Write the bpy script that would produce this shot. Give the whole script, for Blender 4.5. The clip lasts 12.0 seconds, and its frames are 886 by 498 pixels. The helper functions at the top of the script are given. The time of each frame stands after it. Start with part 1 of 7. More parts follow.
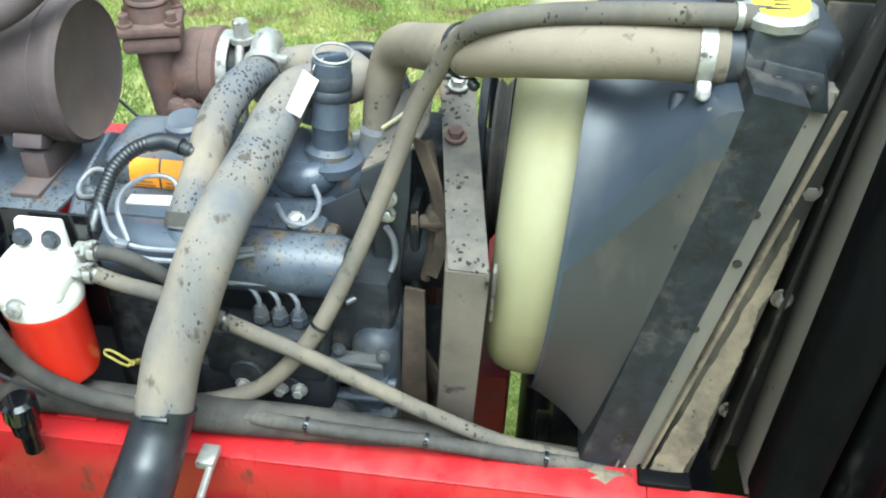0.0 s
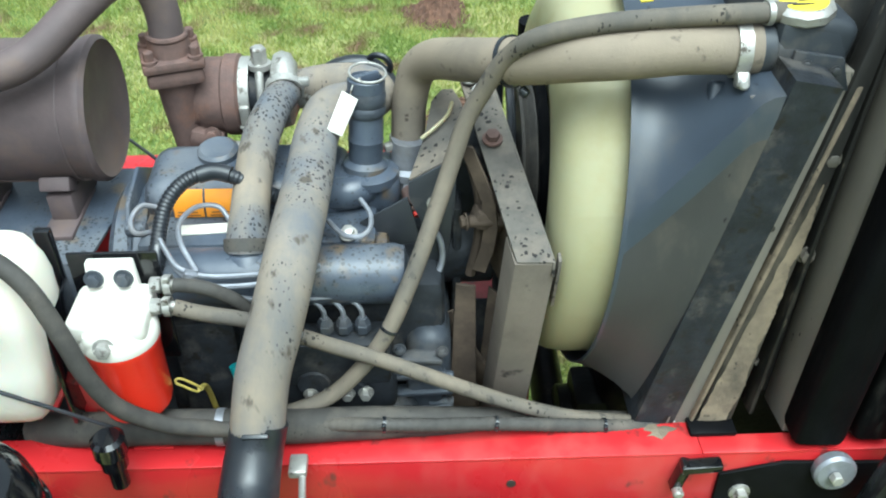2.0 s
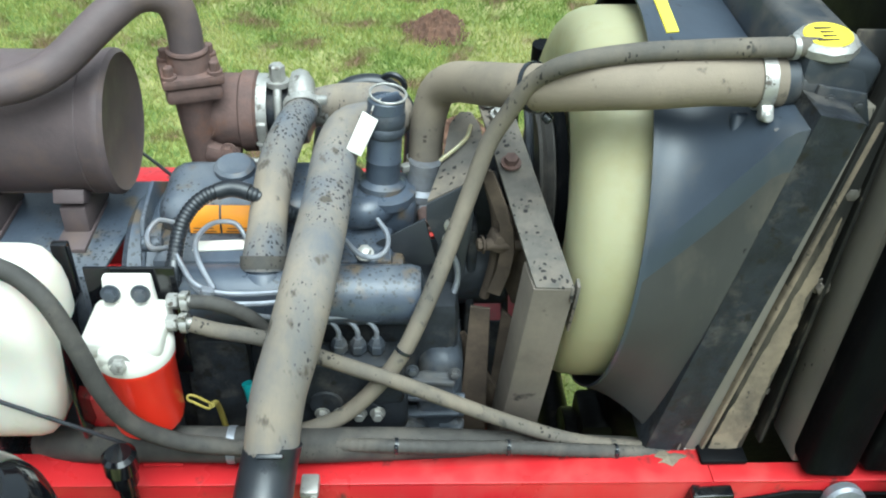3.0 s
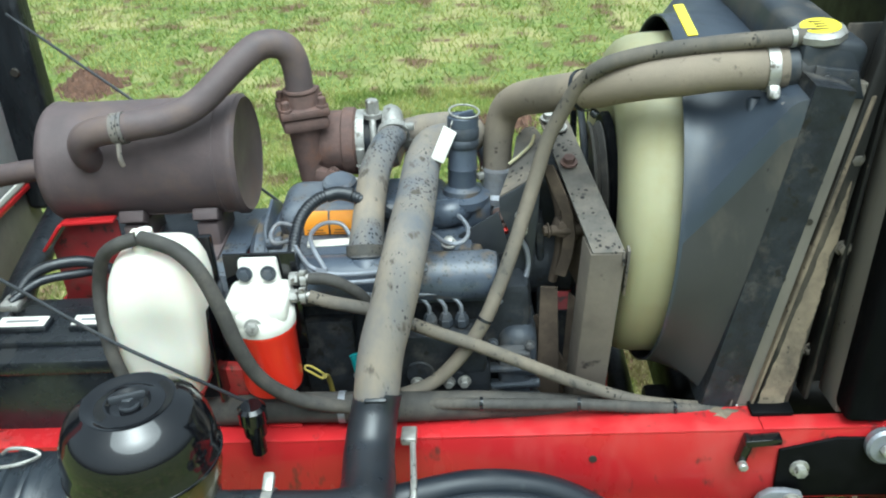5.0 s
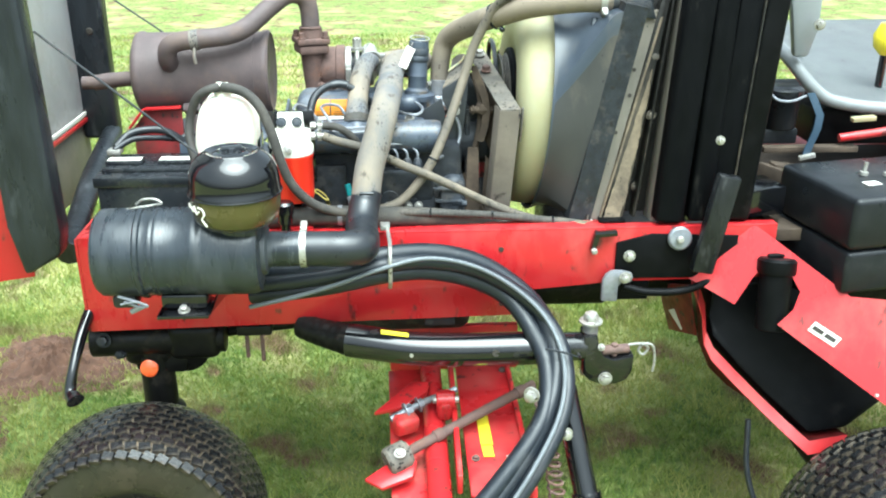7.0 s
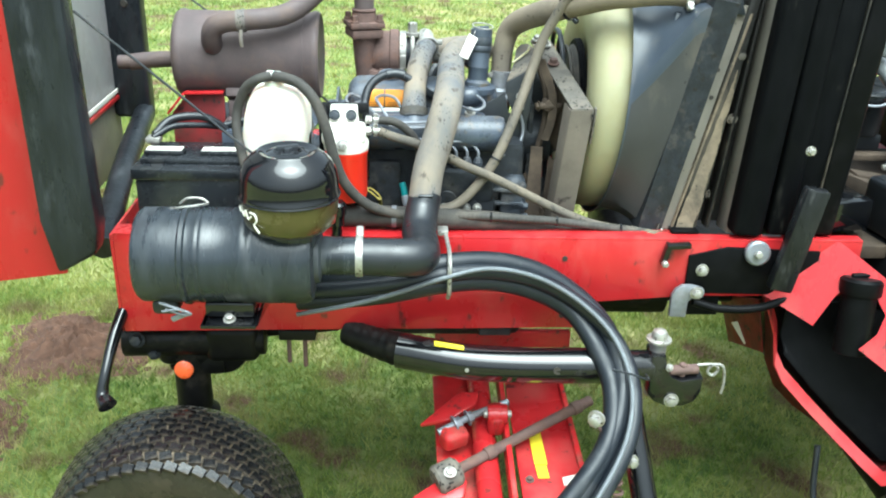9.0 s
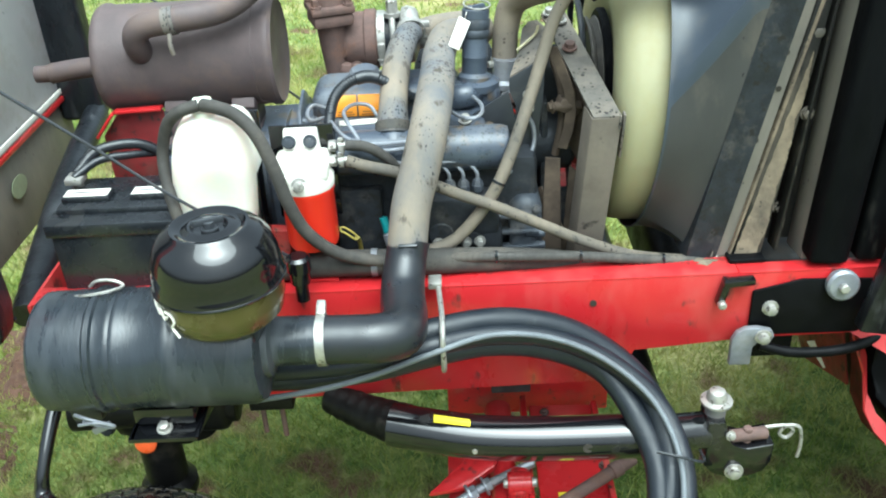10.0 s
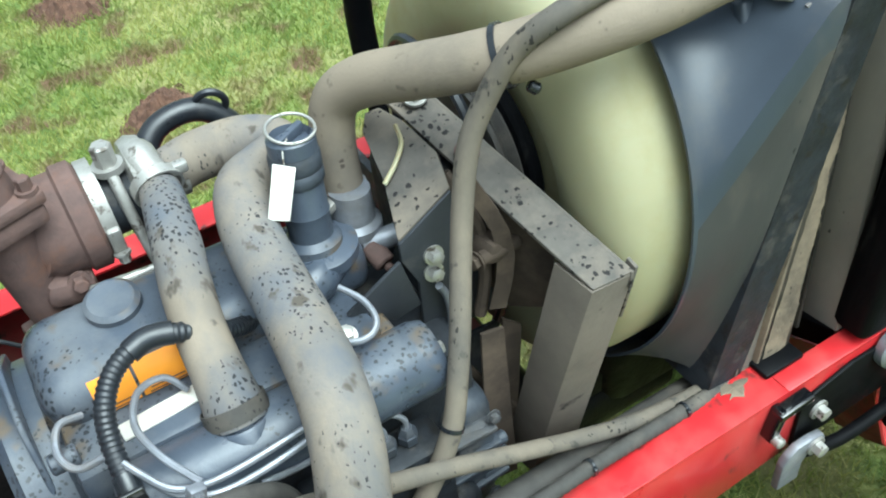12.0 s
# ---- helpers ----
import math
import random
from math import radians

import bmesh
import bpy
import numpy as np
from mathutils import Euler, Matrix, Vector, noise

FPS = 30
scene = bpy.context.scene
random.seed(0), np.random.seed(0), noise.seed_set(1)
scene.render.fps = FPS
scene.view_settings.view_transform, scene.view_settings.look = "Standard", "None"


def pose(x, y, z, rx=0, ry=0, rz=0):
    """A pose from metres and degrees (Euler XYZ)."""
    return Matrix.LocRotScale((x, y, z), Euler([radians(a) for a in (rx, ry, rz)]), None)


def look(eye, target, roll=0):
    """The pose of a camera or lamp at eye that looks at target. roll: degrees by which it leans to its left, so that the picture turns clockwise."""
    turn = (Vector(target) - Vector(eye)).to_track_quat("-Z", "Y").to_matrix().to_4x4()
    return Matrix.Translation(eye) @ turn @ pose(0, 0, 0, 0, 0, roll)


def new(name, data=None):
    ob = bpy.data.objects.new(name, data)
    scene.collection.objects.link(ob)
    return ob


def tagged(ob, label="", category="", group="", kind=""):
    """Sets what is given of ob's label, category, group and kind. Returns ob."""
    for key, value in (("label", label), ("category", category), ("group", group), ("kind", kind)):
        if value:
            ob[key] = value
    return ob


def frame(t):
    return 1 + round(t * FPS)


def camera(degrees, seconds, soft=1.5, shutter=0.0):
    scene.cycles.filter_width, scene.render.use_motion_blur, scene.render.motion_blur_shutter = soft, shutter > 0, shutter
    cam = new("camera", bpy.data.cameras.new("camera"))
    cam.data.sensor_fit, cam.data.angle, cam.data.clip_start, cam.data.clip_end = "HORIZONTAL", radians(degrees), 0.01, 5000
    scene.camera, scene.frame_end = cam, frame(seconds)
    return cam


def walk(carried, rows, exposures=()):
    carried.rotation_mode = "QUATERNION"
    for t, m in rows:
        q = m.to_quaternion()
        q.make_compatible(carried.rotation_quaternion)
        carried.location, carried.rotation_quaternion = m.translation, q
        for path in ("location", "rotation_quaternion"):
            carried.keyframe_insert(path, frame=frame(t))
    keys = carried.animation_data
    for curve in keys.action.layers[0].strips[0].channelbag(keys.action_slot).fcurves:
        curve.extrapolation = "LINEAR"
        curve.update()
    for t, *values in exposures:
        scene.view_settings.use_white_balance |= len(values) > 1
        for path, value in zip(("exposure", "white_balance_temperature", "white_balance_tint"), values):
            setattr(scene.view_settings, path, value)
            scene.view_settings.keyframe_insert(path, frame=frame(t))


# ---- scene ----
cam = camera(52.0, 12.0, 2.0)
PATH = [
    (0, (0.0779, -0.6691, 1.5465), (-0.1069, 0.7648, 0.4742), 0.76),
    (0.5, (-0.0600, -0.7345, 1.5713), (-0.0985, 0.7020, 0.4874), -1.67),
    (1, (-0.1073, -0.7439, 1.5857), (-0.0795, 0.6906, 0.4987), 0.37),
    (1.5, (-0.1106, -0.7334, 1.5983), (-0.0769, 0.7021, 0.5129), -0.10),
    (2, (-0.1188, -0.7345, 1.6021), (-0.0760, 0.6978, 0.5128), -0.27),
    (2.5, (-0.1295, -0.7311, 1.6072), (-0.0699, 0.7052, 0.5239), 0.66),
    (3, (-0.1562, -0.7288, 1.6105), (-0.0863, 0.7196, 0.5441), 1.75),
    (4.8, (-0.2300, -0.9183, 1.5901), (-0.2264, 0.6171, 0.6507), -0.17),
    (5, (-0.1520, -1.0023, 1.5819), (-0.2413, 0.5680, 0.7066), -3.64),
    (5.5, (-0.0062, -1.2921, 1.5064), (-0.1307, 0.2756, 0.6306), -5.30),
    (6, (-0.0628, -1.5598, 1.4382), (-0.1219, 0.0598, 0.6548), -4.93),
    (6.5, (-0.1936, -1.7993, 1.4135), (-0.1315, -0.1412, 0.7160), -2.76),
    (7, (-0.2521, -1.8899, 1.4358), (-0.1562, -0.2235, 0.7622), -0.01),
    (8.8, (-0.3787, -1.8200, 1.4523), (-0.2737, -0.1663, 0.7493), 2.03),
    (9, (-0.3555, -1.7236, 1.4610), (-0.2736, -0.0832, 0.7246), 1.74),
    (9.5, (-0.2670, -1.4637, 1.5313), (-0.2709, 0.1401, 0.7141), 0.29),
    (10, (-0.2288, -1.2545, 1.5257), (-0.2629, 0.2957, 0.6115), -3.31),
    (10.5, (-0.3267, -0.9268, 1.5409), (-0.0888, 0.5462, 0.5340), -6.39),
    (11, (-0.3662, -0.6798, 1.5303), (0.0083, 0.7106, 0.4502), -4.70),
    (11.5, (-0.3590, -0.4626, 1.5436), (0.0916, 0.8010, 0.3435), -4.66),
    (12, (-0.3854, -0.3771, 1.5711), (0.2128, 0.7944, 0.3424), -6.65),
]
walk(cam, [(t, look(e, g, r)) for t, e, g, r in PATH], [(0, 1.8, 5560, -7), (0.5, 1.5, 5560, -7), (2.5, 1.48, 5560, -7), (3, 1.4, 5560, -7), (5, 1.25, 5560, -7), (5.5, 1.75, 5700, -7), (6, 2.2, 5700, -7), (6.5, 2.22, 5700, -7), (7, 2.14, 5700, -7), (9, 1.88, 5700, -7), (9.5, 1.76, 5700, -7), (10.5, 1.68, 5560, -7), (11, 1.66, 5560, -7), (12, 1.5, 5560, -7)])
# ---- path end ----

# ---- world, sun and exposure ----
world = bpy.data.worlds.new("overcast_sky")
scene.world = world
world.use_nodes = True
wn = world.node_tree
sky = wn.nodes.new("ShaderNodeTexSky")
sky.sky_type = "NISHITA"
sky.sun_disc = False
sky.sun_elevation = radians(69)
sky.sun_rotation = radians(161)
sky.air_density, sky.dust_density, sky.ozone_density = 1.0, 8.0, 1.0
hsv = wn.nodes.new("ShaderNodeHueSaturation")
hsv.inputs["Saturation"].default_value = 0.3
wn.links.new(sky.outputs[0], hsv.inputs["Color"])
wn.links.new(hsv.outputs[0], wn.nodes["Background"].inputs["Color"])
wn.nodes["Background"].inputs["Strength"].default_value = 0.105
sun = new("sun", bpy.data.lights.new("sun", "SUN"))
sun.data.energy, sun.data.angle, sun.data.color = 1.35, radians(60), (1.0, 0.985, 0.96)
sun.matrix_world = look((0.6, -1.8, 5.0), (0, 0, 0))


# ---- materials ----
def material(name, base, rough=0.5, metal=0.0, second=None, amount=0.5, scale=30.0, bump=0.15, bump_scale=200.0, rough_var=0.15,
             dust=None, dust_amount=0.0, dust_scale=9.0, spots=None, spot_scale=45.0, spot_size=0.16, coat=0.0, grime=None, grime_scale=70.0,
             grime_amount=0.0, stretch=(1, 1, 1), sub=0.0, spec=0.5, cluster=(10.0, 0.4, 0.62)):
    """Paint, metal, rubber or plastic: grain at two scales, a patchy dust layer, splashed spots and small grime."""
    m = bpy.data.materials.new(name)
    m.use_nodes = True
    t = m.node_tree
    n, l = t.nodes, t.links
    b = n["Principled BSDF"]
    co = n.new("ShaderNodeTexCoord")
    mp = n.new("ShaderNodeMapping")
    mp.inputs["Scale"].default_value = stretch
    l.new(co.outputs["Object"], mp.inputs["Vector"])
    vec = mp.outputs[0]

    def ns(sc, detail=5.0, rough_=0.6):
        x = n.new("ShaderNodeTexNoise")
        x.inputs["Scale"].default_value, x.inputs["Detail"].default_value, x.inputs["Roughness"].default_value = sc, detail, rough_
        l.new(vec, x.inputs["Vector"])
        return x.outputs["Fac"]

    def ramp(src, lo, hi, a=0.0, z=1.0):
        r = n.new("ShaderNodeMapRange")
        r.inputs["From Min"].default_value, r.inputs["From Max"].default_value = lo, hi
        r.inputs["To Min"].default_value, r.inputs["To Max"].default_value = a, z
        l.new(src, r.inputs["Value"])
        return r.outputs[0]

    def mix(fac, a, z):
        x = n.new("ShaderNodeMix")
        x.data_type = "RGBA"
        l.new(fac, x.inputs["Factor"])
        for sock, v in ((x.inputs["A"], a), (x.inputs["B"], z)):
            if isinstance(v, tuple):
                sock.default_value = (*v, 1)
            else:
                l.new(v, sock)
        return x.outputs["Result"]

    grain = ns(scale)
    col = mix(ramp(grain, 0.35, 0.65, 0.0, amount), base, second or tuple(c * 0.7 for c in base))
    roughness = ramp(ns(scale * 0.6), 0.3, 0.7, max(0.03, rough - rough_var), min(1.0, rough + rough_var))
    if dust:
        fac = ramp(ns(dust_scale, 6.0, 0.65), 0.62 - 0.5 * dust_amount, 0.9 - 0.5 * dust_amount)
        col = mix(fac, col, dust)
        rr = n.new("ShaderNodeMix")
        l.new(fac, rr.inputs["Factor"])
        l.new(roughness, rr.inputs["A"])
        rr.inputs["B"].default_value = 0.9
        roughness = rr.outputs["Result"]
    if grime:
        col = mix(ramp(ns(grime_scale, 3.0), 0.68 - 0.25 * grime_amount, 0.76 - 0.25 * grime_amount), col, grime)
    if spots:
        v = n.new("ShaderNodeTexVoronoi")
        v.inputs["Scale"].default_value = spot_scale
        warp = n.new("ShaderNodeTexNoise")
        warp.inputs["Scale"].default_value, warp.inputs["Detail"].default_value = spot_scale * 1.6, 2.0
        l.new(vec, warp.inputs["Vector"])
        off = n.new("ShaderNodeVectorMath")
        off.operation = "MULTIPLY_ADD"
        off.inputs[1].default_value = (0.9 / spot_scale,) * 3
        l.new(warp.outputs["Color"], off.inputs[0])
        l.new(vec, off.inputs[2])
        l.new(off.outputs[0], v.inputs["Vector"])
        th = n.new("ShaderNodeMath")
        th.operation = "ADD"
        l.new(v.outputs["Distance"], th.inputs[0])
        l.new(ramp(ns(cluster[0], 3.0), cluster[1], cluster[2], 0.3, -0.06), th.inputs[1])
        col = mix(ramp(th.outputs[0], spot_size - 0.03, spot_size + 0.06, 0.92, 0.0), col, spots)
    l.new(col, b.inputs["Base Color"])
    l.new(roughness, b.inputs["Roughness"])
    b.inputs["Metallic"].default_value = metal
    b.inputs["Specular IOR Level"].default_value = spec
    b.inputs["Coat Weight"].default_value = coat
    b.inputs["Subsurface Weight"].default_value = sub
    bp = n.new("ShaderNodeBump")
    bp.inputs["Strength"].default_value, bp.inputs["Distance"].default_value = bump, 0.002
    l.new(ns(bump_scale, 4.0), bp.inputs["Height"])
    l.new(bp.outputs[0], b.inputs["Normal"])
    return m


TAN = (0.27, 0.21, 0.15)
M_RED = material("red_paint", (0.42, 0.017, 0.021), 0.3, 0, (0.37, 0.014, 0.02), 0.6, 7, 0.06, 60, 0.14, dust=(0.4, 0.07, 0.06), dust_amount=0.22, dust_scale=6, coat=0.15, grime=(0.13, 0.024, 0.022), grime_scale=30, grime_amount=0.26, stretch=(1, 1, 0.45), spec=0.38)
M_REDDIRT = material("weathered_red_paint", (0.5, 0.016, 0.02), 0.45, 0, (0.36, 0.012, 0.016), 0.6, 25, 0.15, 90, 0.2, dust=(0.22, 0.1, 0.07), dust_amount=0.25, dust_scale=14, grime=(0.06, 0.03, 0.02), grime_scale=50, grime_amount=0.25)
# Red for far and low parts: shade put into its colour, with some grime.
M_REDGRIMESHADE = material("grimy_shaded_red_paint", (0.2, 0.012, 0.014), 0.55, 0, (0.1, 0.01, 0.011), 0.7, 20, 0.2, 90, 0.15, dust=(0.09, 0.045, 0.033), dust_amount=0.3, dust_scale=14, grime=(0.03, 0.014, 0.011), grime_scale=40, grime_amount=0.35)
M_BLACK = material("black_enamel", (0.003, 0.0033, 0.0045), 0.1, 0, (0.007, 0.007, 0.008), 0.5, 20, 0.04, 60, 0.08, coat=0.3, dust=(0.03, 0.028, 0.025), dust_amount=0.05)
M_PLASTIC = material("black_plastic", (0.012, 0.014, 0.017), 0.26, 0, (0.02, 0.022, 0.026), 0.6, 40, 0.08, 300, 0.1, dust=(0.05, 0.048, 0.045), dust_amount=0.1)
M_HYDRAULIC = material("blue_black_hose_cover", (0.0085, 0.0115, 0.017), 0.4, 0, (0.013, 0.016, 0.021), 0.6, 30, 0.12, 500, 0.12, dust=(0.04, 0.04, 0.042), dust_amount=0.1, grime=(0.03, 0.033, 0.038), grime_scale=25, grime_amount=0.15, spec=0.45)
M_HYDLINE = material("grey_line_cover", (0.13, 0.142, 0.155), 0.45, 0, (0.09, 0.098, 0.108), 0.6, 30, 0.1, 400, 0.1, spec=0.35)
M_RUBBER = material("black_rubber", (0.012, 0.0145, 0.019), 0.36, 0, (0.015, 0.015, 0.017), 0.6, 60, 0.1, 400, 0.12, dust=(0.05, 0.047, 0.045), dust_amount=0.1)
M_CANISTER = material("faded_black_plastic", (0.022, 0.027, 0.034), 0.27, 0, (0.011, 0.014, 0.018), 0.8, 26, 0.2, 160, 0.12, dust=(0.07, 0.076, 0.085), dust_amount=0.17, dust_scale=12, stretch=(1.6, 0.35, 0.35), spec=0.5)
M_MUD = material("dried_mud_on_rubber", (0.15, 0.112, 0.07), 0.7, 0, (0.06, 0.048, 0.034), 0.9, 30, 0.5, 200, 0.12, dust=(0.025, 0.023, 0.021), dust_amount=0.34, dust_scale=12)
M_WALL = material("wet_muddy_sidewall", (0.026, 0.022, 0.017), 0.26, 0, (0.012, 0.011, 0.01), 0.7, 22, 0.25, 200, 0.12, dust=(0.085, 0.063, 0.04), dust_amount=0.2, dust_scale=11, spec=0.5)
M_TYRE = material("wet_tyre_rubber", (0.006, 0.0063, 0.0072), 0.3, 0, (0.012, 0.012, 0.012), 0.6, 60, 0.3, 300, 0.15, dust=(0.13, 0.098, 0.062), dust_amount=0.24, dust_scale=22, spec=0.4)
M_HOSE = material("dusty_rubber_hose", (0.235, 0.195, 0.15), 0.8, 0, (0.155, 0.134, 0.11), 0.8, 11, 0.25, 320, 0.12, dust=(0.092, 0.103, 0.124), dust_amount=0.4, dust_scale=6.5, grime=(0.075, 0.064, 0.052), grime_scale=34, grime_amount=0.3, spots=(0.018, 0.018, 0.02), spot_scale=165, spot_size=0.27, stretch=(1.2, 1.0, 0.5), spec=0.25, cluster=(8.0, 0.46, 0.62))
M_HOSETAN = material("tan_dusted_hose", (0.225, 0.185, 0.14), 0.82, 0, (0.155, 0.13, 0.103), 0.8, 8, 0.25, 320, 0.1, dust=(0.11, 0.098, 0.085), dust_amount=0.26, dust_scale=6, grime=(0.12, 0.1, 0.078), grime_scale=60, grime_amount=0.2, spots=(0.05, 0.04, 0.033), spot_scale=60, spot_size=0.12, spec=0.2, cluster=(7.0, 0.5, 0.66))
M_HOSETHIN = material("blotched_thin_hose", (0.165, 0.138, 0.106), 0.8, 0, (0.105, 0.092, 0.076), 0.8, 26, 0.25, 320, 0.12, dust=(0.08, 0.075, 0.069), dust_amount=0.34, dust_scale=12, grime=(0.06, 0.054, 0.048), grime_scale=55, grime_amount=0.25, spots=(0.022, 0.02, 0.019), spot_scale=170, spot_size=0.27, stretch=(0.9, 0.9, 0.5), spec=0.22, cluster=(14.0, 0.47, 0.62))
M_HOSEDARK = material("grimy_dark_hose", (0.058, 0.054, 0.049), 0.72, 0, (0.034, 0.032, 0.03), 0.7, 40, 0.2, 300, 0.12, dust=(0.115, 0.1, 0.083), dust_amount=0.26, dust_scale=12, spots=(0.02, 0.02, 0.02), spot_scale=130, spot_size=0.15, spec=0.25)
M_ENGINE = material("blue_grey_engine_paint", (0.064, 0.077, 0.103), 0.38, 0, (0.036, 0.044, 0.06), 0.8, 16, 0.2, 180, 0.15, dust=(0.14, 0.144, 0.152), dust_amount=0.24, dust_scale=9, spots=(0.012, 0.014, 0.018), spot_scale=150, spot_size=0.25, grime=(0.1, 0.075, 0.05), grime_scale=15, grime_amount=0.42, cluster=(8.0, 0.42, 0.6))
M_BLOCK = material("oily_cast_iron", (0.022, 0.025, 0.031), 0.6, 0.1, (0.012, 0.013, 0.015), 0.8, 34, 0.5, 120, 0.2, dust=(0.1, 0.09, 0.078), dust_amount=0.2, dust_scale=18, grime=(0.015, 0.014, 0.013), grime_scale=45, grime_amount=0.4, spec=0.3)
M_LIFT = material("dark_dusted_plate", (0.035, 0.038, 0.044), 0.5, 0, (0.024, 0.026, 0.03), 0.7, 14, 0.15, 140, 0.15, dust=(0.12, 0.11, 0.1), dust_amount=0.16, dust_scale=9, spec=0.35)
M_RUST = material("rusty_cast_iron", (0.13, 0.083, 0.072), 0.85, 0.0, (0.085, 0.058, 0.053), 0.8, 45, 0.5, 160, 0.1, dust=(0.17, 0.085, 0.055), dust_amount=0.22, dust_scale=20, spec=0.2)
M_MUFFLER = material("heat_browned_steel", (0.105, 0.08, 0.08), 0.6, 0.0, (0.078, 0.061, 0.063), 0.7, 24, 0.2, 220, 0.12, dust=(0.15, 0.105, 0.083), dust_amount=0.2, dust_scale=10, spec=0.3)
M_LEG = material("dusty_tan_steel", (0.165, 0.14, 0.115), 0.88, 0, (0.105, 0.09, 0.076), 0.8, 9, 0.3, 150, 0.08, dust=(0.2, 0.168, 0.135), dust_amount=0.3, dust_scale=7, grime=(0.05, 0.043, 0.037), grime_scale=26, grime_amount=0.12, spec=0.18)
M_BRACKET = material("dusty_brown_steel", (0.115, 0.105, 0.092), 0.82, 0, (0.07, 0.064, 0.058), 0.8, 20, 0.3, 150, 0.1, dust=(0.2, 0.166, 0.13), dust_amount=0.3, dust_scale=11, spots=(0.012, 0.0115, 0.012), spot_scale=110, spot_size=0.27, spec=0.2, cluster=(10.0, 0.42, 0.6))
M_BROWN = material("rust_brown_dusted_steel", (0.066, 0.05, 0.038), 0.9, 0, (0.038, 0.03, 0.024), 0.8, 16, 0.3, 150, 0.08, dust=(0.12, 0.09, 0.066), dust_amount=0.3, dust_scale=9, spec=0.15)
M_CASTING = material("oily_blue_grey_casting", (0.05, 0.058, 0.072), 0.5, 0, (0.028, 0.032, 0.04), 0.8, 30, 0.4, 140, 0.18, dust=(0.11, 0.1, 0.088), dust_amount=0.26, dust_scale=16, grime=(0.018, 0.018, 0.019), grime_scale=40, grime_amount=0.3, spec=0.35)
M_FAN = material("pale_nylon", (0.3, 0.268, 0.152), 0.55, 0, (0.335, 0.3, 0.178), 0.6, 5, 0.05, 80, 0.1, dust=(0.26, 0.215, 0.085), dust_amount=0.26, dust_scale=4.5, sub=0.1)
M_SHROUD = material("dark_blue_grey_shroud", (0.036, 0.045, 0.061), 0.36, 0, (0.026, 0.032, 0.043), 0.6, 10, 0.08, 120, 0.12, dust=(0.1, 0.092, 0.08), dust_amount=0.2, dust_scale=5, spots=(0.006, 0.006, 0.008), spot_scale=60, spot_size=0.17, stretch=(1, 1, 0.6), spec=0.5, cluster=(7.0, 0.5, 0.62))
M_RADFRAME = material("dusty_black_frame_steel", (0.19, 0.172, 0.145), 0.6, 0.0, (0.12, 0.11, 0.095), 0.8, 9, 0.15, 140, 0.15, dust=(0.18, 0.155, 0.12), dust_amount=0.26, dust_scale=5, stretch=(1.2, 1.2, 0.6), spots=(0.012, 0.012, 0.012), spot_scale=80, spot_size=0.12, spec=0.3)
M_POSTDARK = material("black_post_with_dust_specks", (0.012, 0.012, 0.0115), 0.55, 0, (0.024, 0.022, 0.019), 0.7, 16, 0.2, 140, 0.15, dust=(0.12, 0.1, 0.075), dust_amount=0.18, dust_scale=8, stretch=(1.5, 1.5, 0.5), grime=(0.12, 0.1, 0.074), grime_scale=60, grime_amount=0.12, spec=0.25)
# Shroud side: grime, and the facet's shade put into the base colour.
M_SIDESHADE = material("grimy_shaded_shroud_side", (0.052, 0.051, 0.05), 0.55, 0, (0.034, 0.034, 0.035), 0.7, 8, 0.1, 120, 0.15, dust=(0.125, 0.108, 0.085), dust_amount=0.32, dust_scale=6, stretch=(1, 1, 0.5), spots=(0.01, 0.01, 0.011), spot_scale=75, spot_size=0.14, spec=0.25)
M_MATTBLACK = material("matt_black_plastic", (0.0025, 0.0027, 0.0032), 0.45, 0, (0.006, 0.006, 0.007), 0.6, 30, 0.1, 260, 0.12, dust=(0.025, 0.023, 0.021), dust_amount=0.03, spec=0.09)
M_GREASE = material("greasy_black_casting", (0.004, 0.004, 0.004), 0.42, 0, (0.009, 0.0085, 0.008), 0.7, 30, 0.4, 120, 0.15, dust=(0.05, 0.04, 0.03), dust_amount=0.1, dust_scale=20, spec=0.16)
M_CRUST = material("caked_tan_dust", (0.215, 0.172, 0.122), 0.9, 0, (0.115, 0.095, 0.072), 0.9, 18, 0.6, 160, 0.08, dust=(0.055, 0.048, 0.041), dust_amount=0.28, dust_scale=14, grime=(0.03, 0.027, 0.024), grime_scale=60, grime_amount=0.2, spec=0.1)
M_SEALWORN = material("worn_grey_foam_seal", (0.008, 0.0095, 0.012), 0.34, 0, (0.02, 0.023, 0.028), 0.9, 13, 0.8, 45, 0.15, dust=(0.09, 0.095, 0.105), dust_amount=0.1, dust_scale=9, stretch=(1.8, 1.8, 0.5), spec=0.35)
M_STRUT = material("scraped_black_strut", (0.006, 0.0065, 0.0075), 0.32, 0, (0.018, 0.019, 0.021), 0.7, 20, 0.5, 50, 0.15, dust=(0.09, 0.09, 0.09), dust_amount=0.12, dust_scale=12, stretch=(2, 2, 0.5), spec=0.3)
M_TANK = material("dusty_black_tank", (0.032, 0.037, 0.044), 0.42, 0, (0.024, 0.027, 0.032), 0.6, 14, 0.1, 120, 0.12, dust=(0.15, 0.13, 0.105), dust_amount=0.22, dust_scale=7, spots=(0.008, 0.008, 0.009), spot_scale=70, spot_size=0.1, spec=0.35)
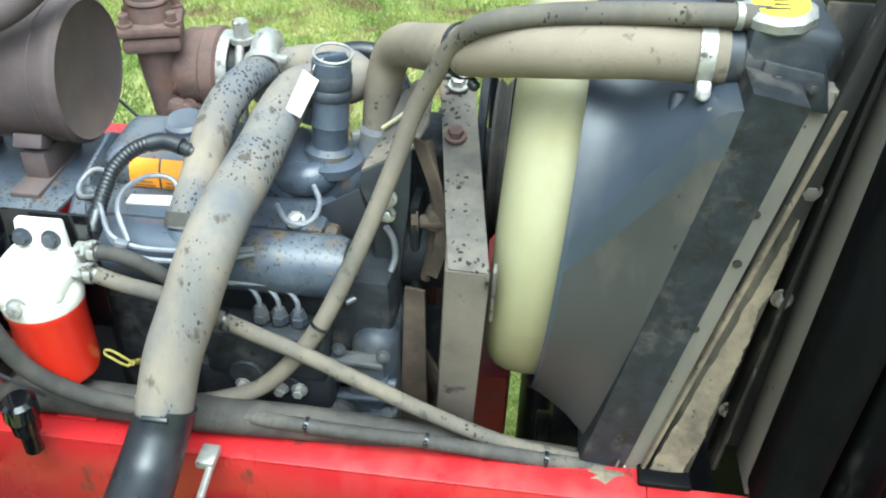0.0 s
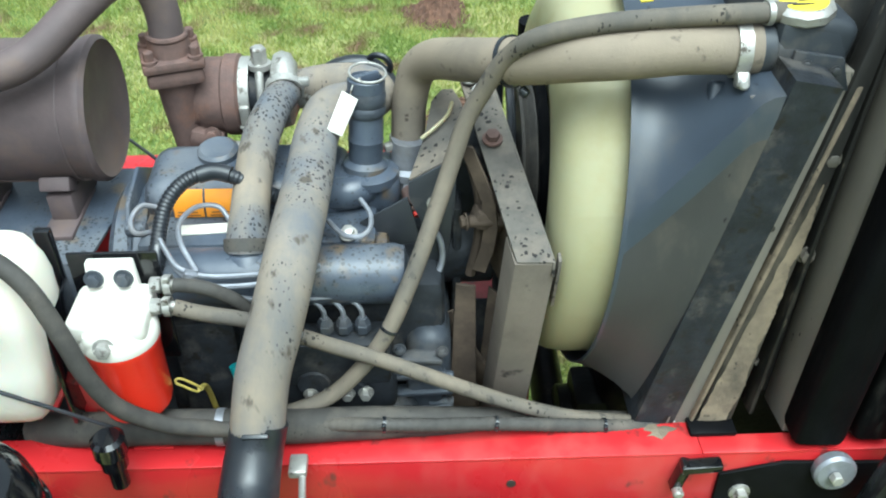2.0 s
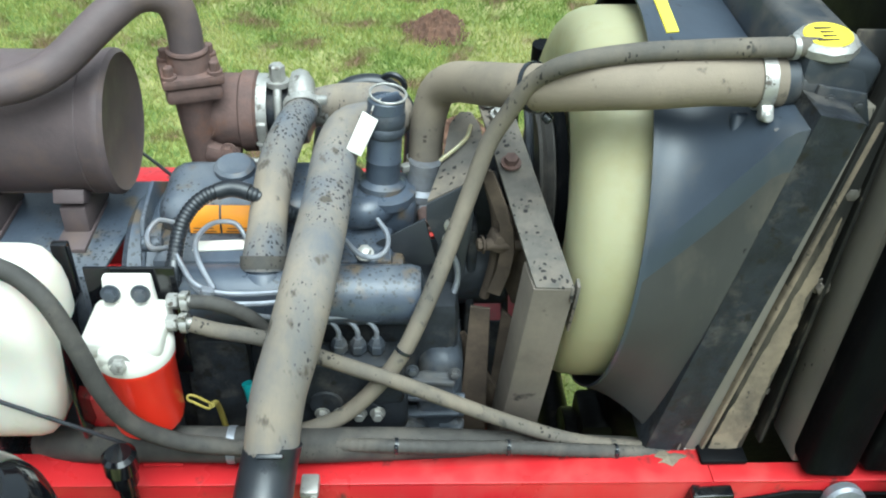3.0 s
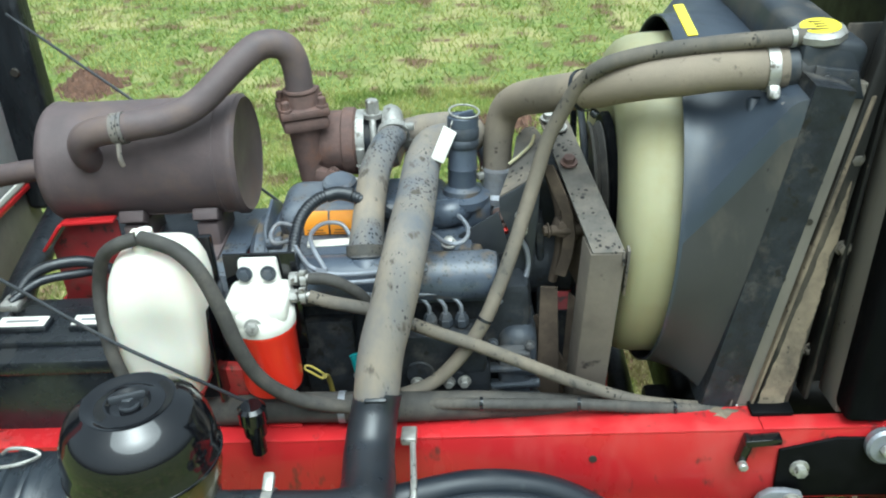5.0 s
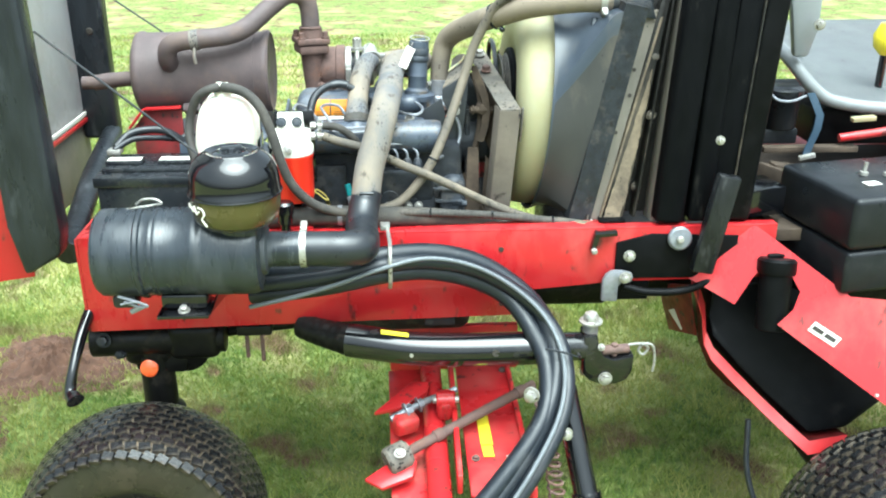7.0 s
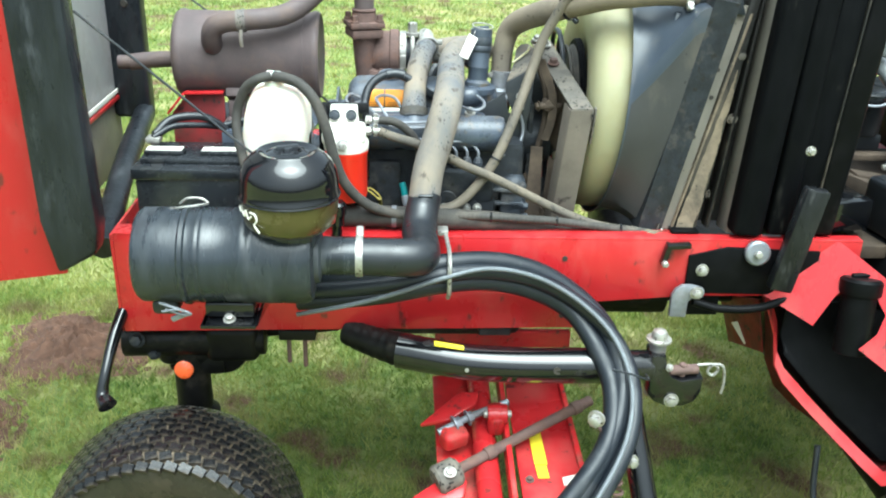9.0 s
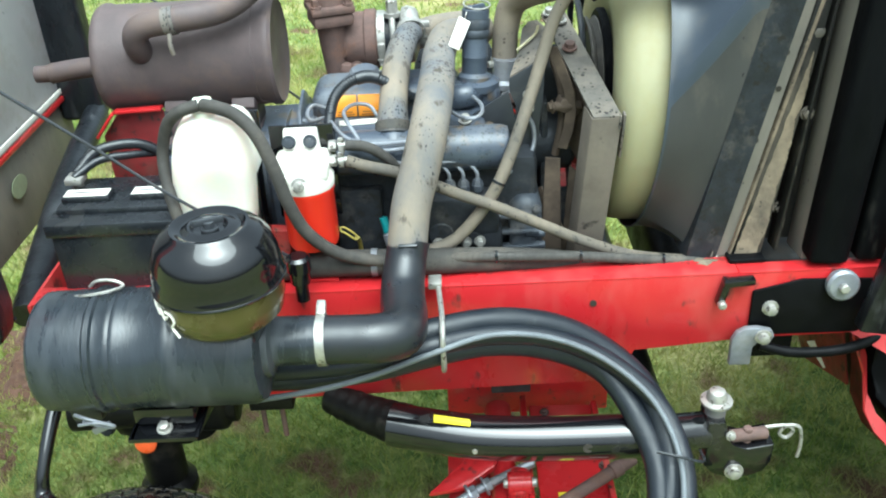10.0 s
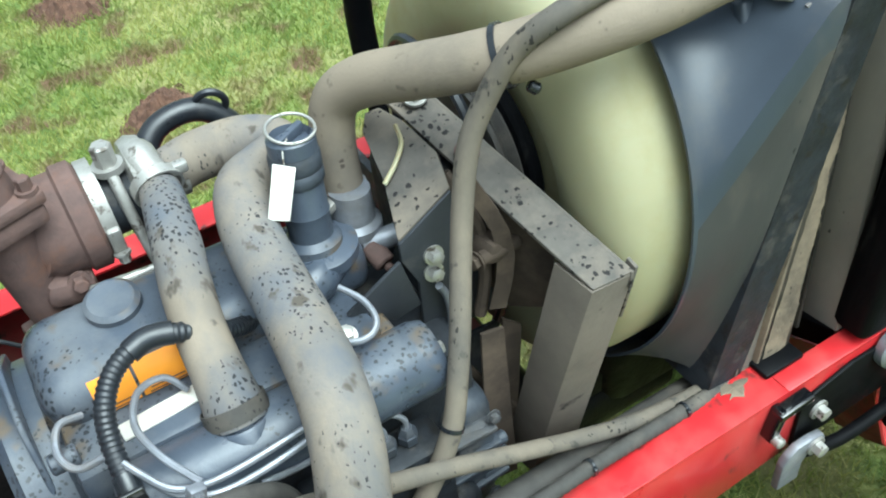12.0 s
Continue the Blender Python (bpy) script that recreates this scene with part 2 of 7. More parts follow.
M_FOAM = material("worn_black_foam", (0.002, 0.0023, 0.003), 0.62, 0, (0.004, 0.0043, 0.0052), 0.7, 30, 0.6, 60, 0.15, dust=(0.04, 0.037, 0.033), dust_amount=0.0, dust_scale=14, stretch=(2, 2, 0.6), spec=0.07)
M_CREAM = material("cream_polyethylene", (0.72, 0.68, 0.6), 0.45, 0, (0.68, 0.61, 0.5), 0.4, 14, 0.05, 120, 0.1, dust=(0.5, 0.43, 0.32), dust_amount=0.08, sub=0.2)
M_WHITE = material("white_painted_casting", (0.7, 0.68, 0.62), 0.45, 0, (0.58, 0.545, 0.46), 0.4, 40, 0.15, 260, 0.1, dust=(0.45, 0.38, 0.28), dust_amount=0.06)
M_FILTER = material("bright_red_filter_can", (0.75, 0.03, 0.012), 0.35, 0, (0.66, 0.025, 0.012), 0.4, 16, 0.04, 90, 0.1, coat=0.3, grime=(0.3, 0.03, 0.02), grime_scale=40, grime_amount=0.1)
M_STEEL = material("zinc_plated_steel", (0.42, 0.41, 0.38), 0.4, 0.6, (0.28, 0.265, 0.245), 0.6, 60, 0.1, 260, 0.12, grime=(0.09, 0.075, 0.06), grime_scale=90, grime_amount=0.32)
M_ALU = material("cast_aluminium", (0.36, 0.35, 0.325), 0.5, 0.5, (0.22, 0.21, 0.195), 0.6, 50, 0.3, 220, 0.12, grime=(0.11, 0.095, 0.08), grime_scale=60, grime_amount=0.32)
M_PIPE = material("grey_steel_pipe", (0.25, 0.26, 0.29), 0.45, 0.5, (0.16, 0.165, 0.18), 0.6, 70, 0.1, 260, 0.12, dust=(0.22, 0.19, 0.16), dust_amount=0.2)
M_ORANGE = material("orange_warning_label", (0.85, 0.32, 0.02), 0.45, 0, (0.78, 0.28, 0.02), 0.4, 60, 0.03, 100, 0.1)
M_STRAW = material("faded_yellow_ring", (0.42, 0.34, 0.07), 0.55, 0, (0.3, 0.24, 0.06), 0.6, 60, 0.05, 100, 0.1)
M_YELLOW = material("yellow_label", (0.78, 0.64, 0.03), 0.45, 0, (0.66, 0.53, 0.03), 0.5, 60, 0.03, 100, 0.1)
M_PRINT = material("black_print", (0.03, 0.025, 0.02), 0.6, 0, None, 0.3, 60, 0.02, 100, 0.1)
M_PAPER = material("white_card_tag", (0.64, 0.615, 0.55), 0.7, 0, (0.7, 0.68, 0.62), 0.5, 50, 0.05, 100, 0.1)
M_SOIL = material("red_brown_soil", (0.105, 0.054, 0.034), 0.95, 0, (0.055, 0.03, 0.02), 0.9, 60, 1.0, 90, 0.05, dust=(0.17, 0.09, 0.055), dust_amount=0.3, dust_scale=30)
M_CONSOLE = material("scuffed_black_console", (0.008, 0.009, 0.011), 0.33, 0, (0.016, 0.017, 0.02), 0.6, 16, 0.1, 240, 0.12, dust=(0.04, 0.04, 0.04), dust_amount=0.06, dust_scale=8, spec=0.25)
M_SEAT = material("grey_vinyl", (0.21, 0.22, 0.228), 0.38, 0, (0.165, 0.175, 0.182), 0.4, 20, 0.1, 300, 0.1, grime=(0.1, 0.1, 0.095), grime_scale=20, grime_amount=0.1)
M_EMBLEM = material("faded_green_print", (0.24, 0.27, 0.17), 0.5, 0, (0.19, 0.21, 0.14), 0.7, 60, 0.05, 300, 0.1)
M_LINER = material("grey_hood_liner", (0.43, 0.43, 0.435), 0.35, 0, (0.35, 0.35, 0.357), 0.5, 10, 0.05, 120, 0.12, dust=(0.35, 0.33, 0.3), dust_amount=0.2)
M_OLIVE = material("olive_tinted_bowl", (0.05, 0.042, 0.012), 0.25, 0, (0.07, 0.055, 0.018), 0.6, 14, 0.05, 120, 0.1, coat=0.4, dust=(0.12, 0.1, 0.05), dust_amount=0.15)
M_TEAL = material("teal_connector", (0.015, 0.17, 0.18), 0.5, 0, None, 0.4, 40, 0.05, 100, 0.1)
M_REFL = material("orange_reflector", (0.9, 0.13, 0.03), 0.3, 0, None, 0.3, 90, 0.05, 100, 0.1, coat=0.4)
M_BLUE = material("blue_strap", (0.022, 0.045, 0.075), 0.6, 0, None, 0.4, 60, 0.2, 300, 0.1)


def ground_material():
    m = bpy.data.materials.new("mown_grass_ground")
    m.use_nodes = True
    t = m.node_tree
    n, l = t.nodes, t.links
    b = n["Principled BSDF"]
    co = n.new("ShaderNodeTexCoord")

    def ns(sc, d=6.0):
        x = n.new("ShaderNodeTexNoise")
        x.inputs["Scale"].default_value, x.inputs["Detail"].default_value = sc, d
        l.new(co.outputs["Object"], x.inputs["Vector"])
        return x.outputs["Fac"]

    def mixc(src, lo, hi, a, z):
        r = n.new("ShaderNodeMapRange")
        r.inputs["From Min"].default_value, r.inputs["From Max"].default_value = lo, hi
        l.new(src, r.inputs["Value"])
        x = n.new("ShaderNodeMix")
        x.data_type = "RGBA"
        l.new(r.outputs[0], x.inputs["Factor"])
        for s, v in ((x.inputs["A"], a), (x.inputs["B"], z)):
            if isinstance(v, tuple):
                s.default_value = (*v, 1)
            else:
                l.new(v, s)
        return x.outputs["Result"]

    c = mixc(ns(24), 0.35, 0.65, (0.07, 0.115, 0.018), (0.2, 0.235, 0.06))
    c = mixc(ns(2.6), 0.48, 0.66, c, (0.29, 0.27, 0.11))
    c = mixc(ns(4.5), 0.54, 0.64, c, (0.115, 0.066, 0.035))
    l.new(c, b.inputs["Base Color"])
    b.inputs["Roughness"].default_value = 0.95
    bp = n.new("ShaderNodeBump")
    bp.inputs["Strength"].default_value, bp.inputs["Distance"].default_value = 0.8, 0.02
    l.new(ns(70), bp.inputs["Height"])
    l.new(bp.outputs[0], b.inputs["Normal"])
    return m


def blade_material():
    m = bpy.data.materials.new("grass_blade")
    m.use_nodes = True
    t = m.node_tree
    n, l = t.nodes, t.links
    b = n["Principled BSDF"]
    g = n.new("ShaderNodeNewGeometry")
    co = n.new("ShaderNodeTexCoord")
    patch = n.new("ShaderNodeTexNoise")
    patch.inputs["Scale"].default_value, patch.inputs["Detail"].default_value = 3.2, 6.0
    l.new(co.outputs["Object"], patch.inputs["Vector"])
    mr = n.new("ShaderNodeMapRange")
    mr.inputs["From Min"].default_value, mr.inputs["From Max"].default_value = 0.3, 0.7
    mr.inputs["To Min"].default_value, mr.inputs["To Max"].default_value = 0.0, 0.6
    l.new(patch.outputs["Fac"], mr.inputs["Value"])
    sm = n.new("ShaderNodeMath")
    sm.operation = "MULTIPLY_ADD"
    sm.inputs[1].default_value = 0.4
    l.new(g.outputs["Random Per Island"], sm.inputs[0])
    l.new(mr.outputs[0], sm.inputs[2])
    r = n.new("ShaderNodeValToRGB")
    r.color_ramp.elements[0].color = (0.055, 0.125, 0.012, 1)
    r.color_ramp.elements[1].color = (0.52, 0.46, 0.21, 1)
    for at, c in ((0.35, (0.19, 0.26, 0.048, 1)), (0.68, (0.37, 0.38, 0.11, 1))):
        r.color_ramp.elements.new(at).color = c
    l.new(sm.outputs[0], r.inputs["Fac"])
    worn = n.new("ShaderNodeTexNoise")
    worn.inputs["Scale"].default_value, worn.inputs["Detail"].default_value = 4.5, 6.0
    l.new(co.outputs["Object"], worn.inputs["Vector"])
    wr = n.new("ShaderNodeMapRange")
    wr.inputs["From Min"].default_value, wr.inputs["From Max"].default_value = 0.52, 0.64
    wr.inputs["To Max"].default_value = 0.75
    l.new(worn.outputs["Fac"], wr.inputs["Value"])
    dry = n.new("ShaderNodeMix")
    dry.data_type = "RGBA"
    l.new(wr.outputs[0], dry.inputs["Factor"])
    l.new(r.outputs[0], dry.inputs["A"])
    dry.inputs["B"].default_value = (0.2, 0.155, 0.075, 1)
    l.new(dry.outputs["Result"], b.inputs["Base Color"])
    b.inputs["Roughness"].default_value = 0.55
    tr = n.new("ShaderNodeBsdfTranslucent")
    l.new(dry.outputs["Result"], tr.inputs["Color"])
    mx = n.new("ShaderNodeMixShader")
    mx.inputs[0].default_value = 0.45
    l.new(b.outputs[0], mx.inputs[1])
    l.new(tr.outputs[0], mx.inputs[2])
    l.new(mx.outputs[0], n["Material Output"].inputs["Surface"])
    return m


M_GROUND, M_BLADE = ground_material(), blade_material()

# ---- mesh building ----
ORIGIN = {}


class Shape:
    """Collects primitives, all in world metres, into one bmesh."""

    def __init__(self):
        self.bm = bmesh.new()

    def add(self, verts, faces):
        vs = [self.bm.verts.new(v) for v in verts]
        for f in faces:
            try:
                self.bm.faces.new([vs[i] for i in f])
            except ValueError:
                pass
        return self

    def merge(self, other, m=None):
        if m is not None:
            other.transform(m)
        other.verts.index_update()
        self.add([v.co.copy() for v in other.verts], [[v.index for v in f.verts] for f in other.faces])
        other.free()
        return self

    def box(self, c, size, rot=(0, 0, 0), bevel=0.003, seg=2):
        b = bmesh.new()
        bmesh.ops.create_cube(b, size=1.0)
        bmesh.ops.scale(b, vec=size, verts=b.verts)
        bevel = min(bevel, 0.45 * min(size))
        if bevel > 0:
            bmesh.ops.bevel(b, geom=list(b.edges), offset=bevel, segments=seg, affect="EDGES", profile=0.5)
        return self.merge(b, pose(*c, *rot))

    def lathe(self, profile, origin, axis=(0, 0, 1), seg=32, cap=True):
        """profile: (radius, height along the axis)."""
        q = Vector(axis).to_track_quat("Z", "Y")
        o = Vector(origin)
        verts, faces = [], []
        n = len(profile)
        for r, h in profile:
            for k in range(seg):
                a = 2 * math.pi * k / seg
                verts.append(o + q @ Vector((r * math.cos(a), r * math.sin(a), h)))
        for i in range(n - 1):
            for k in range(seg):
                k2 = (k + 1) % seg
                faces.append((i * seg + k, i * seg + k2, (i + 1) * seg + k2, (i + 1) * seg + k))
        if cap:
            faces.append(tuple(range(seg))[::-1])
            faces.append(tuple((n - 1) * seg + k for k in range(seg)))
        return self.add(verts, faces)

    def cyl(self, a, b, r, r2=None, seg=24, bevel=0.002):
        a, b = Vector(a), Vector(b)
        d = b - a
        h = d.length
        r2 = r if r2 is None else r2
        bevel = min(bevel, 0.4 * r, 0.4 * h)
        return self.lathe([(r - bevel, 0), (r, bevel), (r2, h - bevel), (r2 - bevel, h)], a, d, seg)

    def tube(self, pts, r, seg=16, step=6, ridges=0, ridge=0.0, closed=False):
        """A round tube along a smooth curve through pts; r: one radius or one for each point."""
        p = [Vector(q) for q in pts]
        rs = r if isinstance(r, (list, tuple)) else [r] * len(p)
        cs, cr = [], []
        for i in range(len(p) - 1):
            a, b = p[i], p[i + 1]
            pre = p[i - 1] if i else a * 2 - b
            post = p[i + 2] if i + 2 < len(p) else b * 2 - a
            for k in range(step):
                u = k / step
                cs.append(0.5 * ((2 * a) + (b - pre) * u + (2 * pre - 5 * a + 4 * b - post) * u * u + (3 * a - pre - 3 * b + post) * u ** 3))
                cr.append(rs[i] * (1 - u) + rs[i + 1] * u)
        cs.append(p[-1])
        cr.append(rs[-1])
        if ridges:
            dense, dr = [], []
            d = [0.0]
            for a, b in zip(cs, cs[1:]):
                d.append(d[-1] + (b - a).length)
            count = int(d[-1] * ridges) * 4
            j = 0
            for k in range(count + 1):
                s = d[-1] * k / count
                while j < len(cs) - 2 and d[j + 1] < s:
                    j += 1
                u = (s - d[j]) / max(1e-9, d[j + 1] - d[j])
                dense.append(cs[j].lerp(cs[j + 1], u))
                dr.append((cr[j] * (1 - u) + cr[j + 1] * u) + (ridge if k % 4 in (1, 2) else 0.0))
            cs, cr = dense, dr
        verts, faces = [], []
        tan = (cs[1] - cs[0]).normalized()
        nor = tan.orthogonal().normalized()
        n = len(cs)
        for i, c in enumerate(cs):
            t2 = (cs[min(i + 1, n - 1)] - cs[max(i - 1, 0)])
            t2 = t2.normalized() if t2.length > 1e-9 else tan
            nor = (tan.rotation_difference(t2) @ nor)
            nor = (nor - t2 * nor.dot(t2)).normalized()
            tan = t2
            bi = tan.cross(nor)
            for k in range(seg):
                a = 2 * math.pi * k / seg
                verts.append(c + (nor * math.cos(a) + bi * math.sin(a)) * cr[i])
        for i in range(n - 1):
            for k in range(seg):
                k2 = (k + 1) % seg
                faces.append((i * seg + k, i * seg + k2, (i + 1) * seg + k2, (i + 1) * seg + k))
        faces.append(tuple(range(seg))[::-1])
        faces.append(tuple((n - 1) * seg + k for k in range(seg)))
        return self.add(verts, faces)

    def plate(self, outline, thick, bevel=0.0):
        """A flat plate: its outline in space, thickened against its normal."""
        pts = [Vector(q) for q in outline]
        nrm = Vector((0, 0, 0))
        for a, b in zip(pts, pts[1:] + pts[:1]):
            nrm += a.cross(b)
        nrm.normalize()
        n = len(pts)
        verts = pts + [q - nrm * thick for q in pts]
        faces = [tuple(range(n)), tuple(range(2 * n - 1, n - 1, -1))]
        faces += [(i, i + n, (i + 1) % n + n, (i + 1) % n) for i in range(n)]
        b = bmesh.new()
        vs = [b.verts.new(v) for v in verts]
        for f in faces:
            b.faces.new([vs[i] for i in f])
        bmesh.ops.recalc_face_normals(b, faces=b.faces)
        if bevel:
            bmesh.ops.bevel(b, geom=list(b.edges), offset=bevel, segments=2, affect="EDGES", profile=0.5)
        return self.merge(b)

    def ribbon(self, pts, off, thick=0.004):
        """A flat bent strip along pts, as wide as off."""
        p, o = [Vector(q) for q in pts], Vector(off)
        n = len(p)
        lift = []
        for i in range(n):
            d = p[min(i + 1, n - 1)] - p[max(i - 1, 0)]
            lift.append(d.cross(o).normalized() * thick)
        verts = p + [q + o for q in p] + [q + l for q, l in zip(p, lift)] + [q + o + l for q, l in zip(p, lift)]
        faces = []
        for i in range(n - 1):
            j = i + 1
            faces += [(i, j, n + j, n + i), (2 * n + i, 3 * n + i, 3 * n + j, 2 * n + j), (i, 2 * n + i, 2 * n + j, j), (n + i, n + j, 3 * n + j, 3 * n + i)]
        faces += [(0, n, 3 * n, 2 * n), (n - 1, 3 * n - 1, 4 * n - 1, 2 * n - 1)]
        return self.add(verts, faces)

    def torus(self, c, axis, big, small, seg=32, sides=10, arc=360.0, start=0.0):
        q = Vector(axis).to_track_quat("Z", "Y")
        c = Vector(c)
        verts, faces = [], []
        full = arc >= 359.9
        n = seg if full else seg + 1
        for i in range(n):
            a = radians(start + arc * i / seg)
            for k in range(sides):
                e = 2 * math.pi * k / sides
                rr = big + small * math.cos(e)
                verts.append(c + q @ Vector((rr * math.cos(a), rr * math.sin(a), small * math.sin(e))))
        for i in range(seg):
            j = (i + 1) % n
            if not full and j == 0:
                continue
            for k in range(sides):
                k2 = (k + 1) % sides
                faces.append((i * sides + k, j * sides + k, j * sides + k2, i * sides + k2))
        return self.add(verts, faces)

    def band(self, c, axis, r, width, thick=0.0015, seg=32):
        """A flat metal band round a pipe."""
        w = width / 2
        return self.lathe([(r, -w), (r + thick, -w), (r + thick, w), (r, w), (r, -w)], c, axis, seg, cap=False)

    def hexbolt(self, c, axis, r, h, washer=True):
        if washer:
            self.lathe([(r * 1.45, 0), (r * 1.45, h * 0.25)], c, axis, 16)
        a = Vector(axis).normalized()
        o = Vector(c) + a * h * (0.25 if washer else 0)
        return self.lathe([(r, 0), (r, h * 0.7), (r * 0.8, h * 0.78)], o, axis, 6)


def thing(name, base, label, category, group="", kind=""):
    ob = new(name)
    ob.empty_display_size = 0.05
    ob.location = base
    ORIGIN[ob] = Vector(base)
    return tagged(ob, label, category, group, kind)


def part(name, shape, mat, parent=None, label="", smooth=38.0):
    bm = shape.bm if isinstance(shape, Shape) else shape
    o = ORIGIN.get(parent, Vector((0, 0, 0)))
    bmesh.ops.recalc_face_normals(bm, faces=bm.faces)
    for v in bm.verts:
        v.co -= o
    lim = radians(smooth)
    for f in bm.faces:
        f.smooth = True
    for e in bm.edges:
        e.smooth = len(e.link_faces) == 2 and e.calc_face_angle(0.0) < lim
    me = bpy.data.meshes.new(name)
    bm.to_mesh(me)
    bm.free()
    me.materials.append(mat)
    ob = new(name, me)
    if parent is not None:
        ob.parent = parent
        ORIGIN[ob] = o
    if label:
        ob["label"] = label
    return ob


def solid(name, shape, mat, label, category, group="", kind=""):
    """A thing of one mesh."""
    return tagged(part(name, shape, mat), label, category, group, kind)


def S():
    return Shape()


GROUND = -0.22

# ---- ground ----
def make_ground():
    g = S()
    g.add([(-400, -400, GROUND), (400, -400, GROUND), (400, 400, GROUND), (-400, 400, GROUND)], [(0, 1, 2, 3)])
    solid("ground", g, M_GROUND, "patchy damp green lawn with bare brown spots", "lawn", kind="structure")


def make_grass():
    rng = np.random.default_rng(7)
    verts, faces = [], []

    def patch(count, x0, x1, y0, y1, h, w):
        x = rng.uniform(x0, x1, count)
        y = rng.uniform(y0, y1, count)
        a = rng.uniform(0, 6.283, count)
        hh = h * rng.uniform(0.5, 1.5, count)
        lean = hh * rng.uniform(0.2, 1.1, count)
        b = rng.uniform(0, 6.283, count)
        base = sum(len(v) for v in verts)
        dx, dy = np.cos(a) * w, np.sin(a) * w
        z = np.full(count, GROUND)
        p0 = np.c_[x - dx, y - dy, z]
        p1 = np.c_[x + dx, y + dy, z]
        p2 = np.c_[x + lean * np.cos(b), y + lean * np.sin(b), z + hh]
        verts.append(np.stack([p0, p1, p2], 1).reshape(-1, 3))
        i = np.arange(count) * 3 + base
        faces.append(np.c_[i, i + 1, i + 2])

    patch(90000, -2.2, 1.8, -0.5, 1.6, 0.026, 0.0022)
    patch(110000, -3.2, 2.4, 1.3, 4.2, 0.03, 0.003)
    patch(50000, -6, 5, 4, 9, 0.035, 0.006)
    me = bpy.data.meshes.new("grass")
    me.from_pydata(np.concatenate(verts).tolist(), [], np.concatenate(faces).tolist())
    me.materials.append(M_BLADE)
    tagged(new("grass", me), "short damp mown grass blades in green and straw", "grass", kind="stuff")


def mound(x, y, r, h, seed, label):
    g = S()
    rings, seg = 22, 72
    verts, faces = [(x, y, GROUND + h)], []
    for i in range(1, rings + 1):
        u = i / rings
        for k in range(seg):
            a = 2 * math.pi * k / seg
            q = noise.noise(Vector((math.cos(a) * 1.3, math.sin(a) * 1.3, seed)))
            rr = r * u * (1 + 0.45 * q + 0.12 * noise.noise(Vector((math.cos(a) * 4, math.sin(a) * 4, seed + 9))))
            z = h * (0.5 + 0.5 * math.cos(math.pi * u)) + 0.022 * h / 0.08 * noise.noise(Vector((x + rr * math.cos(a) * 1, y + rr * math.sin(a), 0)) * 38)
            z += 0.02 * noise.noise(Vector((rr * math.cos(a), rr * math.sin(a), seed)) * 70) + 0.012 * noise.noise(Vector((rr * math.cos(a), rr * math.sin(a), seed + 3)) * 160)
            verts.append((x + rr * math.cos(a), y + rr * math.sin(a), GROUND + (z if i < rings else -0.01)))
    for k in range(seg):
        faces.append((0, 1 + k, 1 + (k + 1) % seg))
    for i in range(rings - 1):
        for k in range(seg):
            k2 = (k + 1) % seg
            faces.append((1 + i * seg + k, 1 + (i + 1) * seg + k, 1 + (i + 1) * seg + k2, 1 + i * seg + k2))
    g.add(verts, faces)
    solid("soil_mound", g, M_SOIL, label, "molehill", "molehills on the lawn")


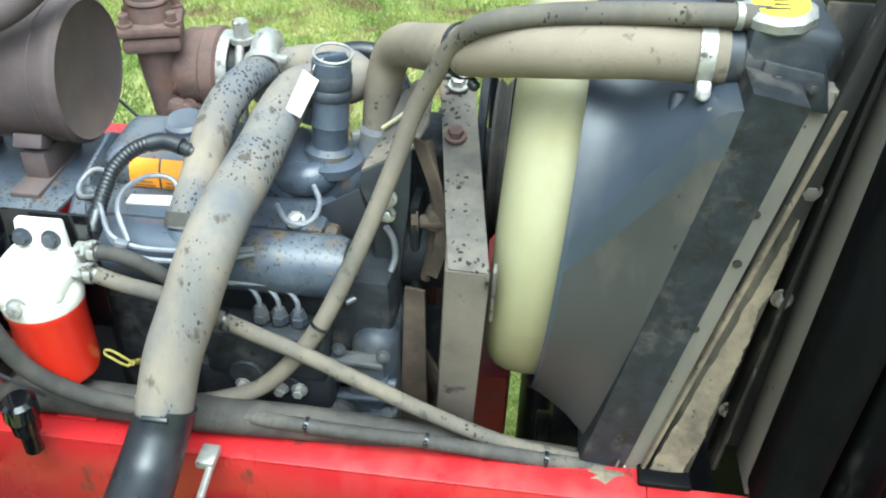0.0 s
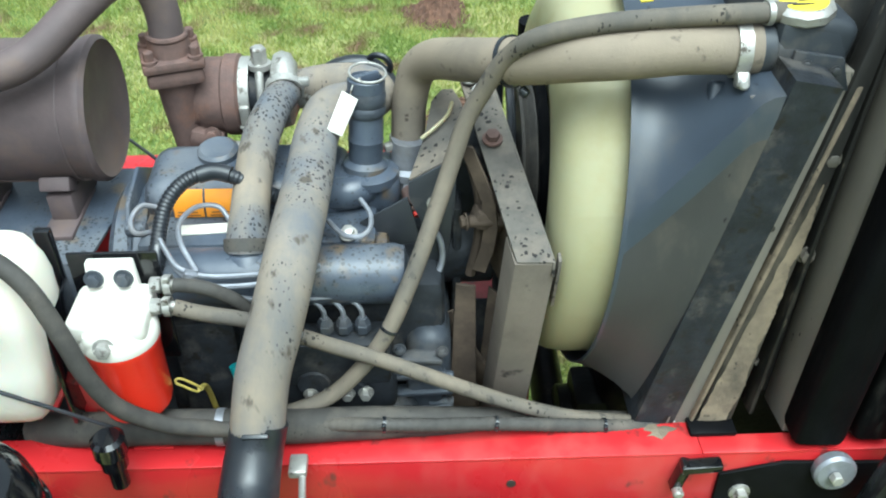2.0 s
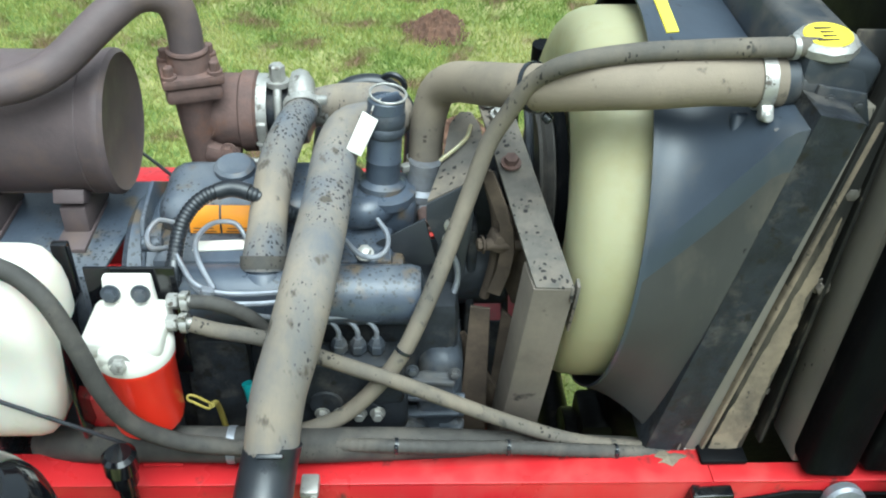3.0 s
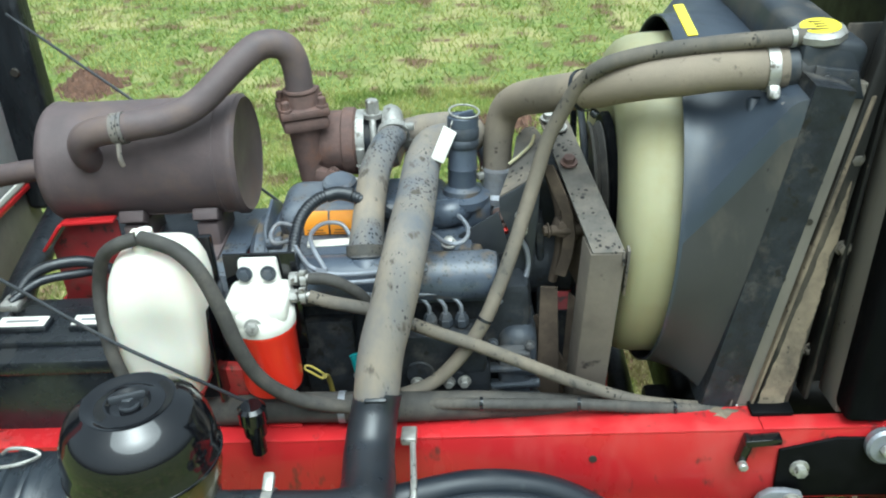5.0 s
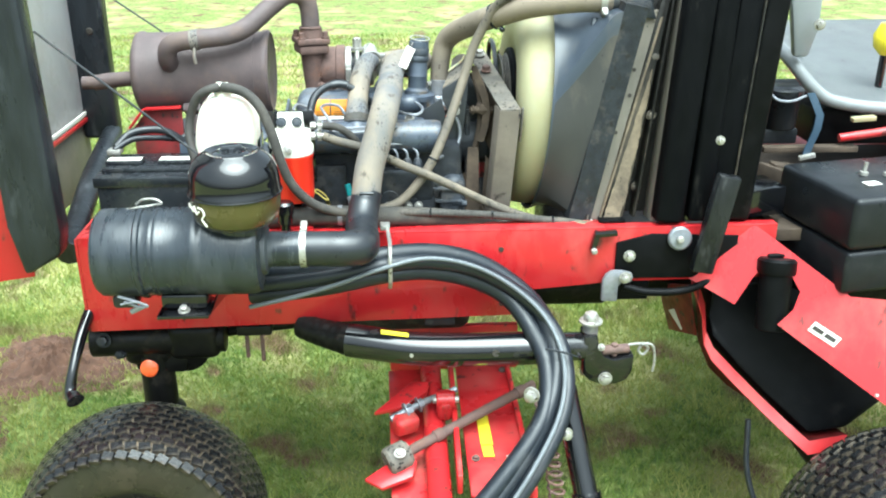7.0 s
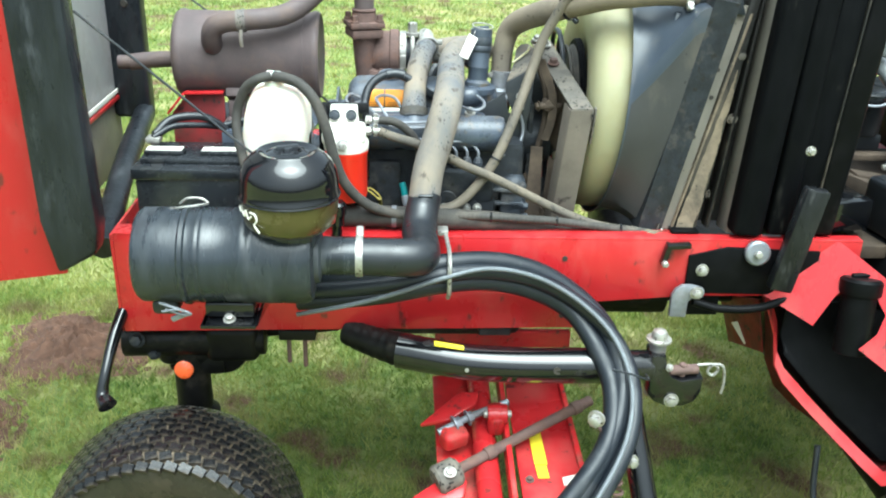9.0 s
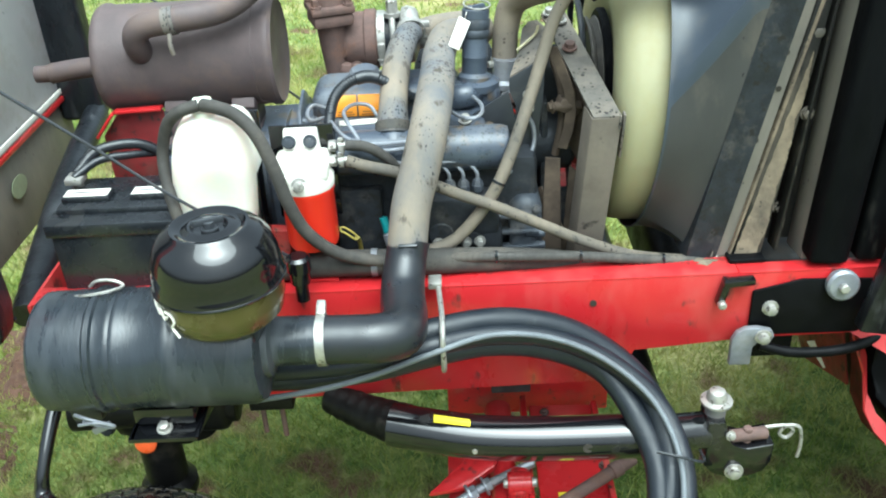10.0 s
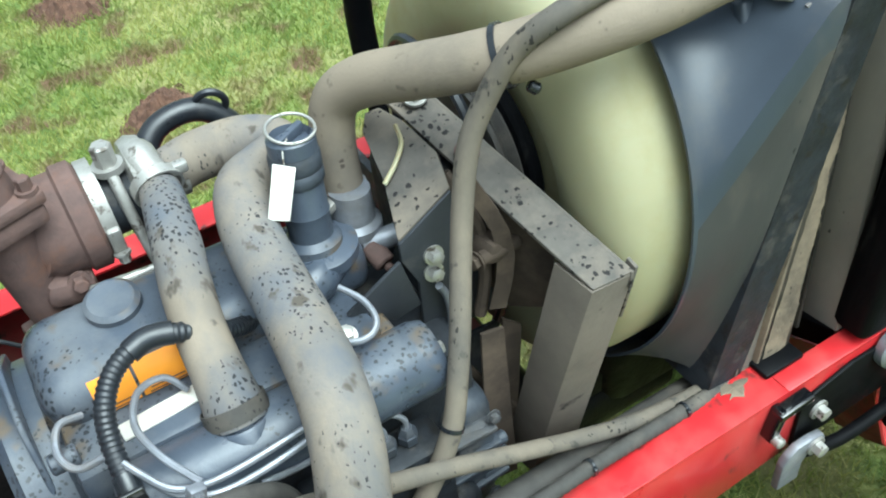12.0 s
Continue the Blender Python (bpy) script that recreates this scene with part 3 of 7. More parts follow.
# ---- chassis ----
def make_chassis():
    t = thing("chassis_frame", (-0.2, 0.36, 0.5), "bright red painted steel chassis frame, scuffed and wet", "frame")

    def rail(name, y, s, label):
        web = [(-0.945, 0.487), (0.035, 0.503), (0.062, 0.566), (0.26, 0.582), (0.62, 0.585), (0.62, 0.712), (-0.945, 0.712)]
        g = S().plate([(x, y, z) for x, z in web], 0.006 * s, 0.0015)
        # The far web gets the red that has shade in its colour.
        r = part(name, g, M_RED if s > 0 else M_REDGRIMESHADE, t, label)
        part("top_flange", S().plate([(-0.945, y, 0.7155), (0.225, y, 0.7155), (0.225, y + 0.052 * s, 0.7155), (-0.945, y + 0.052 * s, 0.7155)], 0.005, 0.0015), M_RED, r)
        part("front_flange", S().plate([(0.2255, y, 0.7155), (0.62, y, 0.7155), (0.62, y + 0.03 * s, 0.7155), (0.2255, y + 0.03 * s, 0.7155)], 0.005, 0.0015), M_RED, r)
        part("bottom_flange", S().plate([(-0.945, y + 0.0065 * s, 0.492), (0.03, y + 0.0065 * s, 0.507), (0.03, y + 0.05 * s, 0.507), (-0.945, y + 0.05 * s, 0.492)], 0.005, 0.001), M_RED, r)
        return r

    near = rail("near_rail", 0.0, 1, "long red channel rail with drip stains")
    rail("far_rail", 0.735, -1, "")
    part("rear_crossmember", S().plate([(-0.9455, 0.0, 0.487), (-0.9455, 0.735, 0.487), (-0.9455, 0.735, 0.712), (-0.9455, 0.0, 0.712)], 0.006, 0.001), M_RED, t)
    part("battery_tray", S().box((-0.79, 0.16, 0.632), (0.29, 0.25, 0.008)), M_REDDIRT, t)
    part("upright_bracket", S().plate([(-0.88, 0.31, 0.6), (-0.762, 0.31, 0.6), (-0.76, 0.31, 0.926), (-0.845, 0.31, 0.923), (-0.88, 0.31, 0.88)], 0.006, 0.002), M_REDGRIMESHADE, t, "red folded upright bracket")
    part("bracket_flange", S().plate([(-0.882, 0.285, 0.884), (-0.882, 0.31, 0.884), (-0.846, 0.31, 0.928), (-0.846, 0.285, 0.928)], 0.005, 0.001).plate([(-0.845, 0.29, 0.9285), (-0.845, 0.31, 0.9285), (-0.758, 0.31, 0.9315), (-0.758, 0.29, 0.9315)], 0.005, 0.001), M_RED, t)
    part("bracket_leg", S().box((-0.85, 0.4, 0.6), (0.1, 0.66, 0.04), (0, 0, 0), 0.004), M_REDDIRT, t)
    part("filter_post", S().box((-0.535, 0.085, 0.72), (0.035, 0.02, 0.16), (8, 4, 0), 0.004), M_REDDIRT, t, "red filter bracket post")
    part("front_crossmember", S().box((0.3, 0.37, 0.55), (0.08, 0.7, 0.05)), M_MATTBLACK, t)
    # Crossmember's shadow is part of its paint colour, besides the grime.
    part("axle_crossmember", S().box((-0.005, 0.5, 0.53), (0.115, 0.4, 0.13), (0, 0, 0), 0.006), M_REDGRIMESHADE, t, "grimy red crossmember under the fan, shade in its colour")
    part("engine_sump_member", S().box((-0.15, 0.37, 0.5), (0.07, 0.72, 0.05)), M_BLOCK, t)
    # holes and welded odds on the rail's face
    for x, z in ((-0.008, 0.533), (-0.012, 0.668)):
        part("rail_hole", S().lathe([(0.006, 0), (0.006, 0.003)], (x, 0.001, z), (0, -1, 0), 12), M_PRINT, near)
    part("cable_tab", S().box((-0.458, 0.036, 0.719), (0.05, 0.016, 0.006), bevel=0.002), M_RED, near)
    mud = [(0.176 + (0.016 + 0.007 * math.sin(3 * a + 1) + 0.004 * math.sin(7 * a)) * math.cos(a), 0.037 + (0.012 + 0.004 * math.sin(4 * a)) * math.sin(a), 0.7163) for a in [k * math.pi / 14 for k in range(28)]]
    part("mud_patch", S().add([(0.176, 0.037, 0.7195)] + mud, [(0, k + 1, (k + 1) % 28 + 1) for k in range(28)]), M_CRUST, near)
    # black mounting plate with its bolts, latch and hook
    p = part("mounting_plate", S().plate([(0.25, -0.0005, 0.592), (0.53, -0.0005, 0.588), (0.53, -0.0005, 0.692), (0.33, -0.0005, 0.7), (0.25, -0.0005, 0.68)], -0.006, 0.002), M_MATTBLACK, t, "black steel mounting plate")
    part("bolt", S().hexbolt((0.281, -0.007, 0.648), (0, -1, 0), 0.0095, 0.014), M_STEEL, p)
    part("bolt", S().hexbolt((0.27, -0.024, 0.602), (0, -1, 0), 0.0095, 0.014), M_STEEL, p)
    part("bolt", S().hexbolt((0.47, -0.007, 0.652), (0, -1, 0), 0.0105, 0.014), M_STEEL, p)
    part("large_washer", S().lathe([(0.026, 0), (0.027, 0.004), (0.027, 0.012), (0.023, 0.016), (0.012, 0.017)], (0.391, -0.006, 0.69), (0, -1, 0.15), 28), M_PIPE, p)
    part("bolt", S().hexbolt((0.388, -0.024, 0.693), (0, -1, 0.15), 0.008, 0.014, False), M_STEEL, p)
    part("hook", S().plate([(0.219, -0.012, 0.543), (0.256, -0.012, 0.542), (0.256, -0.012, 0.578), (0.263, -0.012, 0.587), (0.285, -0.012, 0.588), (0.29, -0.012, 0.6), (0.285, -0.012, 0.612), (0.262, -0.012, 0.618), (0.24, -0.012, 0.618), (0.226, -0.012, 0.609), (0.219, -0.012, 0.594)], -0.012, 0.003), M_PIPE, p, "grey flat steel hook")
    part("latch", S().box((0.199, -0.009, 0.686), (0.013, 0.018, 0.05), (0, 12, 0), 0.003).box((0.222, -0.011, 0.705), (0.052, 0.018, 0.012), (0, -4, 0), 0.003), M_BLACK, near, "black spring latch")
    part("latch_stud", S().cyl((0.196, -0.004, 0.667), (0.196, -0.028, 0.667), 0.007), M_STEEL, near)
    part("tow_loop", S().tube([(0.27, -0.012, 0.575), (0.33, -0.02, 0.562), (0.42, -0.02, 0.566), (0.5, -0.012, 0.60)], 0.009), M_MATTBLACK, t)
    # rail-mounted stud by the air cleaner
    part("filler_stud", S().lathe([(0.011, 0), (0.011, 0.03), (0.016, 0.034), (0.017, 0.055), (0.02, 0.057), (0.02, 0.078), (0.015, 0.083)], (-0.487, -0.02, 0.715), (0, 0, 1), 18), M_BLACK, t, "black capped breather stud")


# ---- engine ----
def make_engine():
    t = thing("engine", (-0.28, 0.3, 0.5), "blue-grey painted diesel engine, dusty and oily, wet spots", "engine")
    part("block", S().box((-0.28, 0.29, 0.69), (0.38, 0.27, 0.36), bevel=0.015).box((-0.3, 0.15, 0.66), (0.26, 0.03, 0.12)).box((-0.4, 0.148, 0.74), (0.08, 0.03, 0.18)), M_BLOCK, t, "oily dark cast block")
    part("cylinder_head", S().box((-0.325, 0.28, 0.885), (0.3, 0.2, 0.075), bevel=0.008).box((-0.235, 0.205, 0.9), (0.12, 0.05, 0.03)), M_ENGINE, t)
    vc = S().box((-0.345, 0.3, 0.934), (0.27, 0.12, 0.07), (3, 0, 0), 0.03, 5)
    v = part("valve_cover", vc, M_ENGINE, t, "rounded blue-grey rocker cover")
    part("oil_filler_cap", S().lathe([(0.022, 0), (0.027, 0.004), (0.027, 0.017), (0.022, 0.021)], (-0.386, 0.318, 0.962), (0, -0.15, 1), 28), M_ENGINE, v)
    for x0, w in ((-0.417, 0.038), (-0.37, 0.05)):
        pl = part("label_plate", S().ribbon([(x0 - w / 2, 0.2365, 0.9245), (x0 - w / 2, 0.2375, 0.939), (x0 - w / 2, 0.2415, 0.95), (x0 - w / 2, 0.249, 0.9595)], (w, 0, 0), 0.002), M_ORANGE, v, "orange warning label")
        for k in range(2):
            part("print_bar", S().box((x0 - 0.001 * k, 0.2345, 0.9285 + 0.005 * k), (w * (0.78 - 0.12 * k), 0.0006, 0.001), bevel=0), M_RUST, pl)
    part("data_plate", S().box((-0.385, 0.21, 0.9245), (0.085, 0.02, 0.003), (0, 0, 4), 0.001), M_PAPER, v, "pale dirty data plate")
    # intake manifold with its riser
    im = S().lathe([(0.02, 0), (0.034, 0.004), (0.038, 0.02), (0.038, 0.30), (0.034, 0.312), (0.02, 0.316)], (-0.452, 0.152, 0.892), (1, 0, 0), 32)
    im.box((-0.3, 0.19, 0.9), (0.28, 0.05, 0.03), bevel=0.008)
    m = part("intake_manifold", im, M_ENGINE, t, "smooth blue-grey intake manifold")
    part("riser", S().cyl((-0.332, 0.15, 0.895), (-0.332, 0.162, 0.922), 0.033, 0.028).cyl((-0.332, 0.158, 0.918), (-0.332, 0.172, 0.94), 0.021), M_ENGINE, m)
    part("end_bolt", S().hexbolt((-0.136, 0.152, 0.892), (1, 0, 0), 0.007, 0.008), M_STEEL, m)
    part("rear_nut", S().hexbolt((-0.21, 0.19, 0.925), (0, -0.3, 1), 0.008, 0.012), M_STEEL, m)
    # injection pump with three delivery unions and lines
    pump = part("injection_pump", S().box((-0.235, 0.118, 0.79), (0.15, 0.05, 0.07), bevel=0.008).box((-0.24, 0.12, 0.73), (0.17, 0.045, 0.07), bevel=0.01).cyl((-0.26, 0.09, 0.76), (-0.26, 0.13, 0.76), 0.022).cyl((-0.205, 0.09, 0.75), (-0.205, 0.13, 0.75), 0.012), M_BLOCK, t)
    for k in range(4):
        x = -0.265 + 0.0235 * k
        if k:
            part("delivery_union", S().lathe([(0.007, 0), (0.007, 0.012), (0.0095, 0.013), (0.0095, 0.022), (0.006, 0.028)], (x, 0.118, 0.822), (0, 0, 1), 6).lathe([(0.0105, 0), (0.0105, 0.011), (0.0085, 0.013)], (x, 0.118, 0.829), (0, 0, 1), 6), M_CASTING, pump)
            part("injector_line", S().tube([(x, 0.118, 0.848), (x - 0.001, 0.119, 0.862), (x - 0.012, 0.122, 0.874), (x - 0.035, 0.118, 0.878 + 0.002 * k), (-0.3, 0.112, 0.885), (-0.34, 0.108, 0.895)], 0.0032, 8), M_PIPE, pump)
        part("banjo", S().hexbolt((x, 0.092, 0.745), (0, -1, 0), 0.007, 0.012), M_STEEL, pump)
    # formed high-pressure lines over the manifold
    for k, dy in enumerate((0.0, 0.008)):
        part("fuel_line", S().tube([(-0.24, 0.122, 0.93 - 0.006 * k), (-0.30, 0.116 - dy, 0.925 - 0.008 * k), (-0.37, 0.112 - dy, 0.925 - 0.008 * k), (-0.405, 0.115, 0.936 - 0.006 * k), (-0.425, 0.14, 0.945), (-0.44, 0.165, 0.955)], 0.0034, 8), M_PIPE, t)
    part("fuel_line", S().tube([(-0.385, 0.113, 0.932), (-0.405, 0.14, 0.955), (-0.413, 0.18, 0.957), (-0.40, 0.215, 0.955), (-0.375, 0.225, 0.948), (-0.36, 0.215, 0.93)], 0.0034, 8), M_PIPE, t)
    part("fuel_line", S().tube([(-0.44, 0.165, 0.955), (-0.468, 0.175, 0.945), (-0.478, 0.195, 0.95), (-0.47, 0.22, 0.955), (-0.45, 0.23, 0.945)], 0.0034, 8), M_PIPE, t)
    part("fuel_line", S().tube([(-0.235, 0.2, 0.94), (-0.215, 0.17, 0.94), (-0.195, 0.165, 0.94), (-0.182, 0.175, 0.945), (-0.182, 0.2, 0.95), (-0.195, 0.225, 0.955)], 0.0034, 8), M_PIPE, t)
    part("line_clip", S().box((-0.392, 0.107, 0.93), (0.016, 0.012, 0.014), (0, 20, 10), 0.003).hexbolt((-0.392, 0.101, 0.93), (0, -1, 0.4), 0.004, 0.005), M_PIPE, t)
    # front gear case, water pump parts, coolant outlet
    gc = S().box((-0.112, 0.24, 0.70), (0.06, 0.22, 0.2), bevel=0.03, seg=4)
    for k in range(3):
        gc.cyl((-0.115, 0.124, 0.69 + 0.024 * k), (-0.08, 0.124, 0.688 + 0.024 * k), 0.008)
    gc.box((-0.118, 0.128, 0.72), (0.05, 0.02, 0.12), bevel=0.01)
    for k in range(4):
        gc.box((-0.13 + 0.004 * k, 0.122, 0.775 - 0.03 * k), (0.07, 0.02, 0.007), (0, 4 - 3 * k, 0), 0.002)
    for x, z in ((-0.155, 0.66), (-0.1, 0.645), (-0.15, 0.79), (-0.095, 0.785), (-0.165, 0.72)):
        gc.hexbolt((x, 0.122, z), (0, -1, 0.1), 0.006, 0.008)
    part("gear_case", gc, M_CASTING, t, "ribbed blue-grey timing gear case")
    part("front_plate", S().box((-0.072, 0.35, 0.79), (0.012, 0.26, 0.3), (0, 0, 0), 0.004), M_BLOCK, t)
    part("oil_pump_cover", S().lathe([(0.035, 0), (0.035, 0.02), (0.026, 0.03)], (-0.16, 0.125, 0.68), (0, -1, 0), 24).hexbolt((-0.175, 0.095, 0.655), (0, -1, 0), 0.007, 0.01).hexbolt((-0.135, 0.095, 0.655), (0, -1, 0), 0.007, 0.01), M_BLOCK, t)
    part("drain_plug", S().box((-0.165, 0.045, 0.735), (0.035, 0.014, 0.016), (0, -8, 0), 0.003), M_ALU, t)
    wp = S().box((-0.2, 0.3, 0.93), (0.11, 0.09, 0.06), bevel=0.018, seg=3).lathe([(0.04, 0), (0.04, 0.012), (0.03, 0.016)], (-0.186, 0.285, 0.95), (0, 0, 1), 28)
    wp.tube([(-0.245, 0.262, 0.94), (-0.21, 0.255, 0.945), (-0.19, 0.27, 0.945)], 0.022)
    part("coolant_manifold", wp, M_ENGINE, t)
    th = S().lathe([(0.026, 0), (0.026, 0.03), (0.03, 0.034), (0.03, 0.044), (0.024, 0.05), (0.022, 0.085)], (-0.137, 0.308, 0.905), (0.05, 0.05, 1), 24)
    th.hexbolt((-0.16, 0.287, 0.948), (0, -0.2, 1), 0.008, 0.012).tube([(-0.137, 0.29, 0.93), (-0.1, 0.28, 0.935), (-0.07, 0.3, 0.93)], 0.012)
    part("thermostat_housing", th, M_PIPE, t)
    part("temperature_sender", S().cyl((-0.133, 0.285, 0.93), (-0.127, 0.262, 0.918), 0.012).cyl((-0.127, 0.262, 0.918), (-0.125, 0.255, 0.914), 0.005), M_RUST, t)
    part("sender_terminal", S().lathe([(0.005, 0), (0.004, 0.006)], (-0.124, 0.253, 0.913), (0.1, -1, -0.5), 8), M_FILTER, t)
    # flywheel housing and the mounting plate under the muffler
    fh = S().lathe([(0.12, 0), (0.132, 0.01), (0.132, 0.05), (0.12, 0.06)], (-0.535, 0.32, 0.78), (1, 0, 0), 40)
    fh.cyl((-0.49, 0.205, 0.93), (-0.465, 0.205, 0.93), 0.01)
    part("flywheel_housing", fh, M_ENGINE, t)
    part("dipstick", S().tube([(-0.405, 0.08, 0.765), (-0.41, 0.076, 0.772), (-0.42, 0.074, 0.782), (-0.427, 0.074, 0.787), (-0.427, 0.076, 0.792), (-0.42, 0.078, 0.79), (-0.408, 0.08, 0.779), (-0.402, 0.083, 0.769), (-0.405, 0.08, 0.765)], 0.0017, 8).tube([(-0.403, 0.085, 0.766), (-0.402, 0.11, 0.74), (-0.4, 0.13, 0.66)], 0.004, 8), M_STRAW, t, "faded yellow loop dipstick")
    part("connector_plug", S().tube([(-0.356, 0.09, 0.8), (-0.352, 0.086, 0.786), (-0.35, 0.083, 0.775)], 0.007, 10), M_TEAL, t, "teal cable connector")
    part("connector_socket", S().cyl((-0.35, 0.08, 0.775), (-0.342, 0.072, 0.745), 0.009), M_PIPE, t)
    part("lifting_plate", S().plate([(-0.135, 0.206, 0.968), (-0.197, 0.212, 0.926), (-0.15, 0.206, 0.895), (-0.119, 0.206, 0.9)], 0.005, 0.001), M_LIFT, t, "dark steel lifting plate")
    part("water_pump", S().box((-0.055, 0.315, 0.92), (0.07, 0.1, 0.16), (0, 0, 0), 0.02, 3).cyl((-0.03, 0.335, 0.945), (0.012, 0.335, 0.945), 0.04), M_BLOCK, t, "dark oily water pump")
    part("stud_bolt", S().hexbolt((-0.1, 0.205, 0.96), (0, -1, 0.2), 0.0075, 0.012).hexbolt((-0.102, 0.205, 0.938), (0, -1, 0.2), 0.0075, 0.012), M_STEEL, t)
    part("leak_off_line", S().tube([(-0.102, 0.196, 0.925), (-0.094, 0.198, 0.905), (-0.092, 0.195, 0.88), (-0.1, 0.185, 0.86), (-0.12, 0.17, 0.848), (-0.145, 0.15, 0.84)], 0.0042, 10), M_PIPE, t)


def make_mount_plate():
    t = thing("muffler_mount", (-0.7, 0.36, 0.8), "blue-grey steel mounting plate, rain spotted, under the muffler", "bracket")
    part("deck_plate", S().plate([(-0.755, 0.235, 0.864), (-0.56, 0.225, 0.866), (-0.53, 0.44, 0.875), (-0.83, 0.45, 0.87), (-0.83, 0.33, 0.868), (-0.755, 0.33, 0.866)], 0.006, 0.001), M_ENGINE, t)
    part("side_plate", S().plate([(-0.755, 0.226, 0.70), (-0.72, 0.222, 0.70), (-0.72, 0.222, 0.80), (-0.66, 0.219, 0.82), (-0.6, 0.217, 0.8), (-0.6, 0.217, 0.70), (-0.5, 0.212, 0.70), (-0.5, 0.212, 0.84), (-0.555, 0.217, 0.868), (-0.755, 0.226, 0.862)], 0.006, 0.001), M_ENGINE, t)
    part("end_ear", S().plate([(-0.5, 0.218, 0.72), (-0.5, 0.42, 0.72), (-0.5, 0.4, 0.9), (-0.5, 0.33, 0.945), (-0.5, 0.26, 0.93), (-0.5, 0.218, 0.86)], 0.006, 0.002), M_ENGINE, t)
    for x in (-0.735, -0.612):
        part("saddle_leg", S().box((x, 0.36, 0.888), (0.036, 0.1, 0.05), bevel=0.004).box((x, 0.33, 0.87), (0.042, 0.12, 0.008), bevel=0.002).box((x, 0.322, 0.925), (0.042, 0.03, 0.02), (-30, 0, 0), 0.003), M_MUFFLER, t)


def make_muffler():
    t = thing("muffler", (-0.71, 0.4, 0.9), "heat-browned cylindrical steel exhaust muffler on two legs", "muffler")
    y, z = 0.395, 1.0
    b = S().lathe([(0.085, 0), (0.095, 0.004), (0.1, 0.012), (0.1, 0.02), (0.097, 0.024), (0.097, 0.306), (0.1, 0.31), (0.1, 0.32), (0.094, 0.326), (0.088, 0.322), (0.03, 0.318)], (-0.872, y, z), (1, 0, 0), 48)
    part("shell", b, M_MUFFLER, t)
    part("seam_ring", S().torus((-0.582, y, z), (1, 0, 0), 0.0972, 0.0016, 56, 8), M_MUFFLER, t)
    part("weld_seam", S().tube([(-0.85, y - 0.06, z - 0.076), (-0.7, y - 0.06, z - 0.0765), (-0.57, y - 0.06, z - 0.076)], 0.002, 6), M_MUFFLER, t)
    part("tailpipe", S().tube([(-0.865, 0.4, 0.985), (-0.93, 0.4, 0.982), (-0.985, 0.4, 0.975)], 0.019).lathe([(0.02, 0), (0.016, 0.001), (0.016, 0.03)], (-0.984, 0.4, 0.975), (-1, 0, 0), 20), M_MUFFLER, t)
    pipe = S().tube([(-0.775, 0.325, 1.025), (-0.776, 0.297, 1.05), (-0.768, 0.283, 1.078), (-0.745, 0.28, 1.092), (-0.69, 0.285, 1.098), (-0.63, 0.297, 1.104), (-0.585, 0.318, 1.122), (-0.535, 0.35, 1.162), (-0.495, 0.375, 1.187), (-0.46, 0.388, 1.18), (-0.447, 0.395, 1.145), (-0.447, 0.397, 1.075)], 0.0225, 20)
    p = part("inlet_pipe", pipe, M_MUFFLER, t, "bent brown exhaust pipe")
    s = part("strap", S().band((-0.71, 0.2825, 1.0955), (1, 0.06, 0.08), 0.0232, 0.012).band((-0.7, 0.2835, 1.0965), (1, 0.06, 0.08), 0.0232, 0.006), M_HOSE, p, "wire strap on the pipe")
    part("strap_tail", S().tube([(-0.705, 0.262, 1.08), (-0.705, 0.256, 1.06), (-0.704, 0.258, 1.045)], 0.004, 8), M_HOSE, s)


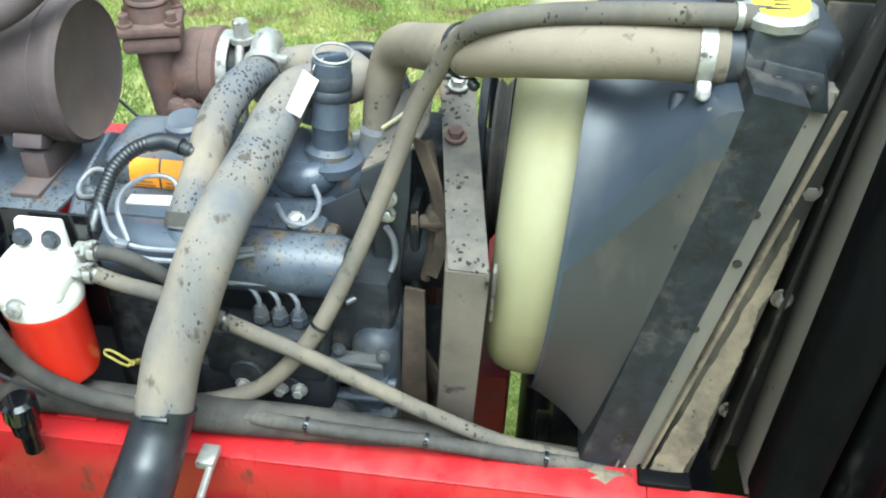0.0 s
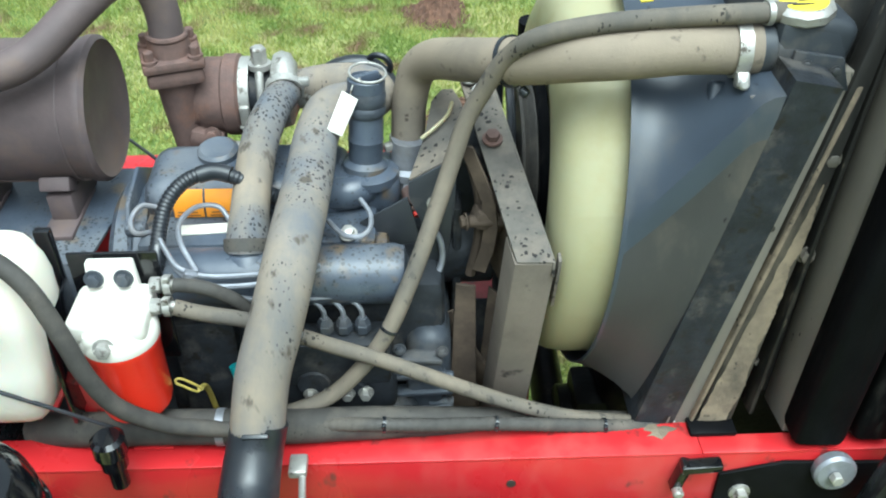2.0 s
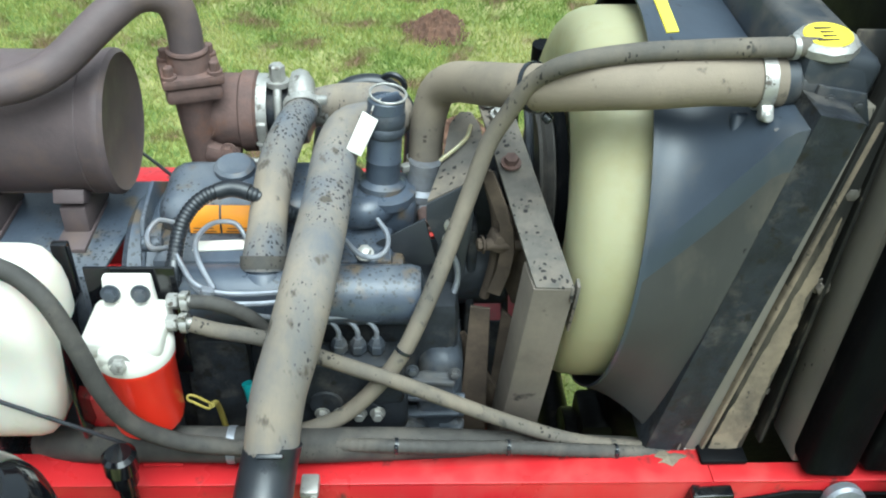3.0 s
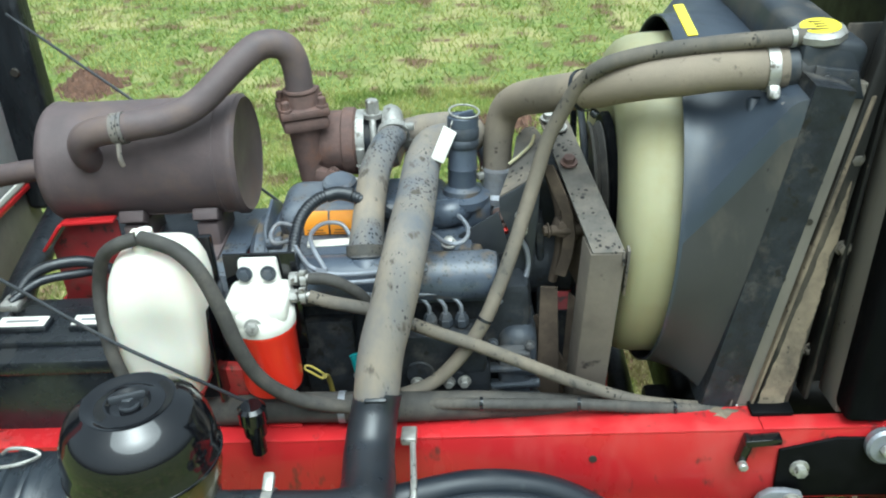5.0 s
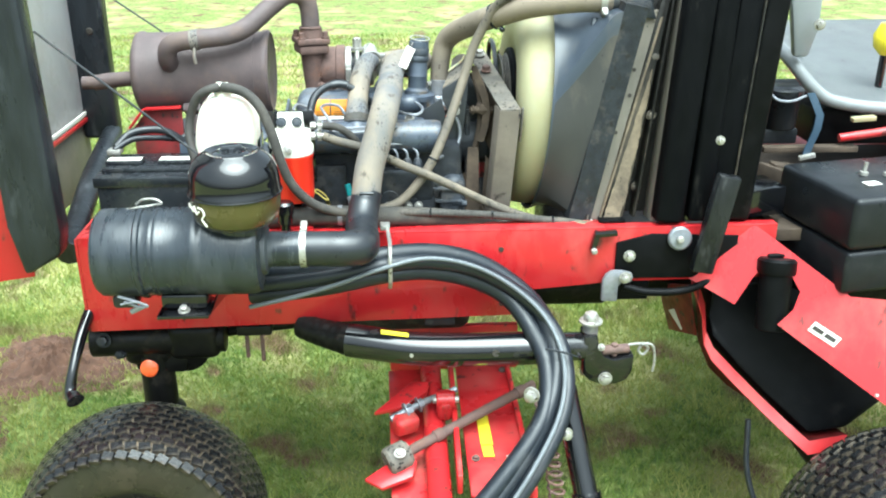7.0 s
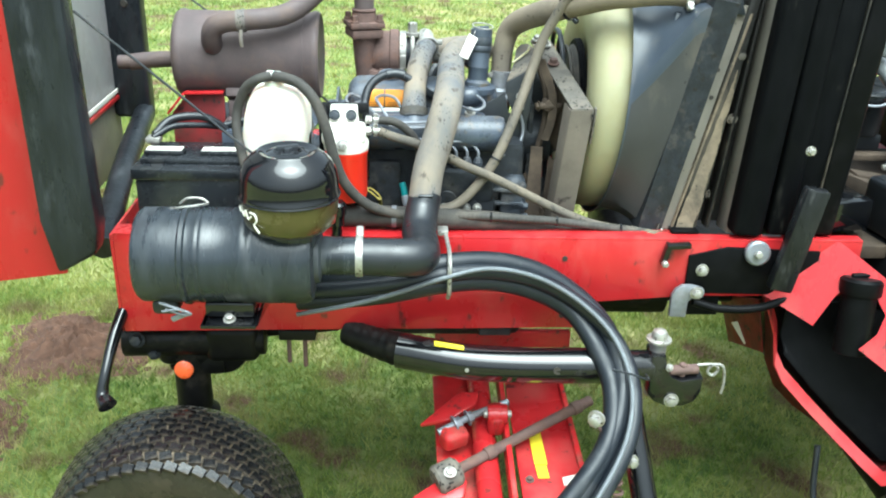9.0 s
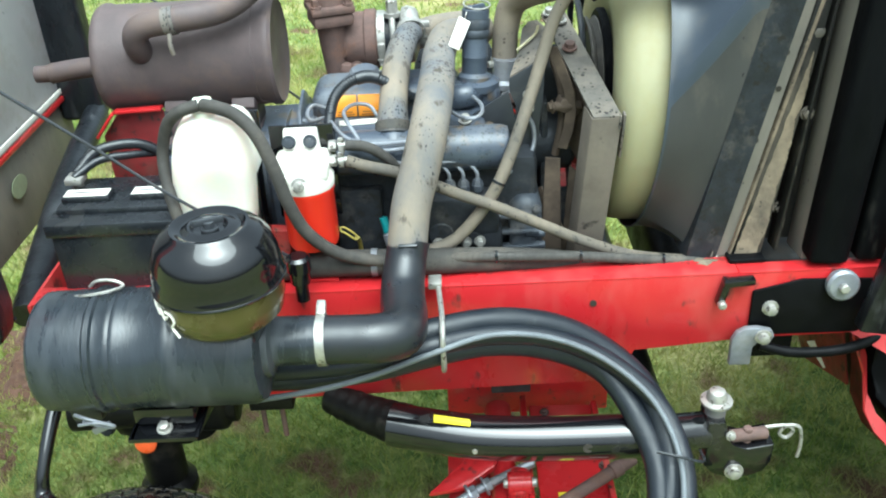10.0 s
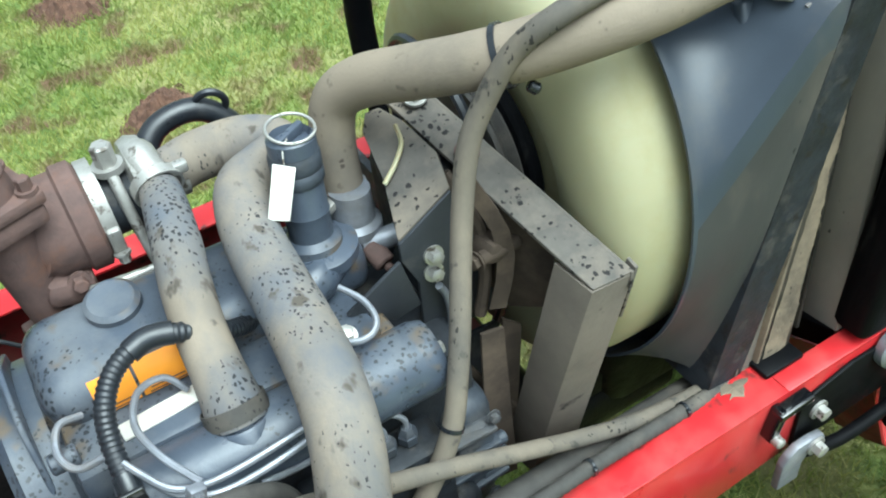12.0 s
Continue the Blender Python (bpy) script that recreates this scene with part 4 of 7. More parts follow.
def make_turbo():
    t = thing("turbocharger", (-0.4, 0.43, 0.9), "rusty cast-iron turbocharger with aluminium compressor end", "turbocharger")
    f = part("exhaust_flange", S().box((-0.447, 0.398, 1.075), (0.08, 0.08, 0.014), (0, 0, 18), 0.004).box((-0.447, 0.398, 1.056), (0.074, 0.074, 0.022), (0, 0, 18), 0.006).lathe([(0.03, 0), (0.027, 0.022)], (-0.447, 0.398, 1.08), (0, 0, 1), 24).torus((-0.447, 0.397, 1.106), (0, 0, 1), 0.024, 0.004, 24, 8), M_RUST, t, "rusty square exhaust flange")
    for dx, dy in ((-1, -1), (1, -1), (1, 1), (-1, 1)):
        part("flange_bolt", S().hexbolt((-0.447 + 0.028 * dx - 0.009 * dy, 0.398 + 0.028 * dy + 0.009 * dx, 1.082), (0, 0, 1), 0.007, 0.016), M_RUST, f)
    th = S().lathe([(0.03, 0), (0.046, 0.006), (0.053, 0.02), (0.053, 0.045), (0.057, 0.048), (0.057, 0.066), (0.05, 0.07), (0.044, 0.076)], (-0.434, 0.43, 1.0), (1, 0, 0), 36)
    th.tube([(-0.447, 0.398, 1.055), (-0.446, 0.4, 1.01), (-0.444, 0.402, 0.96), (-0.442, 0.402, 0.905)], [0.028, 0.026, 0.023, 0.019], 20).tube([(-0.44, 0.41, 1.0), (-0.425, 0.42, 0.995), (-0.41, 0.43, 1.0)], 0.036)
    th.hexbolt((-0.405, 0.378, 0.965), (0, -1, 0.2), 0.008, 0.014).box((-0.415, 0.392, 0.955), (0.05, 0.04, 0.03), (0, 15, 0), 0.01)
    part("turbine_housing", th, M_RUST, t)
    part("manifold_flange", S().box((-0.442, 0.402, 0.9), (0.062, 0.056, 0.016), (0, 0, 12), 0.004).hexbolt((-0.462, 0.384, 0.908), (0, 0, 1), 0.007, 0.012).hexbolt((-0.422, 0.384, 0.908), (0, 0, 1), 0.007, 0.012).box((-0.44, 0.41, 0.87), (0.06, 0.05, 0.05), (0, 0, 0), 0.01), M_RUST, t)
    part("exhaust_manifold", S().box((-0.31, 0.43, 0.84), (0.28, 0.05, 0.06), bevel=0.018), M_RUST, t)
    part("band_clamp", S().band((-0.357, 0.43, 1.003), (1, 0, 0), 0.046, 0.014, 0.004).box((-0.357, 0.383, 0.993), (0.014, 0.014, 0.03), (8, 0, 0), 0.003).hexbolt((-0.357, 0.378, 0.978), (0, -0.2, -1), 0.006, 0.012), M_ALU, t)
    part("bearing_housing", S().cyl((-0.36, 0.43, 1.003), (-0.315, 0.43, 1.003), 0.036), M_BLOCK, t)
    co = S().lathe([(0.036, 0), (0.05, 0.004), (0.054, 0.014), (0.05, 0.026), (0.034, 0.032), (0.027, 0.036), (0.026, 0.055)], (-0.322, 0.43, 1.006), (1, 0, 0), 36)
    co.tube([(-0.305, 0.44, 1.035), (-0.304, 0.422, 1.043), (-0.301, 0.398, 1.03)], 0.0185)
    part("compressor_housing", co, M_ALU, t, "pale cast aluminium compressor")
    part("oil_feed_pipe", S().tube([(-0.335, 0.42, 1.055), (-0.335, 0.4, 1.03), (-0.332, 0.385, 0.98), (-0.325, 0.37, 0.92), (-0.315, 0.36, 0.88)], 0.006, 10).hexbolt((-0.335, 0.42, 1.045), (0, 0, 1), 0.011, 0.03), M_ALU, t)
    part("actuator_rod", S().tube([(-0.40, 0.37, 0.955), (-0.37, 0.362, 0.957), (-0.335, 0.355, 0.962)], [0.005, 0.006, 0.004], 10), M_STEEL, t)
    part("outlet_clamp", S().band((-0.3005, 0.393, 1.025), (0.1, -1, -0.35), 0.0235, 0.012, 0.003).box((-0.276, 0.393, 1.036), (0.02, 0.012, 0.012)), M_STEEL, t)


def make_hoses():
    # intake hose from the air cleaner up over the engine to the compressor
    t = thing("intake_hose", (-0.3, 0.0, 0.75), "thick dusty grey-brown rubber intake hose, water spotted", "hose")
    path = [(-0.282, 0.43, 1.008), (-0.25, 0.43, 1.014), (-0.205, 0.415, 1.022), (-0.178, 0.39, 1.024), (-0.178, 0.362, 1.026), (-0.205, 0.345, 1.03), (-0.235, 0.325, 1.03), (-0.249, 0.28, 1.016), (-0.253, 0.22, 1.004), (-0.256, 0.165, 0.999), (-0.262, 0.1, 0.988), (-0.272, 0.056, 0.958), (-0.287, 0.028, 0.91), (-0.303, 0.003, 0.86), (-0.314, -0.03, 0.79)]
    part("rubber_body", S().tube(path, [0.026, 0.027, 0.027, 0.027, 0.027, 0.027, 0.0275, 0.0285, 0.0295, 0.03, 0.0305, 0.031, 0.0315, 0.0315, 0.0315], 28), M_HOSE, t)
    el = S().tube([(-0.308, -0.016, 0.815), (-0.316, -0.036, 0.785), (-0.321, -0.075, 0.757), (-0.318, -0.13, 0.748), (-0.322, -0.175, 0.751), (-0.352, -0.192, 0.755), (-0.39, -0.1925, 0.756), (-0.44, -0.1925, 0.757)], [0.0325, 0.033, 0.0345, 0.036, 0.037, 0.036, 0.0355, 0.0355], 28)
    part("elbow", el, M_RUBBER, t, "glossy black rubber elbow")
    part("elbow_lip", S().box((-0.309, -0.048, 0.822), (0.03, 0.006, 0.008), (30, 0, 0), 0.002), M_PLASTIC, t)
    part("hose_clamp", S().band((-0.433, -0.1925, 0.757), (1, 0, 0), 0.036, 0.013, 0.0022).box((-0.433, -0.17, 0.796), (0.014, 0.026, 0.012), (20, 0, 0), 0.003), M_STEEL, t, "bright worm-drive clamp")
    # crossover hose from the compressor down to the manifold
    t2 = thing("crossover_hose", (-0.325, 0.2, 0.95), "short dusty dark rubber crossover hose", "hose")
    part("rubber_body", S().tube([(-0.3, 0.392, 1.02), (-0.306, 0.345, 1.03), (-0.315, 0.292, 1.025), (-0.323, 0.262, 1.006), (-0.329, 0.232, 0.976), (-0.331, 0.2, 0.955), (-0.332, 0.176, 0.936), (-0.332, 0.165, 0.92)], [0.021, 0.022, 0.0235, 0.024, 0.024, 0.0245, 0.027, 0.03], 24), M_HOSE, t2)
    part("hose_clamp", S().band((-0.332, 0.17, 0.9275), (0, -0.6, -0.8), 0.029, 0.016), M_HOSEDARK, t2)
    # upper radiator hose
    t3 = thing("radiator_hose", (0.0, 0.24, 1.0), "dusty tan upper radiator hose with screw clamps", "hose")
    part("rubber_body", S().tube([(-0.134, 0.325, 0.965), (-0.13, 0.338, 1.03), (-0.119, 0.34, 1.075), (-0.098, 0.316, 1.102), (-0.066, 0.262, 1.127), (-0.038, 0.22, 1.145), (0.0, 0.178, 1.164), (0.05, 0.145, 1.183), (0.1, 0.131, 1.192), (0.16, 0.128, 1.198), (0.232, 0.127, 1.198)], [0.023, 0.023, 0.024, 0.0255, 0.026, 0.026, 0.0265, 0.0265, 0.0265, 0.0265, 0.027], 26), M_HOSETAN, t3)
    part("hose_clamp", S().band((0.213, 0.1273, 1.198), (1, -0.02, 0.0), 0.0275, 0.014, 0.0024).box((0.213, 0.1, 1.176), (0.014, 0.014, 0.016), (-30, 0, 0), 0.003).cyl((0.213, 0.088, 1.176), (0.213, 0.11, 1.168), 0.0055), M_STEEL, t3, "bright perforated worm clamp")
    part("hose_clamp", S().band((-0.133, 0.328, 0.98), (0.05, 0.1, 1), 0.0235, 0.011, 0.002).box((-0.156, 0.309, 0.982), (0.022, 0.012, 0.011), (0, 0, 30), 0.003), M_STEEL, t3)
    part("cable_tie", S().band((-0.014, 0.194, 1.156), (0.7, -0.6, 0.35), 0.0275, 0.006, 0.002).cyl((-0.005, 0.172, 1.134), (0.003, 0.166, 1.128), 0.006), M_PLASTIC, t3)
    # overflow hose
    t4 = thing("overflow_hose", (-0.1, 0.12, 0.8), "thin dusty rubber overflow hose with dark spots", "hose")
    part("rubber_body", S().tube([(0.262, 0.125, 1.238), (0.2, 0.124, 1.237), (0.13, 0.13, 1.231), (0.07, 0.137, 1.223), (0.01, 0.147, 1.206), (-0.022, 0.168, 1.173), (-0.047, 0.18, 1.125), (-0.065, 0.18, 1.088), (-0.081, 0.17, 1.04), (-0.1, 0.15, 0.989), (-0.12, 0.126, 0.94), (-0.137, 0.108, 0.902), (-0.16, 0.088, 0.856), (-0.192, 0.078, 0.808), (-0.236, 0.07, 0.763), (-0.285, 0.058, 0.748), (-0.33, 0.05, 0.742)], 0.0105, 14), M_HOSETHIN, t4)
    part("spring_clip", S().band((0.235, 0.1245, 1.2375), (1, 0.1, 0), 0.0112, 0.006, 0.0015), M_STEEL, t4)
    part("cable_tie", S().band((-0.16, 0.088, 0.856), (-0.45, -0.25, -0.85), 0.0108, 0.004, 0.0012), M_PLASTIC, t4)
    # fuel hose along the engine to the filter
    t5 = thing("fuel_hose", (-0.1, 0.05, 0.8), "dusty grey fuel hose running to the filter", "hose")
    part("rubber_body", S().tube([(0.228, 0.06, 0.712), (0.18, 0.062, 0.706), (0.13, 0.063, 0.708), (0.053, 0.065, 0.721), (-0.027, 0.066, 0.753), (-0.101, 0.066, 0.79), (-0.171, 0.068, 0.824), (-0.225, 0.07, 0.846), (-0.266, 0.068, 0.867), (-0.322, 0.07, 0.891), (-0.375, 0.066, 0.908), (-0.404, 0.064, 0.92)], 0.0095, 14), M_HOSETHIN, t5)
    part("hose_clip", S().band((0.2, 0.0615, 0.708), (1, 0, 0.1), 0.0102, 0.007, 0.0014), M_STEEL, t5)
    part("cable_tie", S().band((-0.266, 0.068, 0.867), (-0.9, 0.0, 0.4), 0.0098, 0.004, 0.0012), M_PLASTIC, t5)
    t6 = thing("fuel_return_hose", (-0.37, 0.08, 0.9), "short dark fuel hose at the filter", "hose")
    part("rubber_body", S().tube([(-0.404, 0.082, 0.938), (-0.375, 0.08, 0.936), (-0.35, 0.084, 0.92), (-0.33, 0.09, 0.895), (-0.32, 0.09, 0.86), (-0.33, 0.1, 0.8)], 0.0085, 12), M_HOSEDARK, t6)
    # hoses of the coolant bottle
    t7 = thing("bottle_hose", (-0.5, 0.0, 0.8), "black rubber hose looping from the coolant bottle", "hose")
    part("rubber_body", S().tube([(-0.606, 0.035, 1.036), (-0.58, 0.022, 1.035), (-0.552, 0.014, 1.024), (-0.525, 0.003, 0.995), (-0.504, -0.008, 0.942), (-0.49, -0.012, 0.887), (-0.469, -0.006, 0.831), (-0.43, 0.012, 0.782), (-0.38, 0.025, 0.757), (-0.33, 0.03, 0.748)], 0.0105, 14), M_HOSEDARK, t7)
    part("rear_branch", S().tube([(-0.612, 0.033, 1.037), (-0.64, 0.028, 1.03), (-0.665, 0.036, 1.008), (-0.683, 0.044, 0.965), (-0.684, 0.03, 0.925), (-0.67, 0.0, 0.88), (-0.655, -0.01, 0.82)], 0.0095, 14), M_HOSEDARK, t7)
    # loom and cables lying along the rail
    t8 = thing("cable_loom", (-0.3, 0.04, 0.74), "thick dark grimy cable loom lying along the rail", "cable")
    part("sleeve", S().tube([(-0.62, 0.075, 0.71), (-0.54, 0.05, 0.733), (-0.46, 0.043, 0.742), (-0.37, 0.041, 0.742), (-0.28, 0.043, 0.738), (-0.18, 0.05, 0.732), (-0.08, 0.06, 0.72), (0.02, 0.074, 0.7), (0.13, 0.088, 0.68), (0.21, 0.092, 0.67)], [0.0225, 0.0225, 0.0225, 0.0225, 0.0225, 0.021, 0.0185, 0.016, 0.014, 0.013], 18), M_HOSEDARK, t8)
    part("tape_band", S().band((-0.372, 0.041, 0.742), (1, 0, 0), 0.0228, 0.01, 0.001), M_PIPE, t8)
    t9 = thing("corrugated_conduit", (0.0, 0.05, 0.7), "dusty corrugated conduit beside the red rail", "conduit")
    part("sleeve", S().tube([(-0.3, 0.045, 0.738), (-0.22, 0.034, 0.748), (-0.12, 0.032, 0.745), (-0.03, 0.038, 0.737), (0.06, 0.044, 0.724), (0.15, 0.05, 0.712), (0.23, 0.058, 0.7)], 0.0085, 12, ridges=110, ridge=0.0006), M_HOSEDARK, t9)
    for q in ((-0.17, 0.033, 0.7468), (-0.03, 0.038, 0.737), (0.11, 0.0475, 0.7175)):
        part("cable_tie", S().band(q, (1, 0.06, -0.09), 0.0092, 0.004, 0.0012).box((q[0], q[1] - 0.008, q[2] + 0.006), (0.005, 0.006, 0.006), (0, 0, 0), 0.001), M_PLASTIC, t9)
    ta = thing("wiring_conduit", (-0.44, 0.16, 0.9), "black ribbed wiring conduit arching over the rocker cover", "conduit")
    part("sleeve", S().tube([(-0.262, 0.262, 0.93), (-0.3, 0.235, 0.955), (-0.318, 0.228, 0.972), (-0.335, 0.224, 0.985), (-0.352, 0.224, 0.994), (-0.378, 0.225, 1.0), (-0.408, 0.215, 0.993), (-0.428, 0.195, 0.977), (-0.436, 0.17, 0.955), (-0.437, 0.14, 0.935), (-0.44, 0.115, 0.91), (-0.445, 0.11, 0.87)], 0.0088, 12, ridges=190, ridge=0.0009), M_RUBBER, ta)
    part("tape_wrap", S().tube([(-0.352, 0.222, 0.997), (-0.365, 0.2245, 0.9995), (-0.378, 0.225, 1.0), (-0.392, 0.221, 0.998)], 0.0108, 14), M_RUBBER, ta, "black tape wrap")
    part("tape_wrap", S().tube([(-0.4368, 0.15, 0.942), (-0.437, 0.14, 0.935), (-0.438, 0.13, 0.927)], 0.0108, 14), M_PLASTIC, ta)
    # pencil-thin stay cable from the rail tab to the hood
    tb = thing("hood_stay_cable", (-0.46, 0.04, 0.72), "thin grey steel stay cable to the open hood", "cable")
    part("wire", S().tube([(-0.452, 0.036, 0.722), (-0.55, 0.016, 0.806), (-0.66, -0.006, 0.9), (-0.78, -0.016, 1.01), (-0.95, -0.034, 1.165)], 0.0026, 8), M_LIFT, tb)
    part("far_wire", S().tube([(-0.43, 0.46, 0.772), (-0.53, 0.5, 0.852), (-0.64, 0.54, 0.925), (-0.837, 0.61, 1.052), (-1.051, 0.7, 1.178)], 0.0026, 8), M_LIFT, tb)
    part("eyelet", S().cyl((-0.44, 0.038, 0.7205), (-0.47, 0.032, 0.737), 0.0045), M_STEEL, tb)


def make_far_hose():
    t = thing("far_coolant_hose", (-0.2, 0.62, 0.95), "black rubber hose behind the filler neck", "hose")
    part("rubber_body", S().tube([(-0.3, 0.58, 0.84), (-0.285, 0.6, 0.91), (-0.25, 0.62, 0.945), (-0.19, 0.62, 0.945), (-0.15, 0.6, 0.89), (-0.15, 0.58, 0.8)], 0.0155, 16), M_RUBBER, t)
    part("loop", S().torus((-0.18, 0.615, 0.952), (0.3, 1, 0.2), 0.019, 0.005, 24, 8), M_RUBBER, t)


def make_filler():
    t = thing("coolant_filler_neck", (-0.19, 0.29, 0.955), "grey-blue metal filler neck with ribbed cap", "filler")
    part("neck", S().lathe([(0.03, 0), (0.03, 0.008), (0.0225, 0.014), (0.0225, 0.04), (0.0235, 0.042), (0.0225, 0.045), (0.022, 0.09)], (-0.19, 0.288, 0.962), (0.06, 0.12, 1), 28), M_ENGINE, t)
    part("hose_collar", S().lathe([(0.0235, 0), (0.0255, 0.003), (0.0255, 0.012), (0.024, 0.014), (0.0255, 0.017), (0.0255, 0.03), (0.0235, 0.034)], (-0.186, 0.297, 1.037), (0.06, 0.12, 1), 28), M_CASTING, t)
    part("cap", S().lathe([(0.024, 0), (0.024, 0.014), (0.02, 0.018), (0.018, 0.011), (0.006, 0.012)], (-0.184, 0.3, 1.07), (0.06, 0.12, 1), 24).box((-0.183, 0.302, 1.086), (0.036, 0.008, 0.012), (0, 0, 30), 0.003), M_ENGINE, t)
    part("key_ring", S().torus((-0.181, 0.303, 1.092), (0.1, -0.1, 1), 0.023, 0.0016, 32, 8), M_STEEL, t)
    k = thing("paper_tag", (-0.22, 0.25, 1.04), "white blank card tag wired to the filler cap", "tag")
    part("card", S().plate([(-0.234, 0.264, 1.034), (-0.215, 0.26, 1.026), (-0.193, 0.274, 1.07), (-0.212, 0.279, 1.08)], 0.0012, 0.0004), M_PAPER, k)
    part("wire", S().tube([(-0.203, 0.277, 1.074), (-0.198, 0.285, 1.086), (-0.19, 0.292, 1.09)], 0.001, 6), M_STEEL, k)


def make_bracket():
    t = thing("fan_bracket", (0.0, 0.2, 0.6), "dusty brown angle-steel bracket beside the fan, rain spotted", "bracket")
    part("top_arm", S().plate([(-0.012, 0.066, 0.972), (0.032, 0.062, 0.974), (-0.02, 0.37, 1.052), (-0.064, 0.375, 1.05)], 0.006, 0.0015).plate([(0.032, 0.062, 0.974), (0.032, 0.062, 0.952), (-0.02, 0.37, 1.03), (-0.02, 0.37, 1.052)], 0.004, 0.001), M_BRACKET, t)
    part("leg", S().plate([(-0.014, 0.0655, 0.969), (-0.034, 0.14, 0.6), (0.012, 0.13, 0.6), (0.032, 0.062, 0.971)], 0.005, 0.001).plate([(-0.014, 0.0655, 0.969), (-0.02, 0.115, 0.972), (-0.04, 0.19, 0.6), (-0.034, 0.14, 0.6)], 0.004, 0.001), M_LEG, t)
    part("back_plate", S().plate([(-0.095, 0.262, 0.755), (0.0, 0.255, 0.76), (0.0, 0.255, 0.54), (-0.095, 0.262, 0.54)], 0.005, 0.001), M_BLOCK, t)
    part("edge_plate", S().box((0.036, 0.078, 0.935), (0.004, 0.014, 0.08), (10, 2, 0), 0.001), M_BRACKET, t)
    part("rear_leg", S().plate([(-0.03, 0.2, 0.83), (-0.008, 0.195, 0.81), (-0.02, 0.2, 0.6), (-0.045, 0.2, 0.6)], 0.006, 0.001).plate([(-0.075, 0.17, 0.86), (-0.05, 0.165, 0.86), (-0.045, 0.16, 0.6), (-0.085, 0.165, 0.6)], 0.005, 0.001), M_BROWN, t, "dusty brown strip legs")
    part("lower_arm", S().plate([(-0.095, 0.21, 0.775), (-0.078, 0.2, 0.79), (-0.052, 0.195, 0.735), (-0.008, 0.19, 0.655), (-0.012, 0.19, 0.632), (-0.04, 0.2, 0.65)], 0.006, 0.0015).lathe([(0.004, 0), (0.004, 0.002)], (-0.02, 0.187, 0.652), (0.1, -1, 0.2), 10), M_BROWN, t)
    part("inner_sheet", S().plate([(-0.03, 0.215, 0.985), (0.012, 0.155, 0.97), (0.012, 0.16, 0.855), (-0.015, 0.2, 0.84), (-0.03, 0.215, 0.87)], 0.004, 0.001), M_BROWN, t, "rust-brown inner sheet")
    part("twisted_strap", S().ribbon([(-0.07, 0.205, 1.045), (-0.055, 0.195, 1.01), (-0.042, 0.188, 0.975), (-0.038, 0.186, 0.94), (-0.042, 0.186, 0.905), (-0.052, 0.186, 0.87)], (0.016, -0.008, 0.0), 0.004), M_BROWN, t)
    part("gusset", S().plate([(-0.133, 0.209, 0.993), (-0.072, 0.209, 1.028), (-0.06, 0.25, 1.04), (-0.064, 0.31, 1.046), (-0.073, 0.342, 1.048), (-0.088, 0.345, 1.046), (-0.102, 0.326, 1.039), (-0.112, 0.27, 1.02)], 0.005, 0.0015), M_BRACKET, t, "flat gusset plate with a yellow paint mark")
    part("gusset_flange", S().plate([(-0.133, 0.206, 0.99), (-0.133, 0.206, 0.967), (-0.118, 0.206, 0.93), (-0.12, 0.206, 0.845), (-0.096, 0.206, 0.79), (-0.076, 0.206, 0.95), (-0.072, 0.206, 1.026)], 0.005, 0.001), M_LIFT, t, "dark bent front flange")
    part("paint_mark", S().tube([(-0.0755, 0.302, 1.049), (-0.082, 0.28, 1.043), (-0.0985, 0.266, 1.033), (-0.116, 0.258, 1.022)], 0.0026, 6), M_FAN, t)
    part("strut", S().tube([(-0.06, 0.24, 1.02), (-0.045, 0.21, 0.97), (-0.045, 0.2, 0.91), (-0.055, 0.2, 0.85)], 0.007, 8), M_BROWN, t)
    part("clevis", S().box((-0.035, 0.195, 0.943), (0.04, 0.03, 0.025), (0, 20, 10), 0.006).cyl((-0.06, 0.185, 0.945), (-0.012, 0.185, 0.945), 0.008).hexbolt((-0.062, 0.185, 0.945), (-1, -0.2, 0), 0.008, 0.008), M_BROWN, t)
    part("bolt", S().hexbolt((-0.027, 0.249, 1.024), (0, -0.25, 1), 0.009, 0.012), M_RUST, t)
    part("bolt", S().hexbolt((-0.035, 0.335, 1.046), (0, -0.25, 1), 0.009, 0.012), M_ALU, t)
    part("bolt", S().hexbolt((-0.05, 0.36, 1.052), (0, -0.25, 1), 0.008, 0.012), M_ALU, t)
    a = thing("alternator", (-0.06, 0.24, 0.8), "dark dusty alternator behind the bracket", "alternator")
    part("casing", S().lathe([(0.04, 0), (0.055, 0.008), (0.055, 0.075), (0.04, 0.085)], (-0.1, 0.27, 0.85), (1, 0, 0), 28), M_BLOCK, a)
    part("belt_pulley", S().lathe([(0.035, 0), (0.03, 0.008), (0.035, 0.016)], (-0.012, 0.27, 0.85), (1, 0, 0), 28), M_BLOCK, a)
    b = thing("drive_belt", (0.0, 0.33, 0.8), "worn black rubber drive belt", "belt")
    part("loop", S().tube([(0.0, 0.232, 0.85), (0.0, 0.25, 0.93), (0.0, 0.29, 1.03), (0.0, 0.37, 1.07), (0.0, 0.45, 1.03), (0.0, 0.45, 0.8), (0.0, 0.39, 0.66), (0.0, 0.31, 0.66), (0.0, 0.25, 0.77), (0.0, 0.232, 0.85)], 0.006, 8), M_RUBBER, b)


FAN_Y, FAN_Z, FAN_TILT = 0.329, 0.931, 0.06


